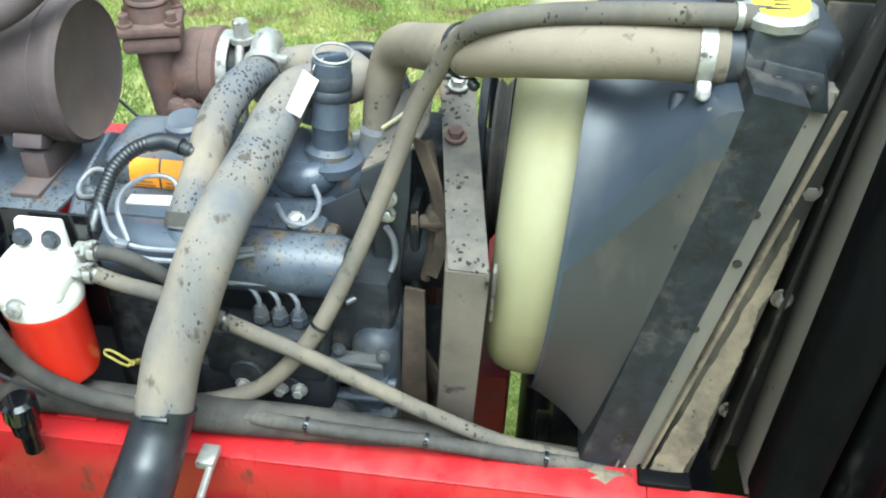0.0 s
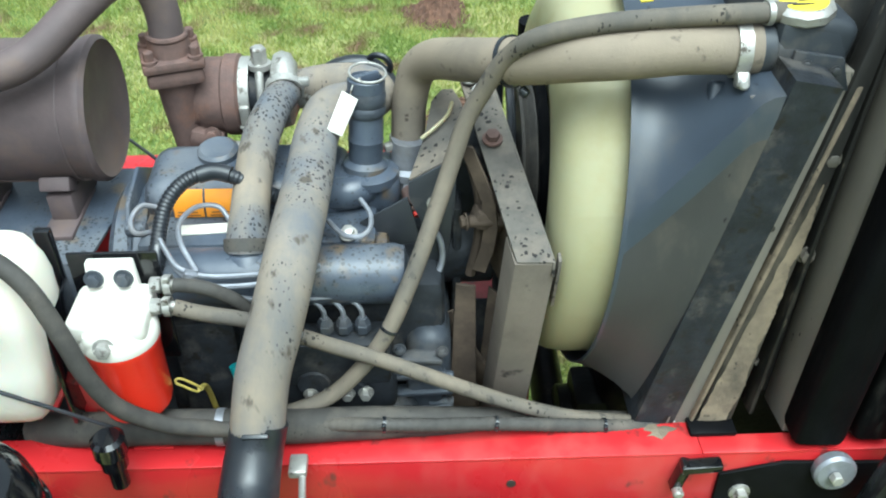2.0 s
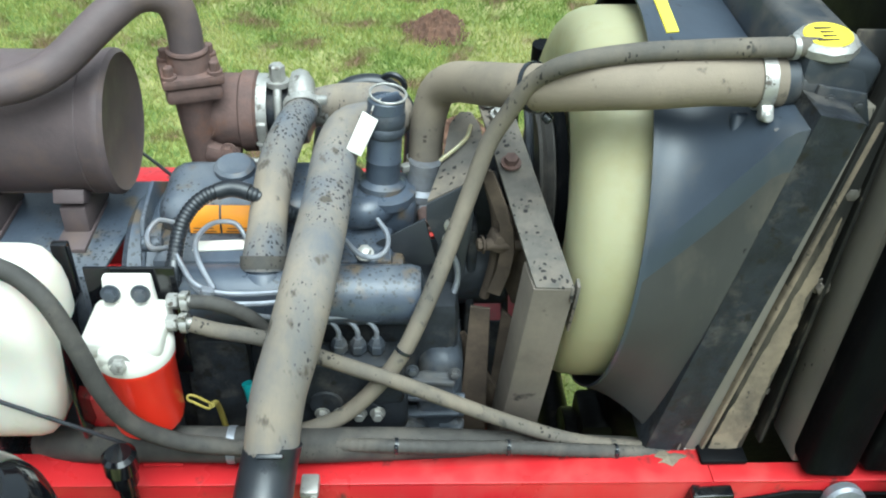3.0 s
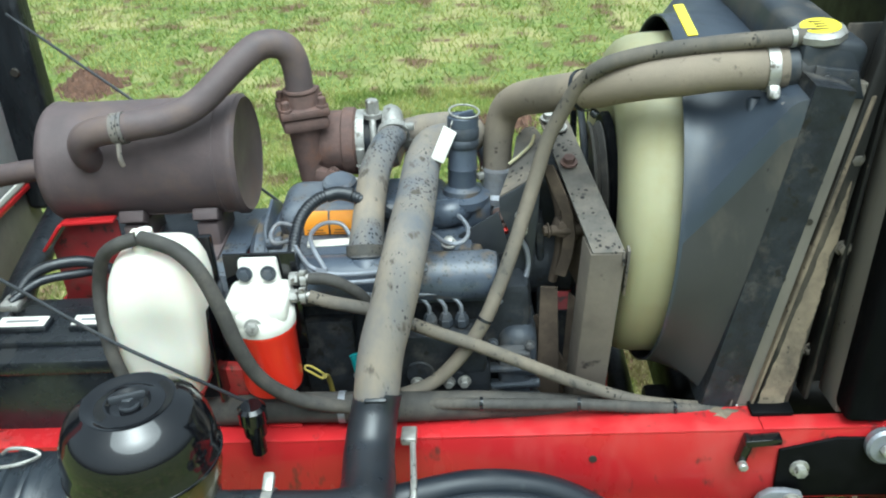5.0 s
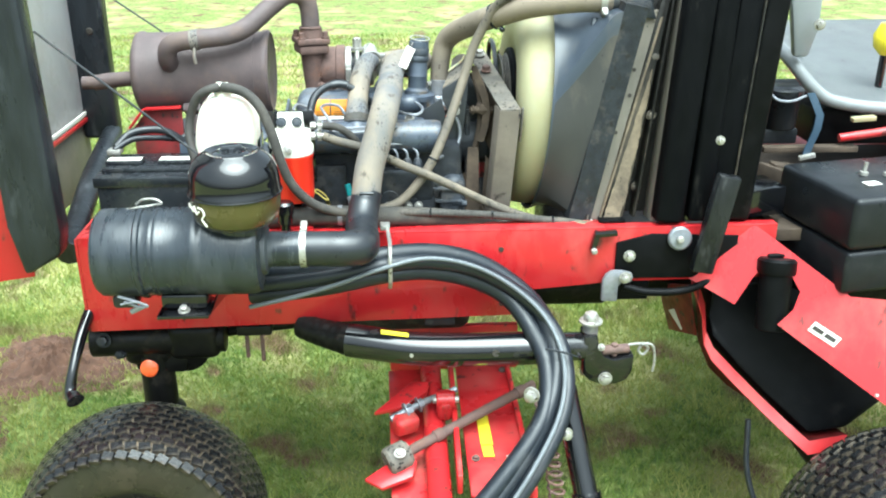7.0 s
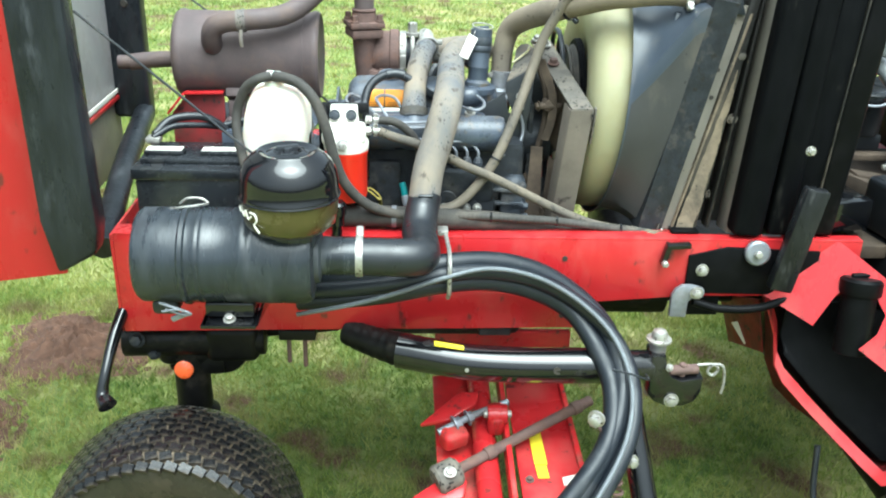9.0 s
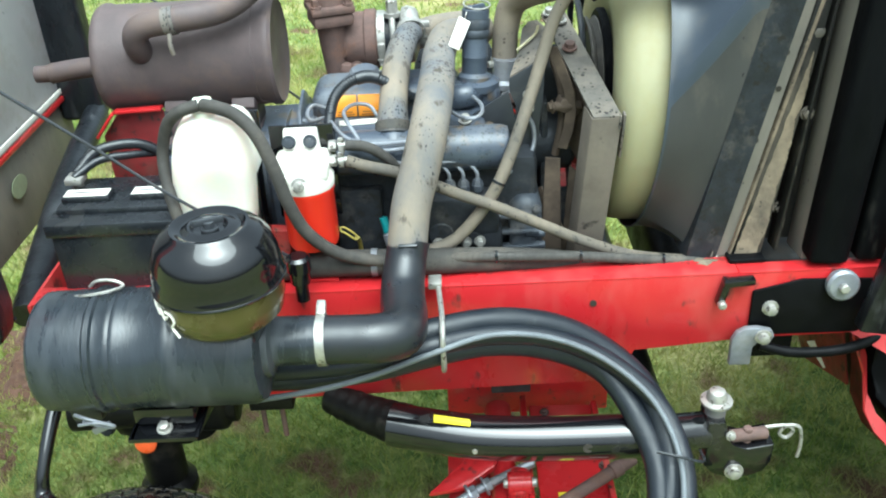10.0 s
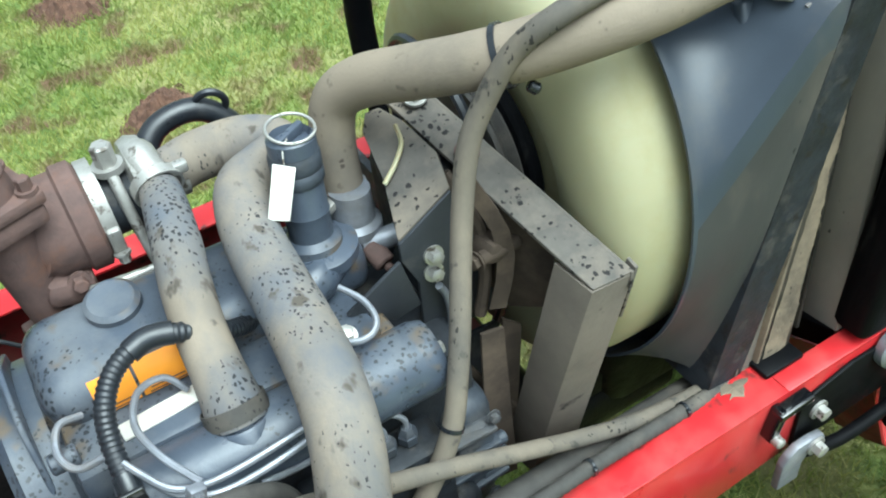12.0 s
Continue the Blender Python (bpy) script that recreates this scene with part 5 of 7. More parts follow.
def make_fan():
    t = thing("cooling_fan", (0.06, FAN_Y, FAN_Z), "pale yellow nylon cooling fan with broad blades, stopped", "fan")
    part("hub", S().lathe([(0.05, 0), (0.075, 0.006), (0.08, 0.03), (0.08, 0.07), (0.06, 0.078)], (0.032, FAN_Y, FAN_Z), (1, 0, 0), 40), M_FAN, t)
    # each blade is a broad slice of a shallow dome, close to the next one
    dome = [(0.075, 0.05), (0.13, 0.05), (0.148, 0.038), (0.178, 0.03), (0.2, 0.029), (0.219, 0.032), (0.233, 0.038), (0.243, 0.048), (0.249, 0.061), (0.252, 0.08), (0.253, 0.13)]
    n, nc = 11, 9
    for k in range(n):
        verts, faces = [], []
        for i, (r, x0) in enumerate(dome):
            for j in range(nc):
                u = j / (nc - 1) - 0.5
                a = 2 * math.pi * (k + u) / n + 1.1 * (r - 0.075)
                verts.append((x0 + FAN_TILT * r * math.cos(a), FAN_Y + r * math.sin(a), FAN_Z + r * math.cos(a)))
        for i in range(len(dome) - 1):
            for j in range(nc - 1):
                p = i * nc + j
                faces.append((p, p + 1, p + nc + 1, p + nc))
        g = S().add(verts, faces)
        bmesh.ops.recalc_face_normals(g.bm, faces=g.bm.faces)
        bmesh.ops.solidify(g.bm, geom=list(g.bm.faces), thickness=0.0006)
        part("blade", g, M_FAN, t)
    part("outer_band", S().lathe([(0.14, 0.048), (0.178, 0.036), (0.21, 0.036), (0.228, 0.046), (0.241, 0.064), (0.248, 0.085), (0.249, 0.132), (0.245, 0.132), (0.242, 0.09), (0.225, 0.056), (0.206, 0.042), (0.178, 0.042), (0.14, 0.054), (0.14, 0.048)], (0.0, FAN_Y, FAN_Z), (1, 0, -FAN_TILT), 96, cap=False), M_FAN, t)
    q = thing("fan_drive_pulley", (0.02, 0.335, 0.945), "dark grooved drive pulley in front of the fan", "pulley")
    c = (0.012, 0.335, 0.945)
    p = part("sheave", S().lathe([(0.03, 0), (0.045, 0.004), (0.08, 0.006), (0.086, 0.0), (0.1, 0.0), (0.103, 0.004), (0.094, 0.011), (0.103, 0.018), (0.103, 0.026), (0.06, 0.028)], c, (1, 0, 0), 56), M_HOSEDARK, q)
    part("rim_ring", S().lathe([(0.1, 0.02), (0.113, 0.021), (0.117, 0.025), (0.117, 0.034), (0.1, 0.036)], c, (1, 0, 0), 64), M_FOAM, q)
    part("centre_bolt", S().hexbolt(c, (-1, 0, 0), 0.014, 0.014), M_STEEL, p)
    g = thing("fan_guard", (0.02, 0.55, 1.1), "black curved guard round the far edge of the fan", "guard")
    part("hoop", S().tube([(0.07, 0.372 + 0.315 * math.sin(radians(q)), 0.945 + 0.315 * math.cos(radians(q))) for q in range(81, 160, 6)], 0.02, 12), M_FOAM, g)


LEAN = math.tan(radians(11.5))


def rx(z):
    """The leaning radiator's face at the height z."""
    return 0.19 + (z - 0.72) * LEAN


def make_radiator():
    t = thing("radiator", (0.25, 0.38, 0.72), "tall dusty black radiator leaning back, with fan shroud", "radiator")
    y0, y1, z0, z1 = 0.05, 0.694, 0.70, 1.19
    # shroud: from the core's outline to the round fan opening
    seg, ring = 120, 9
    stages = ((0.0, 0.0), (0.06, 0.3), (0.1, 0.36), (0.3, 0.5), (0.5, 0.64), (0.7, 0.78), (0.85, 0.89), (0.95, 0.96), (1.0, 0.99), (1.0, 1.02))
    verts, faces = [], []
    for w, e in stages:
        for k in range(seg):
            a = 2 * math.pi * (k + 0.5) / seg
            cy, cz = math.sin(a), math.cos(a)
            hy, hz = (y1 - y0) / 2, (z1 - z0) / 2
            s = min(hy / max(1e-6, abs(cy)), hz / max(1e-6, abs(cz)))
            py, pz = (y0 + y1) / 2 + s * cy, (z0 + z1) / 2 + s * cz
            turn = math.degrees(a) % 360
            far = turn if turn > 120 else turn + 360
            slant = 22 * max(0.0, min((far - 222) / 81, (375 - far) / 72))
            qa = a - radians(slant)
            qy, qz = FAN_Y + 0.273 * math.sin(qa), FAN_Z + 0.006 + 0.273 * math.cos(qa)
            sunk = 0.026 * math.sin(math.pi * min(1, w)) * max(0.0, min(1.0, (303 - turn) / 9, (turn - 222) / 9))
            verts.append((rx(pz) * (1 - e) + (0.1 + 1.3 * FAN_TILT * (qz - FAN_Z)) * e + sunk, py * (1 - w) + qy * w, pz * (1 - w) + qz * w))
    side = []
    for i in range(ring):
        for k in range(seg):
            k2 = (k + 1) % seg
            (side if 222 <= (k + 1) * 360 / seg <= 300 and i < ring - 1 else faces).append((i * seg + k, i * seg + k2, (i + 1) * seg + k2, (i + 1) * seg + k))

    def moulding(name, some, mat, parent, label):
        g = S().add(verts, some)
        bmesh.ops.delete(g.bm, geom=[v for v in g.bm.verts if not v.link_faces], context="VERTS")
        bmesh.ops.solidify(g.bm, geom=list(g.bm.faces), thickness=0.003)
        return part(name, g, mat, parent, label, 24)

    sh = moulding("fan_shroud", faces, M_SHROUD, t, "dark blue-grey moulded fan shroud")
    # This sector is coloured darker for its shade as well as its grime.
    moulding("shroud_side", side, M_SIDESHADE, sh, "grimy sunken side of the shroud, shade in its colour")
    part("shroud_rib", S().box((0.197, 0.117, 1.128), (0.02, 0.016, 0.07), (-24, 6, 0), 0.005, 3), M_SHROUD, sh)
    part("shroud_label", S().box((0.12, 0.205, 1.243), (0.014, 0.06, 0.002), (27, 0, 12), 0), M_YELLOW, sh)
    part("core", S().plate([(rx(z0) + 0.01, y0, z0), (rx(z1) + 0.01, y0, z1), (rx(z1) + 0.01, y1, z1), (rx(z0) + 0.01, y1, z0)], -0.05), M_BLOCK, t)
    # top tank, cap, neck
    tk = part("top_tank", S().box((0.285, 0.4, 1.205), (0.082, 0.584, 0.064), (0, 11, 0), 0.014, 3).plate([(0.243, 0.105, 1.168), (0.246, 0.107, 1.236), (0.312, 0.107, 1.224), (0.33, 0.105, 1.162)], -0.05, 0.008), M_TANK, t, "black header tank")
    part("inlet_neck", S().cyl((0.19, 0.128, 1.198), (0.27, 0.128, 1.198), 0.0235).cyl((0.229, 0.127, 1.198), (0.246, 0.127, 1.198), 0.0262), M_TANK, tk)
    part("filler_neck", S().cyl((0.274, 0.136, 1.215), (0.272, 0.136, 1.236), 0.021), M_ALU, tk)
    cap = part("pressure_cap", S().lathe([(0.031, 0), (0.0335, 0.003), (0.0335, 0.011), (0.028, 0.0155), (0.01, 0.017)], (0.272, 0.134, 1.232), (-0.05, -0.1, 1), 10), M_ALU, tk, "ten-sided pressure cap with a yellow warning label")
    part("cap_label", S().lathe([(0.025, 0), (0.024, 0.0012)], (0.2712, 0.1325, 1.2482), (-0.05, -0.1, 1), 24), M_YELLOW, cap)
    for k in range(4):
        part("print_bar", S().box((0.271 + 0.004 * (k % 2), 0.12 + 0.008 * k, 1.2489 + 0.0008 * (k - 1)), (0.03 - 0.008 * (k % 3), 0.0035, 0.0008), (6, 0, 0), 0), M_PRINT, cap)
    part("overflow_nipple", S().cyl((0.262, 0.13, 1.236), (0.24, 0.125, 1.2375), 0.007), M_ALU, tk)
    part("pipe_bracket", S().plate([(0.215, 0.075, 1.17), (0.24, 0.062, 1.135), (0.262, 0.06, 1.14), (0.262, 0.062, 1.19)], 0.004, 0.001), M_PIPE, t)
    part("mounting_tab", S().plate([(0.258, 0.1, 1.168), (0.262, 0.1, 1.207), (0.314, 0.1, 1.198), (0.328, 0.1, 1.16)], -0.006, 0.002).hexbolt((0.274, 0.096, 1.193), (0, -1, 0), 0.0045, 0.004).hexbolt((0.306, 0.096, 1.186), (0, -1, 0), 0.0045, 0.004), M_TANK, t)

    # side frame: a wide leaning channel, a dusty gusset and a recessed dark panel
    def side(x, y, z):
        d = 0.118 * (z - 0.7165)
        return x + 0.62 * d, y + d, z - 0.62 * d

    def sheet(name, y, corners, depth, mat, label=""):
        return part(name, S().plate([side(x, y, z) for x, z in corners], depth, min(0.0025, 0.3 * depth)), mat, t, label)

    sheet("side_channel", 0.052, ((0.183, 0.7165), (0.219, 0.7165), (0.3, 1.215), (0.216, 1.215)), 0.03, M_RADFRAME, "grey dusty folded channel")
    sheet("channel_fold", 0.0485, ((0.19, 0.7165), (0.193, 0.7165), (0.235, 1.212), (0.23, 1.212)), 0.003, M_RADFRAME)
    sheet("channel_lip", 0.044, ((0.217, 0.7165), (0.222, 0.7165), (0.309, 1.2), (0.302, 1.2)), 0.03, M_CRUST, "pale dusted lip")
    g = sheet("gusset", 0.046, ((0.2255, 0.7165), (0.272, 0.7165), (0.326, 1.31), (0.311, 1.31)), 0.028, M_POSTDARK, "black gusset caked with tan dust")
    sheet("recess_panel", 0.102, ((0.225, 0.7165), (0.37, 0.7165), (0.4, 1.28), (0.28, 1.28)), 0.006, M_POSTDARK)
    sheet("edge_strip", 0.03, ((0.334, 0.7165), (0.345, 0.7165), (0.37, 1.34), (0.349, 1.34)), 0.07, M_RADFRAME, "brownish folded edge strip")
    sheet("edge_rib", 0.06, ((0.3, 0.7165), (0.306, 0.7165), (0.341, 1.34), (0.334, 1.34)), 0.04, M_POSTDARK)
    n, crust, faces = 110, [], []
    for k in range(n + 1):
        u = k / n
        z = 0.722 + 0.358 * u
        left = 0.2275 + 0.07 * u + 0.002 * noise.noise(Vector((u * 23, 0.3, 0)))
        wide = 0.041 * (1 - u) ** 0.8 * (1 + 0.35 * noise.noise(Vector((u * 4.7, 4.2, 0))) + 0.12 * noise.noise(Vector((u * 15, 7.9, 0)))) + 0.002 * noise.noise(Vector((u * 71, 1.7, 0))) + 0.001
        wide = max(0.0008, min(wide, 0.2715 + 0.09 * u - left))
        for f, y in ((0.0, 0.0455), (0.25, 0.0445), (0.7, 0.0442), (1.0, 0.0455)):
            crust.append(side(left + wide * f, y, z))
    for k in range(n):
        for q in range(3):
            faces.append((k * 4 + q, k * 4 + q + 1, k * 4 + q + 5, k * 4 + q + 4))
    part("dust_crust", S().add(crust, faces), M_CRUST, g, "caked tan dust")
    part("base_foot", S().box((0.245, 0.04, 0.7195), (0.06, 0.03, 0.008), (0, 0, 0), 0.003), M_MATTBLACK, t)
    for x, z in ((0.344, 0.947), (0.323, 0.778), (0.34, 1.08)):
        part("bolt", S().hexbolt((x - 0.01, 0.101, z), (0, -1, 0), 0.008, 0.01), M_BRACKET, t)
    for x, z in ((0.265, 1.078), (0.262, 1.018), (0.24, 0.93)):
        part("channel_hole", S().lathe([(0.0045, 0), (0.0045, 0.001)], side(x - 0.006, 0.0512, z), (0, -1, 0.12), 12), M_PRINT, t)


def make_seals():
    t = thing("screen_panel", (0.4, 0.1, 0.72), "tall black foam-edged intake screen panel behind the radiator", "panel")
    part("near_pad", S().box((0.385, 0.02, 1.072), (0.066, 0.05, 0.7), (0, 3, 0), 0.012, 3), M_FOAM, t, "worn black foam pad")
    part("second_pad", S().box((0.447, 0.028, 1.072), (0.05, 0.05, 0.7), (0, 1.5, 0), 0.01, 3), M_FOAM, t)
    part("panel_frame", S().box((0.498, 0.034, 1.03), (0.05, 0.03, 0.66), (0, 2.5, 0), 0.004), M_FOAM, t)
    part("outer_frame", S().box((0.552, 0.03, 1.05), (0.05, 0.035, 0.66), (0, 3.5, 0), 0.008, 3), M_MATTBLACK, t)
    part("frame_slot", S().box((0.5245, 0.03, 1.04), (0.004, 0.03, 0.6), (0, 3, 0), 0.001), M_POSTDARK, t)
    part("back_sheet", S().box((0.44, 0.375, 1.05), (0.02, 0.68, 0.72), (0, 6, 0), 0.004), M_MATTBLACK, t)
    part("support_strut", S().box((0.456, -0.045, 0.735), (0.05, 0.03, 0.23), (0, 10, 0), 0.006), M_STRUT, t, "worn black support strut")
    part("latch_bolt", S().hexbolt((0.448, -0.04, 0.925), (0, -1, 0), 0.007, 0.012), M_STEEL, t)
    part("side_bracket", S().box((0.53, 0.06, 0.87), (0.08, 0.02, 0.3), (0, 0, 0), 0.004), M_MATTBLACK, t)


def make_air_cleaner():
    t = thing("air_cleaner", (-0.67, -0.19, 0.64), "black cylindrical air cleaner canister with domed pre-cleaner", "air cleaner")
    y, z = -0.19, 0.757
    prof = [(0.06, 0), (0.08, 0.004), (0.0865, 0.012), (0.0875, 0.06), (0.0885, 0.085), (0.092, 0.089), (0.092, 0.096), (0.088, 0.099), (0.0875, 0.112), (0.0885, 0.114), (0.0885, 0.119), (0.0872, 0.122), (0.0885, 0.125), (0.0885, 0.13), (0.0872, 0.133), (0.0875, 0.19), (0.0895, 0.193), (0.0895, 0.205), (0.0875, 0.208), (0.0875, 0.215), (0.0885, 0.218), (0.0885, 0.305), (0.082, 0.318), (0.05, 0.322)]
    part("canister", S().lathe(prof, (-0.835, y, z), (1, 0, 0), 56), M_CANISTER, t)
    part("outlet_pipe", S().lathe([(0.052, 0), (0.05, 0.01), (0.036, 0.014), (0.0355, 0.09)], (-0.515, -0.191, 0.757), (1, 0, 0), 32), M_CANISTER, t)
    part("inlet_riser", S().tube([(-0.562, y, 0.775), (-0.558, y - 0.016, 0.815), (-0.553, y - 0.032, 0.86)], [0.064, 0.054, 0.046], 28).box((-0.545, y - 0.01, 0.81), (0.07, 0.12, 0.06), (0, 0, 0), 0.025, 4), M_CANISTER, t)
    px, py = -0.553, -0.222
    bowl = part("precleaner_bowl", S().lathe([(0.043, 0), (0.068, 0.004), (0.08, 0.016), (0.085, 0.04), (0.0855, 0.07)], (px, py, 0.826), (0, 0, 1), 48), M_OLIVE, t, "olive-tinted plastic dust bowl")
    scrawl = (((-62, 0.874), (-55, 0.868), (-52, 0.879), (-47, 0.866), (-42, 0.872)), ((-44, 0.879), (-36, 0.878), (-33, 0.868), (-37, 0.858), (-30, 0.846)), ((-72, 0.877), (-67, 0.87)))
    ink = S()
    for stroke in scrawl:
        ink.tube([(px + 0.0868 * math.sin(radians(q)), py - 0.0868 * math.cos(radians(q)), z) for q, z in stroke], 0.0018, 6)
    part("scrawl", ink, M_PAPER, bowl)
    dome = part("precleaner_dome", S().lathe([(0.084, -0.004), (0.0885, -0.003), (0.0885, 0.003), (0.0865, 0.006), (0.0862, 0.022), (0.083, 0.04), (0.075, 0.057), (0.064, 0.068), (0.056, 0.073), (0.052, 0.0765), (0.047, 0.0765), (0.042, 0.073), (0.036, 0.0725), (0.03, 0.076), (0.025, 0.0755), (0.021, 0.07), (0.014, 0.068), (0.008, 0.069)], (px, py, 0.894), (0, 0, 1), 56), M_BLACK, t, "glossy black wet dome lid")
    part("rim_bead", S().torus((px, py, 0.892), (0, 0, 1), 0.0875, 0.0025, 56, 8), M_BLACK, dome)
    part("wing_nut", S().hexbolt((px, py, 0.963), (0, 0, 1), 0.008, 0.012).box((px, py, 0.975), (0.04, 0.006, 0.01), (0, 0, 20), 0.003), M_LIFT, dome)
    b = part("foot_bracket", S().box((-0.668, -0.195, 0.67), (0.09, 0.1, 0.03), bevel=0.006).box((-0.668, -0.225, 0.648), (0.1, 0.09, 0.008), bevel=0.002).plate([(-0.715, -0.27, 0.652), (-0.715, 0.0, 0.652), (-0.715, 0.0, 0.58), (-0.715, -0.12, 0.62)], 0.006, 0.001).plate([(-0.62, -0.27, 0.652), (-0.62, 0.0, 0.652), (-0.62, 0.0, 0.58), (-0.62, -0.12, 0.62)], 0.006, 0.001), M_BLACK, t)
    part("bolt", S().hexbolt((-0.668, -0.25, 0.653), (0, -0.3, 1), 0.008, 0.012), M_STEEL, b)
    part("toggle_clip", S().tube([(-0.76, -0.16, 0.845), (-0.745, -0.165, 0.857), (-0.72, -0.168, 0.858), (-0.708, -0.17, 0.85), (-0.72, -0.185, 0.852), (-0.745, -0.19, 0.85), (-0.775, -0.18, 0.842)], 0.0025, 8), M_STEEL, t, "bent wire toggle clip")
    part("toggle_clip", S().tube([(-0.79, -0.255, 0.69), (-0.765, -0.262, 0.685), (-0.745, -0.262, 0.677), (-0.735, -0.26, 0.67), (-0.75, -0.258, 0.668), (-0.78, -0.256, 0.678)], 0.0028, 8).tube([(-0.735, -0.26, 0.67), (-0.755, -0.266, 0.682), (-0.785, -0.262, 0.676)], 0.0022, 8).box((-0.758, -0.25, 0.66), (0.032, 0.008, 0.011), (0, -25, 0), 0.003), M_PIPE, t)
    part("dust_valve", S().box((-0.79, -0.2, 0.662), (0.05, 0.05, 0.03), (0, 0, 0), 0.01), M_RUBBER, t)


def make_battery():
    t = thing("battery", (-0.78, 0.123, 0.636), "black vehicle battery with two pale cell covers, dirty top", "battery")
    x0, x1, y0, y1 = -0.906, -0.648, 0.038, 0.21
    cx, cy = (x0 + x1) / 2, (y0 + y1) / 2
    part("case", S().box((cx, cy, 0.728), (x1 - x0 - 0.012, y1 - y0 - 0.01, 0.184), bevel=0.006), M_PLASTIC, t)
    lid = part("lid", S().box((cx, cy, 0.828), (x1 - x0, y1 - y0, 0.024), bevel=0.004).box((cx, cy + 0.012, 0.843), (x1 - x0 - 0.02, y1 - y0 - 0.05, 0.014), bevel=0.005), M_PLASTIC, t)
    for x in (-0.872, -0.757):
        c = part("cell_cover", S().box((x + 0.02, cy - 0.008, 0.853), (0.082, 0.034, 0.012), (0, 0, 0), 0.004), M_PLASTIC, lid)
        part("cover_label", S().box((x + 0.02, cy - 0.008, 0.8597), (0.074, 0.026, 0.0014), bevel=0.0004), M_PAPER, c, "pale worn printed label")
        part("print_bar", S().box((x + 0.02, cy - 0.008, 0.8607), (0.05, 0.005, 0.0006), bevel=0), M_PIPE, c)
    part("terminal", S().cyl((-0.885, 0.165, 0.845), (-0.885, 0.165, 0.868), 0.009).box((-0.885, 0.16, 0.866), (0.03, 0.035, 0.012), bevel=0.003), M_ALU, t)
    part("terminal", S().cyl((-0.675, 0.165, 0.845), (-0.675, 0.165, 0.868), 0.009), M_ALU, t)
    part("terminal_cover", S().box((-0.675, 0.17, 0.872), (0.035, 0.04, 0.018), bevel=0.005), M_FILTER, t)
    c = thing("battery_cable", (-0.8, 0.18, 0.86), "black battery cable looping over the battery", "cable")
    part("lead", S().tube([(-0.885, 0.17, 0.872), (-0.86, 0.2, 0.895), (-0.82, 0.22, 0.9), (-0.78, 0.235, 0.89), (-0.74, 0.25, 0.85), (-0.72, 0.26, 0.79)], 0.009, 12), M_RUBBER, c)
    part("lead", S().tube([(-0.885, 0.155, 0.87), (-0.85, 0.19, 0.885), (-0.8, 0.22, 0.88), (-0.76, 0.25, 0.87), (-0.7, 0.26, 0.88), (-0.66, 0.25, 0.84)], 0.007, 12), M_RUBBER, c)


def make_bottle():
    t = thing("coolant_bottle", (-0.62, 0.05, 0.79), "cream translucent plastic coolant overflow bottle", "bottle")
    b = bmesh.new()
    bmesh.ops.create_cube(b, size=1.0)
    bmesh.ops.subdivide_edges(b, edges=list(b.edges), cuts=7, use_grid_fill=True)
    for v in b.verts:
        p = v.co * 2
        k = (abs(p.x) ** 5 + abs(p.y) ** 5 + abs(p.z) ** 5) ** (1 / 5)
        p = p / k
        w = 1.0 - 0.14 * max(0, -p.z - 0.1) ** 1.3 - 0.24 * max(0, p.z - 0.25) ** 1.6 - 0.03 * math.cos(9 * p.z) * (abs(p.x) < 0.9)
        dent = 0.012 * math.exp(-((p.x - 0.1) ** 2 + (p.z + 0.1) ** 2) * 5) if p.y < -0.5 else 0.0
        v.co = Vector((-0.62 + 0.066 * p.x * w + 0.01 * (1 + p.z), 0.06 + 0.055 * p.y * w + dent, 0.895 + 0.122 * p.z))
    g = S()
    g.merge(b)
    part("body", g, M_CREAM, t, smooth=60)
    part("cap", S().lathe([(0.02, 0), (0.02, 0.012), (0.013, 0.016), (0.012, 0.028)], (-0.608, 0.05, 1.012), (0, 0, 1), 20).cyl((-0.622, 0.045, 1.036), (-0.594, 0.04, 1.036), 0.009), M_CREAM, t)
    part("holder", S().box((-0.555, 0.125, 0.88), (0.02, 0.012, 0.22), bevel=0.003), M_BLACK, t)
    part("holder_side", S().box((-0.545, 0.08, 0.84), (0.006, 0.09, 0.16), bevel=0.002), M_BLACK, t)


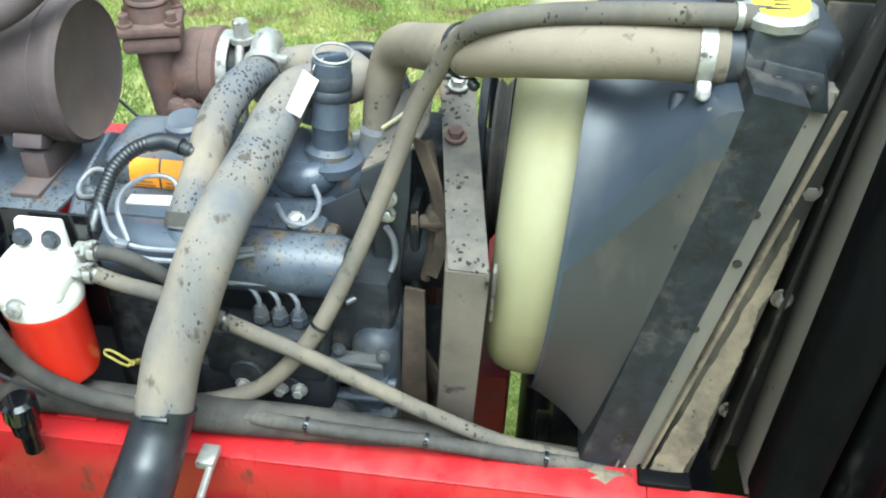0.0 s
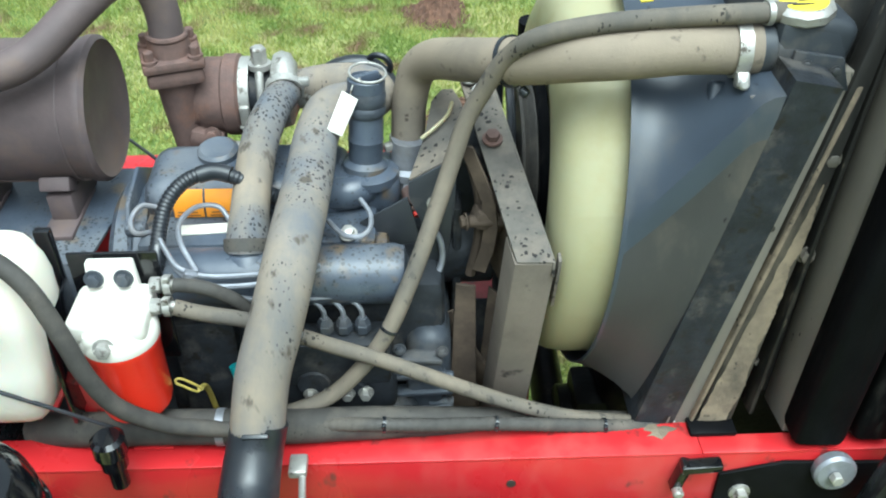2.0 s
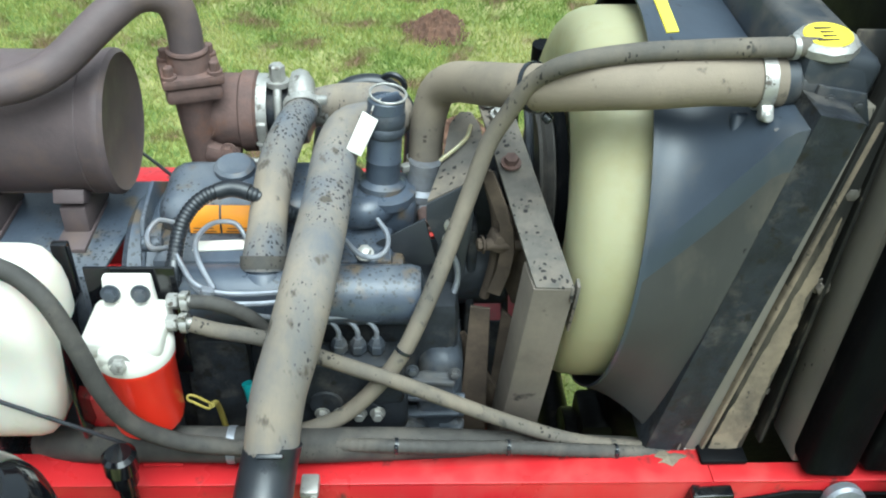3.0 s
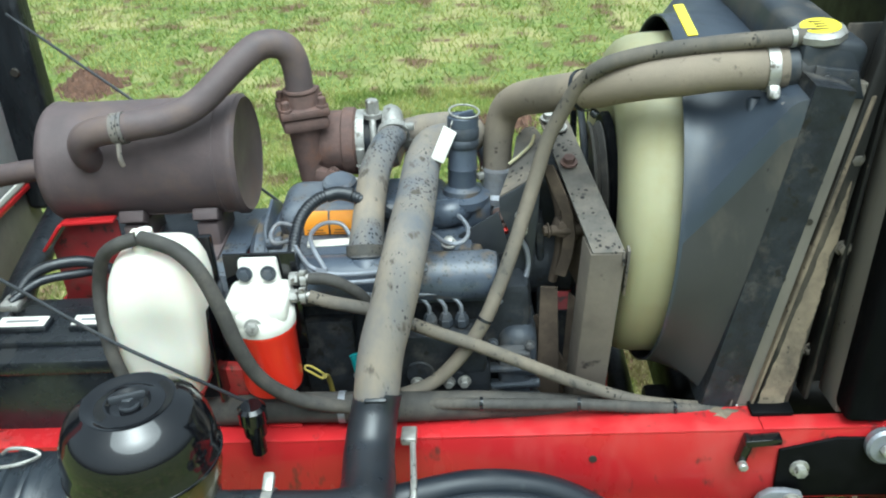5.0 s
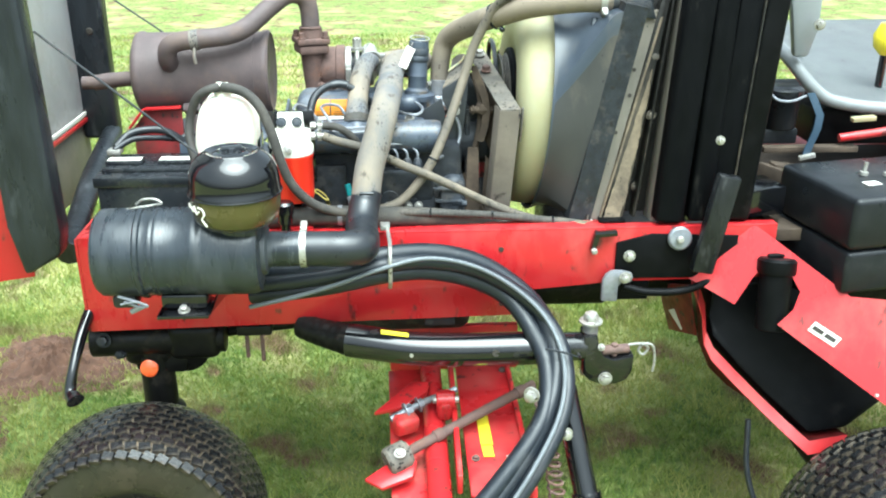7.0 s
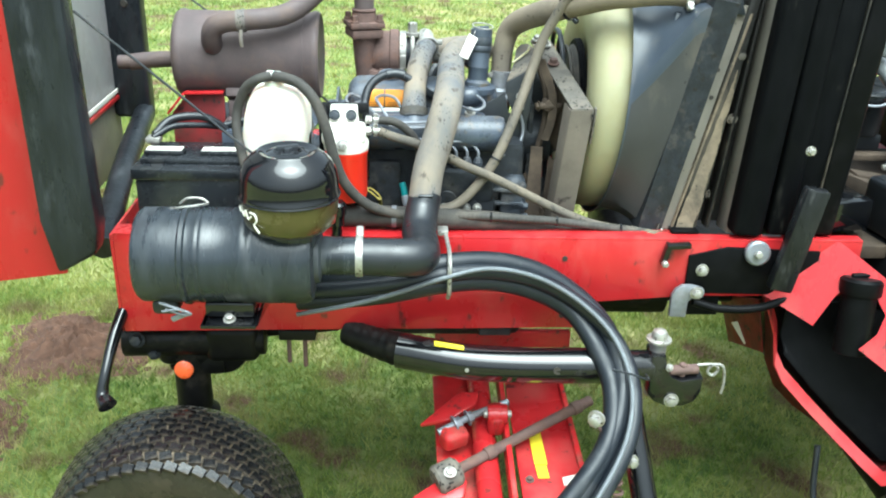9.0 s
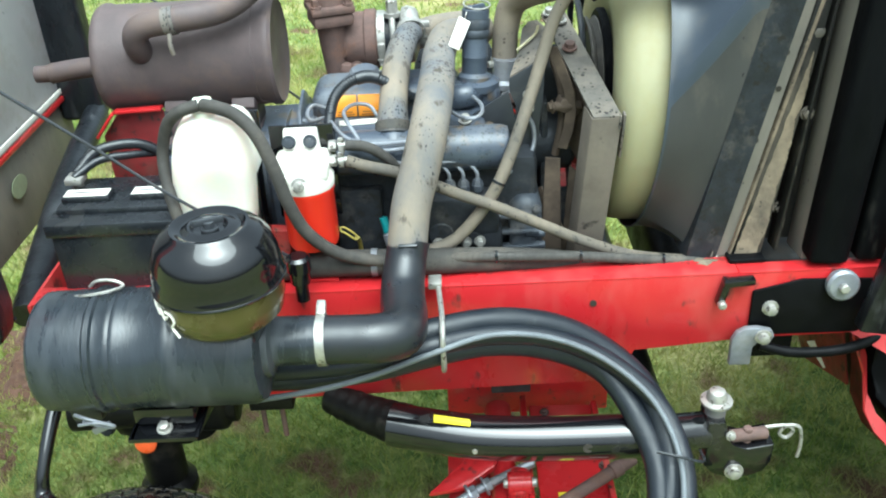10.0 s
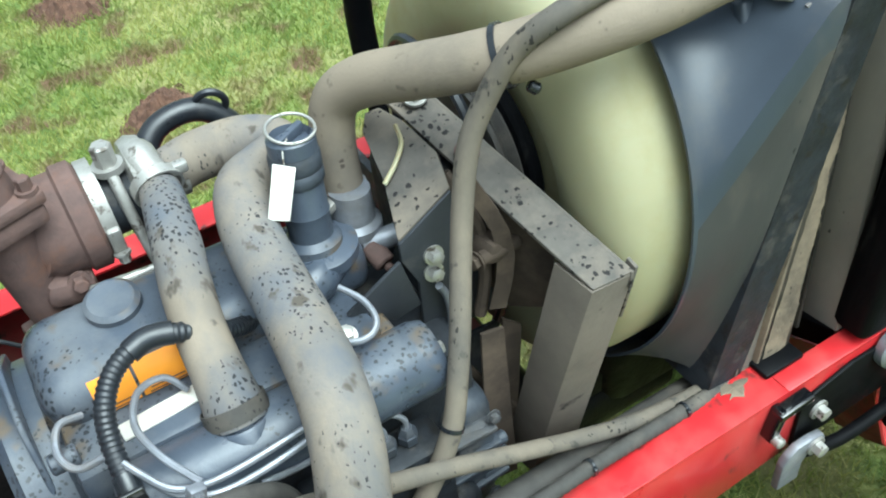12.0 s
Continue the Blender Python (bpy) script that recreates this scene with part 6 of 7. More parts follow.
def make_fuel_filter():
    t = thing("fuel_filter", (-0.47, 0.06, 0.77), "red spin-on fuel filter under a white cast head", "fuel filter")
    part("element", S().lathe([(0.03, 0), (0.04, 0.006), (0.0425, 0.016), (0.0425, 0.1), (0.0445, 0.104), (0.0445, 0.113)], (-0.47, 0.055, 0.775), (0, 0, 1), 44), M_FILTER, t, "glossy red filter can")
    h = part("head", S().lathe([(0.045, 0), (0.0455, 0.004), (0.0455, 0.016), (0.04, 0.024)], (-0.47, 0.055, 0.886), (0, 0, 1), 36).box((-0.474, 0.062, 0.915), (0.088, 0.075, 0.034), bevel=0.01, seg=3).plate([(-0.507, 0.098, 0.92), (-0.445, 0.098, 0.92), (-0.449, 0.101, 0.966), (-0.503, 0.101, 0.966)], -0.012, 0.003).box((-0.476, 0.04, 0.905), (0.05, 0.05, 0.03), bevel=0.01), M_WHITE, t, "white painted cast filter head")
    part("bolt", S().hexbolt((-0.495, 0.087, 0.946), (0, -1, 0.15), 0.0078, 0.01), M_CASTING, h)
    part("bolt", S().hexbolt((-0.461, 0.087, 0.946), (0, -1, 0.15), 0.0078, 0.01), M_CASTING, h)
    part("bleed_screw", S().hexbolt((-0.474, 0.016, 0.903), (0, -1, 0.25), 0.009, 0.012), M_ALU, h)
    for y, z in ((0.066, 0.92), (0.083, 0.938)):
        f = part("hose_union", S().cyl((-0.432, y, z), (-0.418, y, z), 0.0095, seg=6).cyl((-0.418, y, z), (-0.4, y, z), 0.006), M_STEEL, t)
        part("hose_clip", S().band((-0.411, y, z), (1, 0, 0), 0.0105, 0.008, 0.0015).box((-0.411, y - 0.006, z + 0.012), (0.009, 0.008, 0.008), bevel=0.002), M_STEEL, f)
    part("backing_plate", S().plate([(-0.53, 0.113, 0.80), (-0.425, 0.113, 0.80), (-0.425, 0.113, 0.966), (-0.53, 0.113, 0.966)], -0.005, 0.002), M_BLACK, t)


def make_hydraulics():
    t = thing("hydraulic_hoses", (0.0, -0.1, 0.5), "bundle of thick black hydraulic hoses, wet and glossy", "hose")
    base = [(-0.56, -0.09, 0.655), (-0.46, -0.11, 0.672), (-0.37, -0.118, 0.688), (-0.278, -0.105, 0.701), (-0.183, -0.075, 0.695), (-0.086, -0.058, 0.668), (0.0, -0.062, 0.617), (0.066, -0.095, 0.555), (0.092, -0.165, 0.488), (0.072, -0.24, 0.41), (0.008, -0.31, 0.32), (-0.08, -0.37, 0.22), (-0.18, -0.43, 0.11)]
    part("hose", S().tube(base, 0.0205, 20), M_HYDRAULIC, t)
    part("hose", S().tube([(x - 0.006 * min(i, 6) / 6 - 0.016 * (i > 6) - 0.022 * max(0, i - 9), y - 0.008 - 0.016 * (i > 6), z - 0.04 + 0.016 * max(0, min(i - 5, 3)) / 3) for i, (x, y, z) in enumerate(base)], 0.0195, 20), M_HYDRAULIC, t)
    part("hose", S().tube([(x + 0.024 * max(0, min(i, 9) - 4) / 5, y - 0.022, z - 0.012) for i, (x, y, z) in enumerate(base)], 0.0165, 18), M_HYDRAULIC, t)
    part("thin_line", S().tube([(x + 0.012 * max(0, min(i, 9) - 4) / 5, y - 0.044, z - 0.052 + 0.056 * min(i, 4) / 4) for i, (x, y, z) in enumerate(base)], 0.0048, 12), M_HYDLINE, t, "thin grey control line")
    part("cable_tie", S().tube([(0.062, -0.2, 0.52), (0.1, -0.21, 0.515), (0.135, -0.205, 0.5), (0.14, -0.17, 0.49)], 0.0025, 8), M_PLASTIC, t)
    part("hose_strap", S().tube([(-0.268, -0.01, 0.735), (-0.262, -0.1, 0.728), (-0.262, -0.139, 0.71), (-0.262, -0.14, 0.66), (-0.263, -0.12, 0.635)], 0.0045, 8).box((-0.272, -0.02, 0.737), (0.022, 0.03, 0.012), bevel=0.003), M_STEEL, t, "zinc strap clip")
    a = thing("lift_arm", (0.0, -0.11, 0.47), "glossy black tubular lift arm with yellow label", "lift arm")
    part("tube", S().tube([(-0.36, -0.07, 0.485), (-0.3, -0.085, 0.482), (-0.22, -0.1, 0.476), (-0.13, -0.108, 0.474), (-0.02, -0.112, 0.475), (0.1, -0.115, 0.478)], 0.0375, 32), M_BLACK, a)
    part("boot", S().tube([(-0.47, 0.01, 0.484), (-0.42, -0.025, 0.482), (-0.36, -0.06, 0.482), (-0.335, -0.073, 0.482)], [0.028, 0.031, 0.036, 0.0385], 24, ridges=45, ridge=0.0008), M_GREASE, a)
    part("warning_label", S().tube([(-0.285, -0.097, 0.5176), (-0.255, -0.102, 0.516), (-0.225, -0.107, 0.5137)], [0.0015, 0.0015, 0.0015], 6).plate([(-0.286, -0.106, 0.5165), (-0.226, -0.115, 0.512), (-0.226, -0.1, 0.5135), (-0.286, -0.09, 0.519)], -0.0008), M_YELLOW, a)
    part("pin_hole", S().lathe([(0.008, 0), (0.008, 0.002)], (-0.036, -0.146, 0.483), (0, -1, 0.2), 14), M_PRINT, a)
    part("set_screw", S().lathe([(0.005, 0), (0.004, 0.005)], (-0.22, -0.135, 0.478), (0, -1, 0.1), 10), M_STEEL, a)
    k = part("knuckle", S().plate([(x, -0.128, z) for x, z in ((0.162, 0.508), (0.192, 0.508), (0.198, 0.474), (0.209, 0.457), (0.232, 0.448), (0.277, 0.456), (0.275, 0.418), (0.264, 0.396), (0.24, 0.385), (0.203, 0.386), (0.178, 0.396), (0.162, 0.415))], -0.055, 0.004).cyl((0.09, -0.115, 0.478), (0.165, -0.1, 0.47), 0.032).cyl((0.06, -0.115, 0.478), (0.075, -0.115, 0.478), 0.041), M_BLACK, a)
    part("pivot_post", S().cyl((0.18, -0.1, 0.4), (0.18, -0.1, 0.528), 0.017), M_PIPE, k)
    part("pivot_cap", S().lathe([(0.02, 0), (0.026, 0.002), (0.026, 0.006), (0.0165, 0.008), (0.0165, 0.017), (0.013, 0.024), (0.006, 0.027)], (0.18, -0.1, 0.528), (0, 0, 1), 24), M_STEEL, k)
    part("bolt", S().hexbolt((0.2, -0.13, 0.482), (0.3, -1, 0.3), 0.006, 0.008), M_STEEL, k)
    part("bolt", S().hexbolt((0.214, -0.129, 0.402), (0, -1, 0), 0.011, 0.012), M_STEEL, k)
    part("clevis_pin", S().cyl((0.205, -0.112, 0.464), (0.268, -0.108, 0.466), 0.011).cyl((0.235, -0.11, 0.45), (0.235, -0.11, 0.48), 0.008), M_RUST, k)
    part("spring_clip", S().tube([(0.255, -0.1, 0.468), (0.3, -0.1, 0.472), (0.315, -0.1, 0.46), (0.305, -0.1, 0.445), (0.293, -0.1, 0.455), (0.303, -0.1, 0.471), (0.325, -0.1, 0.466), (0.332, -0.1, 0.43), (0.33, -0.1, 0.4)], 0.0032, 8), M_STEEL, k, "bent wire spring clip")
    part("drop_tube", S().cyl((0.11, -0.19, 0.42), (0.15, -0.31, 0.2), 0.026).cyl((0.146, -0.3, 0.225), (0.15, -0.312, 0.198), 0.032), M_BLACK, a)
    sp = []
    for i in range(97):
        u = i / 96
        c = Vector((0.055, -0.24, 0.42)).lerp(Vector((0.09, -0.3, 0.18)), u)
        ang = u * 12 * 2 * math.pi
        sp.append(c + Vector((math.cos(ang), math.sin(ang), 0)) * 0.017)
    part("coil_spring", S().tube(sp, 0.0035, 6, step=1), M_RUST, a, "rusty coil spring")
    part("spring_bolt", S().hexbolt((0.03, -0.25, 0.44), (-0.6, -1, 0), 0.012, 0.02), M_STEEL, a)
    part("spring_bolt", S().hexbolt((0.1, -0.28, 0.36), (0.3, -1, 0), 0.01, 0.014), M_STEEL, a)


def make_cutting_unit():
    t = thing("cutting_unit", (-0.1, 0.0, 0.1), "red weathered cutting unit with rods under the chassis", "mower deck")
    k = 0.072
    part("deck", S().plate([(-0.1, 0.225, 0.262), (0.034, 0.22, 0.262), (0.034, -0.3, 0.225), (-0.1, -0.3, 0.225)], -0.012, 0.003), M_RED, t)
    part("wing_plate", S().plate([(-0.275, 0.23, 0.235), (-0.19, 0.225, 0.24), (-0.18, -0.28, 0.17), (-0.27, -0.28, 0.165)], -0.01, 0.003), M_REDDIRT, t)
    part("side_plate", S().plate([(0.04, 0.22, 0.272), (0.042, -0.3, 0.24), (0.042, -0.33, 0.05), (0.042, 0.22, 0.05)], 0.012, 0.002), M_REDDIRT, t)
    part("frame_tube", S().cyl((-0.166, 0.22, 0.262), (-0.165, -0.32, 0.2), 0.027), M_RED, t)
    part("carrier_plate", S().box((-0.1, 0.262, 0.285), (0.34, 0.02, 0.13), (0, 0, 0), 0.004), M_REDDIRT, t)
    part("inner_rail", S().box((-0.118, -0.03, 0.255), (0.012, 0.5, 0.05), (4, 0, -1), 0.003), M_REDDIRT, t)
    lug = part("lug", S().box((-0.14, -0.03, 0.285), (0.04, 0.06, 0.06), (15, 0, -8), 0.014, 3).cyl((-0.162, -0.04, 0.305), (-0.118, -0.04, 0.305), 0.021), M_RED, t)
    part("lug_pin", S().cyl((-0.17, -0.04, 0.305), (-0.108, -0.04, 0.305), 0.009), M_STEEL, lug)
    part("wing_handle", S().plate([(-0.31, -0.01, 0.245), (-0.215, 0.065, 0.285), (-0.17, 0.055, 0.29), (-0.18, 0.02, 0.28), (-0.24, -0.015, 0.262)], 0.014, 0.005), M_RED, t)
    part("wing_handle", S().plate([(-0.33, -0.2, 0.195), (-0.25, -0.15, 0.22), (-0.21, -0.17, 0.22), (-0.22, -0.21, 0.205), (-0.29, -0.23, 0.19)], 0.014, 0.005), M_RED, t)
    part("knuckle_block", S().box((-0.235, -0.05, 0.25), (0.06, 0.045, 0.045), (10, 0, 25), 0.012, 3), M_REDDIRT, t)
    part("push_rod", S().tube([(-0.26, -0.17, 0.235), (-0.1, -0.09, 0.275), (0.075, 0.0, 0.315)], 0.012, 14).cyl((0.03, -0.023, 0.305), (0.05, -0.013, 0.309), 0.015).cyl((-0.17, -0.125, 0.258), (-0.15, -0.115, 0.263), 0.015), M_RUST, t, "long rusty push rod")
    part("adjuster_rod", S().tube([(-0.27, -0.05, 0.262), (-0.2, -0.02, 0.282), (-0.11, 0.015, 0.3)], 0.0085, 12).hexbolt((-0.235, -0.034, 0.272), (1, 0.4, 0.25), 0.014, 0.018).hexbolt((-0.205, -0.022, 0.281), (1, 0.4, 0.25), 0.013, 0.014), M_PIPE, t)
    part("rod_end", S().lathe([(0.028, 0), (0.033, 0.006), (0.033, 0.05), (0.026, 0.058)], (-0.28, -0.18, 0.23), (1, 0.45, 0.24), 24), M_BRACKET, t, "grey worn rod end")
    part("rod_end_bolt", S().hexbolt((-0.25, -0.19, 0.262), (0, -0.4, 1), 0.009, 0.01), M_STEEL, t)
    for x0, x1, ya, yb in ((-0.064, -0.036, -0.134, -0.012), (-0.061, -0.037, -0.176, -0.137)):
        part("yellow_label", S().plate([(x, y, 0.248 + 0.0705 * y) for x, y in ((x0, ya), (x1, ya), (x1 - 0.002, yb), (x0 - 0.002, yb))], -0.0012), M_YELLOW, t)
    part("white_mark", S().plate([(-0.01, -0.2, 0.2345), (0.03, -0.19, 0.2352), (0.022, -0.165, 0.237), (-0.01, -0.175, 0.2363)], -0.0012), M_PAPER, t)
    for x, y in ((0.02, 0.17), (-0.07, 0.2), (0.03, 0.05), (-0.08, -0.18)):
        part("deck_bolt", S().hexbolt((x, y, 0.2475 + k * y), (0, -k, 1), 0.007, 0.008), M_RUST, t)
    g = thing("drive_train", (0.2, 0.4, 0.3), "black greasy sump, pump and gearbox, with blocks added to shade the lawn", "gearbox")
    # Gearbox sits out of view and only shades the grass below.
    part("gearbox", S().box((0.36, 0.44, 0.51), (0.4, 0.4, 0.16), bevel=0.04, seg=3), M_GREASE, g)
    # Pan added to keep top light off the ground under the engine.
    part("added_shade_pan", S().box((-0.48, 0.37, 0.487), (0.84, 0.6, 0.012), (0, 0, 0), 0.003), M_GREASE, g)
    part("oil_pan", S().box((-0.26, 0.37, 0.44), (0.4, 0.34, 0.16), bevel=0.03, seg=3), M_BLOCK, g)
    part("hydraulic_pump", S().cyl((0.1, 0.3, 0.45), (0.3, 0.3, 0.45), 0.06).box((0.16, 0.3, 0.5), (0.08, 0.09, 0.07), bevel=0.01), M_GREASE, g)
    part("cross_tube", S().cyl((0.1, 0.06, 0.42), (0.1, 0.68, 0.42), 0.03), M_GREASE, g)
    # Block added to darken the ground beneath; not a known casing.
    part("added_shade_case", S().box((0.92, 0.37, 0.46), (0.66, 0.46, 0.3), bevel=0.04, seg=3), M_GREASE, g)


TREAD = []


def tyre_wheel(axle, c, R, W, label, groove=M_MUD):
    hw = W / 2
    w = part("wheel", S().lathe([(R * 0.15, -hw * 0.4), (R * 0.36, -hw * 0.45), (R * 0.4, -hw * 0.7), (R * 0.45, -hw * 0.76), (R * 0.45, hw * 0.76), (R * 0.15, hw * 0.5)], c, (0, 1, 0), 40), M_BLOCK, axle, label)
    tread = [(R * 0.9, -hw * 0.93), (R * 0.965, -hw * 0.72), (R * 0.985, -hw * 0.3), (R * 0.988, 0), (R * 0.985, hw * 0.3), (R * 0.965, hw * 0.72), (R * 0.9, hw * 0.93)]
    wall = [(R * 0.43, 0.72), (R * 0.52, 0.86), (R * 0.54, 0.92), (R * 0.62, 0.97), (R * 0.78, 1.0), (R * 0.86, 0.97), (R * 0.9, 0.93)]
    ty = part("tyre", S().lathe(tread, c, (0, 1, 0), 72, cap=False), groove, w, "muddy turf tyre with block tread")
    for side in (-1, 1):
        part("sidewall", S().lathe([(r, h * hw * side) for r, h in wall], c, (0, 1, 0), 72, cap=False), M_WALL, ty)

    def block():
        b = bmesh.new()
        bmesh.ops.create_cube(b, size=1.0)
        for v in b.verts:
            s = 0.86 if v.co.z > 0 else 1.0
            v.co = Vector((v.co.x * 0.0275 * s, v.co.y * 0.0215 * s, v.co.z * 0.011))
        return b

    if not TREAD:
        b = block()
        me = bpy.data.meshes.new("tread_block")
        b.to_mesh(me)
        b.free()
        me.materials.append(M_TYRE)
        TREAD.append(me)
    rest = S()
    n = 56
    for row in range(11):
        u = (row - 5) / 4.6
        y = u * hw * 0.88
        r = R * (0.985 - 0.055 * abs(u) ** 3)
        for k in range(n):
            a = (360.0 * (k + 0.5 * (row % 2)) / n + 180) % 360 - 180
            m = Matrix.Translation(c) @ Matrix.Rotation(radians(a), 4, "Y") @ Matrix.Translation((0, y, r + 0.001)) @ Matrix.Rotation(radians(-26 * u * abs(u)), 4, "X") @ Matrix.Rotation(radians(15 if row % 2 else -15), 4, "Z")
            if abs(a) < 88:
                o = new("tread_block", TREAD[0])
                o.parent = w
                o.matrix_local = Matrix.Translation(-ORIGIN[w]) @ m
            else:
                rest.merge(block(), m)
    tagged(part("tread_rest", rest, M_TYRE, w), kind="stuff")


def make_axle():
    t = thing("steering_axle", (-0.84, 0.2, 0.3), "black greasy steering axle with kingpin", "axle")
    part("beam", S().box((-0.83, 0.37, 0.39), (0.1, 0.62, 0.09), bevel=0.015).box((-0.84, 0.1, 0.41), (0.13, 0.1, 0.1), (0, 0, 0), 0.03, 3), M_GREASE, t)
    part("kingpin", S().cyl((-0.832, 0.085, 0.12), (-0.832, 0.085, 0.46), 0.04).lathe([(0.05, 0), (0.055, 0.01), (0.055, 0.03), (0.035, 0.05)], (-0.832, 0.085, 0.2), (0, 0, 1), 24).box((-0.80, 0.08, 0.37), (0.1, 0.05, 0.06), bevel=0.015), M_GREASE, t)
    part("steering_cylinder", S().cyl((-0.95, 0.13, 0.42), (-0.7, 0.16, 0.4), 0.035).cyl((-0.7, 0.16, 0.4), (-0.5, 0.16, 0.42), 0.016), M_GREASE, t)
    part("hub_casting", S().lathe([(0.03, 0), (0.06, 0.01), (0.066, 0.05), (0.05, 0.1), (0.03, 0.11)], (-0.76, 0.06, 0.4), (0, 1, 0), 28).cyl((-0.97, 0.07, 0.43), (-0.66, 0.08, 0.43), 0.04).box((-0.73, 0.08, 0.43), (0.12, 0.09, 0.09), bevel=0.02, seg=3), M_GREASE, t)
    part("grease_fitting", S().hexbolt((-0.93, 0.03, 0.45), (0, -1, 0.3), 0.012, 0.02).hexbolt((-0.9, 0.04, 0.41), (0, -1, 0), 0.01, 0.015), M_BLOCK, t)
    part("reflector", S().lathe([(0.021, 0), (0.021, 0.004), (0.017, 0.007)], (-0.84, 0.045, 0.365), (0, -1, 0.25), 24), M_REFL, t, "round orange reflector")
    part("reflector_mount", S().box((-0.84, 0.06, 0.365), (0.035, 0.026, 0.05), bevel=0.004), M_GREASE, t)
    part("hanger_bolt", S().cyl((-0.6, 0.02, 0.4), (-0.6, 0.02, 0.49), 0.005, seg=10).cyl((-0.565, 0.02, 0.39), (-0.565, 0.02, 0.49), 0.005, seg=10), M_RUST, t)
    part("hanger_block", S().box((-0.58, 0.03, 0.475), (0.08, 0.05, 0.025), bevel=0.004), M_GREASE, t)
    tyre_wheel(t, (-0.842, -0.12, 0.053), 0.273, 0.215, "rear wheel with muddy wet turf tyre")
    f = thing("front_axle", (0.86, -0.1, 0.06), "front drive axle with black turf tyre", "axle")
    part("housing", S().cyl((0.86, -0.24, 0.06), (0.86, 0.4, 0.06), 0.06).box((0.86, 0.2, 0.2), (0.12, 0.1, 0.3)), M_GREASE, f)
    tyre_wheel(f, (0.86, -0.36, 0.06), 0.28, 0.26, "front wheel with black turf tyre", M_WALL)
    h = thing("rear_catch_lever", (-0.96, -0.08, 0.4), "bent black steel catch lever at the rear corner", "lever")
    part("bar", S().tube([(-0.94, 0.03, 0.55), (-0.955, -0.03, 0.5), (-0.965, -0.09, 0.44), (-0.97, -0.11, 0.4), (-0.955, -0.13, 0.385)], [0.014, 0.013, 0.011, 0.014, 0.02], 14), M_BLACK, h)


def make_hood():
    t = thing("open_hood", (-1.1, 0.37, 0.65), "red hood tipped open, grey liner and black foam edges", "hood")
    part("near_side", S().plate([(-1.02, -0.06, 0.655), (-1.02, -0.06, 1.75), (-1.75, -0.06, 1.75), (-1.75, -0.06, 0.64), (-1.2, -0.06, 0.63)], -0.006, 0.002), M_RED, t, "red outer side panel")
    seal = part("near_seal", S().plate([(x, -0.066, z) for x, z in ((-1.036, 0.79), (-1.015, 0.679), (-0.938, 0.722), (-0.928, 0.772), (-0.945, 1.74), (-1.045, 1.74))], -0.06, 0.012), M_SEALWORN, t, "thick worn black foam seal")
    for i in range(5):
        z = 0.722 + 0.021 * i
        part("crease", S().tube([(-1.012 - 0.004 * i, -0.066, z - 0.022), (-0.985, -0.068, z - 0.008), (-0.955, -0.0685, z + 0.004 * (i % 2)), (-0.938, -0.066, z + 0.012)], [0.003, 0.005, 0.0055, 0.003], 8), M_SEALWORN, seal)
    part("far_seal", S().box((-1.1, 0.775, 1.2), (0.1, 0.06, 0.92), (0, 0, 0), 0.014, 3), M_SEALWORN, t)
    part("bottom_seal", S().tube([(-1.07, 0.76, 0.755), (-1.03, 0.4, 0.72), (-0.985, 0.05, 0.66)], 0.028, 10), M_SEALWORN, t)
    part("liner", S().plate([(-1.14, 0.0, 0.805), (-1.14, 0.76, 0.805), (-1.14, 0.76, 1.7), (-1.14, 0.0, 1.7)], 0.006, 0.002), M_LINER, t, "grey smooth inner liner")
    part("seam_strip", S().box((-1.135, 0.38, 0.8), (0.008, 0.76, 0.012), bevel=0.002), M_RED, t)
    part("lower_liner", S().plate([(-1.15, 0.0, 0.615), (-1.15, 0.8, 0.6), (-1.15, 0.8, 0.795), (-1.15, 0.0, 0.795)], 0.006, 0.002), M_RADFRAME, t)
    part("oval_emblem", S().plate([(-1.1425, 0.452 + 0.036 * math.cos(radians(q)), 0.719 + 0.023 * math.sin(radians(q))) for q in range(0, 360, 15)], -0.0015), M_EMBLEM, t, "pale green oval emblem")
    part("seam_tape", S().box((-1.1345, 0.38, 0.818), (0.004, 0.74, 0.012), bevel=0.001), M_PAPER, t)
    part("seal_screw", S().lathe([(0.012, 0), (0.01, 0.004)], (-0.985, -0.0665, 1.11), (0, -1, 0), 14), M_PRINT, t)
    part("seal_screw", S().lathe([(0.01, 0), (0.008, 0.004)], (-1.09, 0.744, 1.05), (0, -1, 0), 14), M_PRINT, t)
    part("outer_skin", S().plate([(-1.76, -0.06, 0.64), (-1.76, 0.82, 0.64), (-1.76, 0.82, 1.75), (-1.76, -0.06, 1.75)], 0.006), M_RED, t)


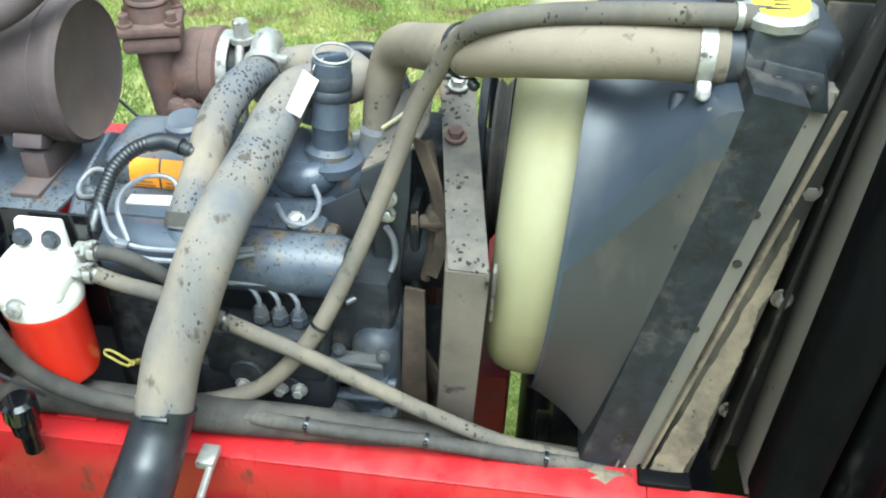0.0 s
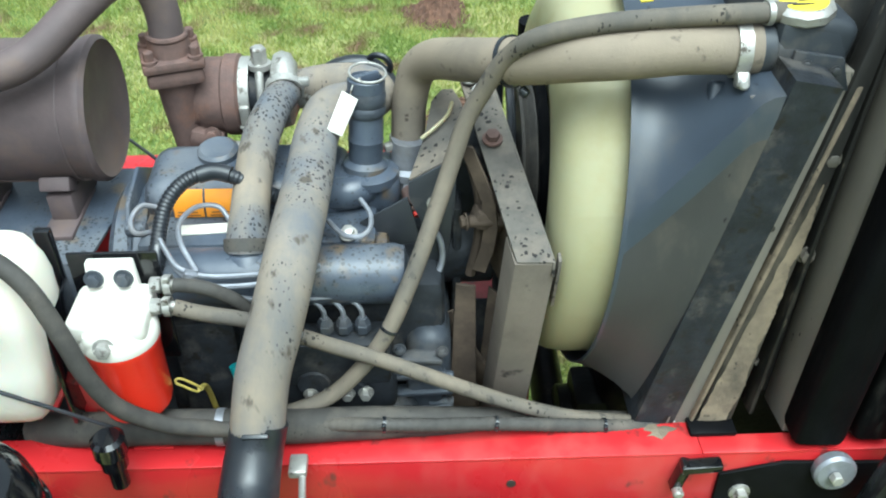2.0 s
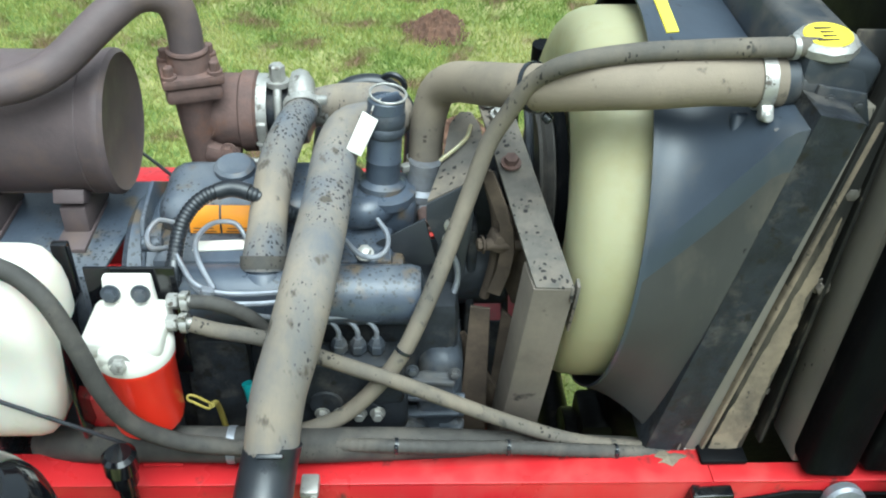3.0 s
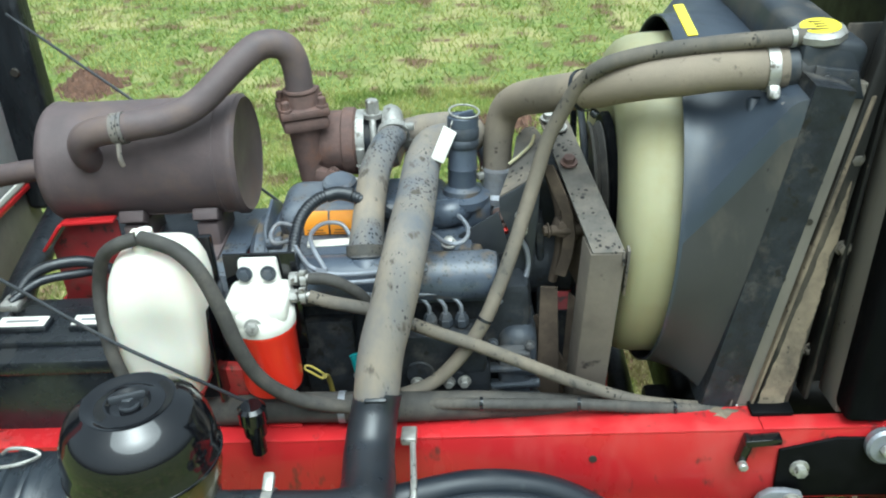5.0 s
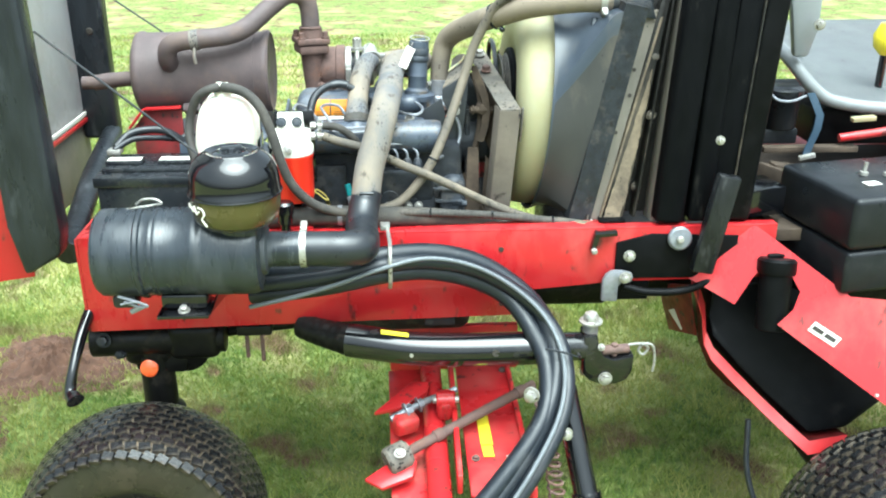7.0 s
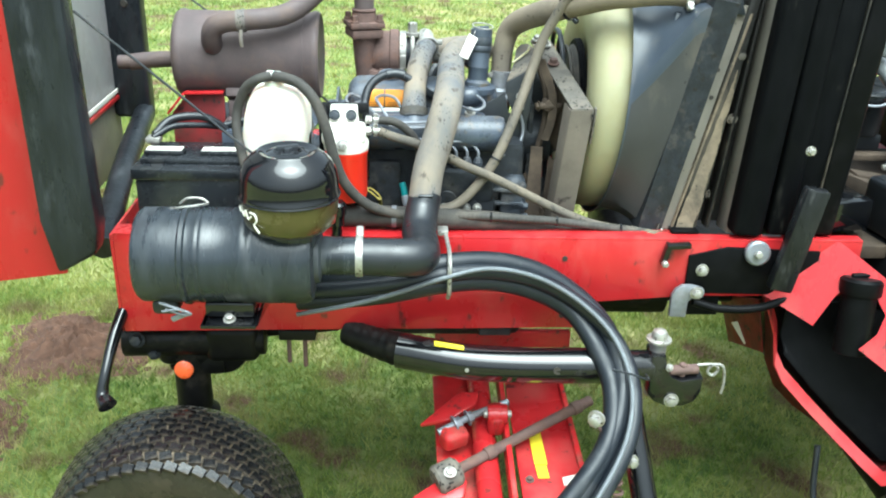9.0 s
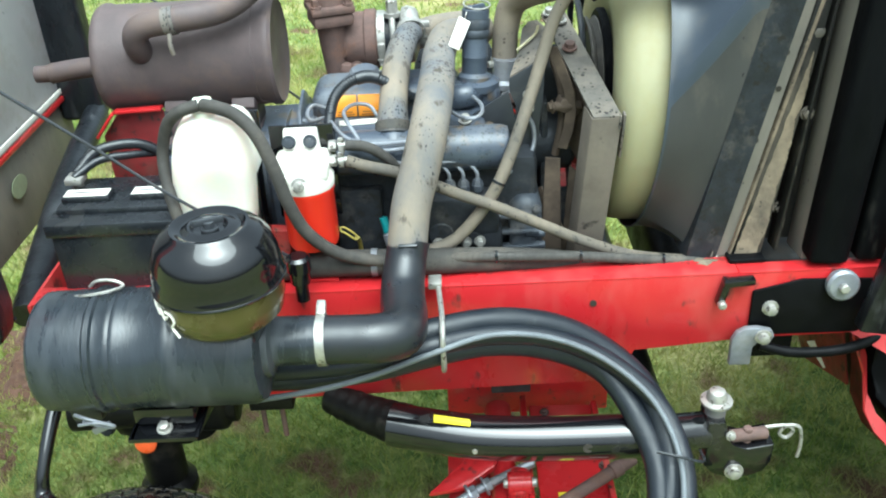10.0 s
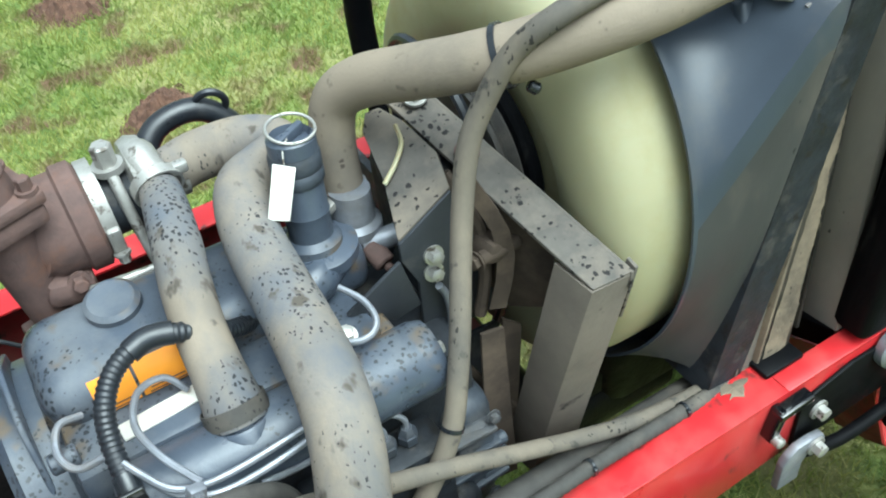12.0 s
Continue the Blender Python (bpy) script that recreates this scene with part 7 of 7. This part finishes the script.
def make_front():
    f = thing("fender", (0.6, -0.1, 0.5), "red folded sheet-steel fender with a worn sticker", "fender")
    part("top_sheet", S().plate([(0.422, 0.002, 0.588), (0.487, 0.036, 0.707), (0.572, 0.0, 0.7115), (0.743, -0.138, 0.594), (0.808, -0.165, 0.597), (1.02, -0.255, 0.6), (1.02, -0.39, 0.33), (0.794, -0.266, 0.394), (0.599, -0.114, 0.518), (0.632, -0.112, 0.553), (0.648, -0.098, 0.59), (0.63, -0.065, 0.628), (0.59, -0.04, 0.64), (0.556, -0.05, 0.605), (0.517, -0.063, 0.546)], 0.004), M_RED, f)
    front = [(0.45, 0.03, 0.59), (0.488, 0.04, 0.5), (0.487, 0.01, 0.44), (0.5, -0.012, 0.41), (0.55, -0.042, 0.36), (0.606, -0.075, 0.308), (0.66, -0.115, 0.262), (0.705, -0.143, 0.226), (0.8, -0.13, 0.232)]
    inner = [(0.45, 0.1, 0.585), (0.482, 0.105, 0.5), (0.497, 0.105, 0.435), (0.506, 0.105, 0.365), (0.54, 0.1, 0.29), (0.575, 0.06, 0.262), (0.628, 0.03, 0.232), (0.69, -0.02, 0.2), (0.8, -0.02, 0.2)]
    part("tank_strap", S().ribbon(front, (-0.008, -0.02, -0.024), 0.004), M_RED, f)
    n = len(front)
    g = S().add([tuple(p) for p in front + inner], [(i, i + 1, n + i + 1, n + i) for i in range(n - 1)])
    bmesh.ops.solidify(g.bm, geom=list(g.bm.faces), thickness=0.003)
    # Shade below the tank is coloured into this sheet, on top of grime.
    part("tank_tray", g, M_REDGRIMESHADE, f, "grimy red sheet under the tank, darkened in its colour for shade", 40)
    part("tray_support", S().plate([(0.47, 0.107, 0.52), (0.503, 0.107, 0.38), (0.498, 0.3, 0.3), (0.46, 0.32, 0.43)], 0.004, 0.001), M_REDGRIMESHADE, f)
    up = Vector((-0.35, -0.62, 0.7)).normalized()
    cor = [Vector(p) for p in ((0.658, -0.1405, 0.511), (0.706, -0.1735, 0.485), (0.721, -0.173, 0.505), (0.673, -0.14, 0.531))]
    cen = sum(cor, Vector()) / 4

    def patch(scale, lift, du=0.0):
        return [cen + (p - cen) * scale + (cor[1] - cor[0]) * du + up * lift for p in cor]

    s = part("sticker", S().plate(patch(1.0, 0.012), 0.012), M_PAPER, f, "white worn sticker with black print")
    part("print_bar", S().plate(patch(0.38, 0.0135, -0.24), 0.001), M_PRINT, s)
    part("print_bar", S().plate(patch(0.38, 0.0135, 0.22), 0.001), M_PRINT, s)
    part("rivet", S().lathe([(0.005, 0), (0.003, 0.003)], (0.777, -0.252, 0.412), (0, -0.8, 0.6), 10), M_STEEL, f)
    k = thing("fuel_tank", (0.62, -0.02, 0.25), "black plastic fuel tank with a tall capped neck", "fuel tank")
    part("body", S().plate([(0.5, 0.045, 0.55), (0.502, 0.035, 0.47), (0.5, 0.005, 0.432), (0.556, -0.038, 0.372), (0.612, -0.07, 0.318), (0.705, -0.135, 0.24), (0.8, -0.125, 0.246), (0.9, -0.1, 0.31), (0.9, 0.0, 0.5), (0.63, 0.02, 0.56)], 0.2, 0.014), M_MATTBLACK, k)
    nk = part("filler_neck", S().cyl((0.603, -0.075, 0.49), (0.607, -0.055, 0.625), 0.036, seg=32), M_MATTBLACK, k)
    part("cap", S().lathe([(0.041, 0), (0.043, 0.004), (0.043, 0.03), (0.036, 0.036), (0.01, 0.037)], (0.607, -0.055, 0.618), (0.05, 0.2, 1), 32).box((0.61, -0.048, 0.657), (0.05, 0.012, 0.01), (10, 0, 5), 0.003), M_MATTBLACK, nk)
    part("hose", S().tube([(0.58, -0.08, 0.25), (0.58, -0.12, 0.12), (0.62, -0.18, 0.0), (0.68, -0.24, -0.1)], 0.007, 10), M_RUBBER, k)
    w = thing("warning_tab", (0.5, 0.2, 0.35), "small white printed tag on a red support", "tag")
    part("card", S().plate([(0.466, 0.236, 0.389), (0.491, 0.196, 0.35), (0.502, 0.188, 0.361), (0.477, 0.226, 0.397)], 0.002), M_PAPER, w)
    c = thing("control_box", (0.9, 0.0, 0.58), "black moulded plastic control console with toggles", "console")
    part("lower_half", S().box((0.904, 0.029, 0.65), (0.43, 0.275, 0.1), (0, 0, 10.7), 0.012, 3), M_CONSOLE, c)
    part("upper_half", S().box((0.904, 0.029, 0.762), (0.436, 0.281, 0.118), (0, 0, 10.7), 0.014, 3), M_CONSOLE, c)
    for x, y in ((0.81, 0.02), (0.86, 0.01)):
        part("toggle_switch", S().lathe([(0.01, 0), (0.01, 0.008), (0.005, 0.009), (0.0045, 0.03)], (x, y, 0.822), (0.1, 0, 1), 14), M_STEEL, c)
    part("decal", S().box((0.80, -0.04, 0.822), (0.035, 0.024, 0.0012), (0, 0, 10), 0), M_PAPER, c)
    part("rear_cover", S().box((0.6, 0.1, 0.75), (0.1, 0.1, 0.07), (0, 0, 11), 0.006), M_BLACK, c)
    q = thing("operator_seat", (0.95, 0.5, 0.83), "pale grey vinyl operator seat with a raised rolled edge", "seat")
    lip = [(0.775, 0.5, 1.035), (0.772, 0.43, 1.022), (0.79, 0.395, 0.995), (0.82, 0.38, 0.958), (0.871, 0.376, 0.918), (0.95, 0.374, 0.898), (1.04, 0.373, 0.889), (1.2, 0.372, 0.885), (1.4, 0.372, 0.9)]
    part("rolled_edge", S().tube(lip, 0.017, 14), M_SEAT, q)
    pan, faces = [], []
    for i, v in enumerate((0.0, 0.06, 0.14, 0.3, 0.55, 0.8, 1.0)):
        for x, y, z in lip:
            far = y + (0.98 - y) * v
            top = z + 0.012 + (1.02 - z) * min(1.0, v * 1.5) ** 0.6 - 0.03 * math.sin(math.pi * v)
            pan.append((x + 0.17 * v * (1.4 - x) / 0.6, far, top))
    n = len(lip)
    for i in range(6):
        for j in range(n - 1):
            faces.append((i * n + j, i * n + j + 1, (i + 1) * n + j + 1, (i + 1) * n + j))
    g = S().add(pan, faces)
    bmesh.ops.solidify(g.bm, geom=list(g.bm.faces), thickness=0.02)
    part("cushion", g, M_SEAT, q, smooth=60)
    part("arm_plate", S().plate([(0.765, 0.36, 1.026), (0.802, 0.36, 1.025), (0.82, 0.36, 1.096), (0.817, 0.36, 1.3), (0.735, 0.36, 1.3), (0.74, 0.36, 1.16)], 0.03, 0.01), M_SEAT, q)
    part("pivot_bolt", S().hexbolt((0.803, 0.329, 1.112), (0, -1, 0), 0.01, 0.01), M_STEEL, q)
    part("backrest", S().box((1.46, 0.66, 1.2), (0.1, 0.5, 0.5), (0, 12, 0), 0.045, 4), M_SEAT, q)
    part("seat_base", S().box((1.12, 0.62, 0.83), (0.5, 0.4, 0.1), bevel=0.01), M_MATTBLACK, q)
    s = part("buckle_strap", S().ribbon([(0.768, 0.27, 0.955), (0.782, 0.268, 0.93), (0.796, 0.262, 0.9), (0.792, 0.258, 0.865), (0.776, 0.252, 0.825), (0.77, 0.25, 0.805)], (0.022, 0.006, 0.0), 0.003), M_BLUE, q, "faded blue strap")
    part("buckle", S().box((0.782, 0.246, 0.8), (0.042, 0.012, 0.013), (0, -12, 0), 0.003), M_STEEL, s)
    u = thing("dark_canister", (0.735, 0.33, 0.86), "black dusty canister under the seat", "canister")
    part("shell", S().lathe([(0.036, 0), (0.04, 0.006), (0.046, 0.08), (0.05, 0.088), (0.05, 0.1), (0.042, 0.106)], (0.735, 0.33, 0.855), (0, 0, 1), 28), M_CONSOLE, u)
    part("wire_bail", S().tube([(0.68, 0.28, 0.955), (0.7, 0.275, 0.938), (0.735, 0.272, 0.935), (0.77, 0.272, 0.948)], 0.0035, 8), M_PIPE, u)
    part("bracket", S().box((0.735, 0.34, 0.835), (0.09, 0.06, 0.04), bevel=0.006), M_CONSOLE, u)
    l = thing("hand_lever", (1.05, 0.45, 1.0), "yellow knobbed hand lever", "lever")
    part("knob", S().lathe([(0.012, 0), (0.03, 0.02), (0.034, 0.05), (0.02, 0.08)], (1.03, 0.42, 1.02), (0, 0, 1), 24), M_YELLOW, l)
    part("stalk", S().cyl((1.04, 0.44, 0.9), (1.03, 0.42, 1.025), 0.01), M_BLACK, l)
    d = thing("platform", (0.9, 0.5, 0.6), "red steel operator platform", "platform")
    part("floor_pan", S().box((1.0, 0.37, 0.68), (0.75, 0.7, 0.03), bevel=0.004), M_BROWN, d)
    part("cross_beam", S().box((0.81, 0.3, 0.806), (0.25, 0.03, 0.016), (0, 1, 2), 0.003).box((0.79, 0.24, 0.765), (0.2, 0.04, 0.02), (0, 8, 0), 0.004), M_BROWN, d, "dusty brown cross bars")
    part("step_block", S().box((0.73, 0.2, 0.75), (0.1, 0.16, 0.05), (0, 14, 20), 0.006), M_BROWN, d)
    # Two masses added beyond the visible parts to block sky light from the ground.
    part("added_far_mass", S().box((1.15, 0.98, 0.66), (0.9, 0.5, 0.05), (0, 0, 0), 0.01).box((1.3, 1.0, 0.5), (0.6, 0.4, 0.3), (0, 0, 0), 0.03), M_REDDIRT, d)
    part("added_front_mass", S().box((1.4, 0.37, 0.5), (0.3, 0.9, 0.5), (0, 0, 0), 0.02), M_REDDIRT, d)
    part("grab_rail", S().tube([(0.885, 0.3, 0.832), (0.95, 0.295, 0.842), (1.05, 0.29, 0.856), (1.2, 0.28, 0.87)], 0.011, 12), M_RED, d)
    part("rail_decal", S().box((0.945, 0.31, 0.879), (0.06, 0.02, 0.012), (0, -4, 0), 0.002), M_FAN, d, "pale yellow decal")


make_ground()
make_grass()
for i, (x, y, r, h) in enumerate(((0.0, 3.6, 0.19, 0.1), (0.04, 2.54, 0.16, 0.08), (-1.5, 1.15, 0.3, 0.07), (-2.65, 4.5, 0.24, 0.12), (-1.75, 0.6, 0.25, 0.06))):
    mound(x, y, r, h, i * 3.7, "crumbly red-brown molehill of loose soil on the lawn")
make_chassis()
make_engine()
make_mount_plate()
make_muffler()
make_turbo()
make_hoses()
make_far_hose()
make_filler()
make_bracket()
make_fan()
make_radiator()
make_seals()
make_air_cleaner()
make_battery()
make_bottle()
make_fuel_filter()
make_hydraulics()
make_cutting_unit()
make_axle()
make_hood()
make_front()
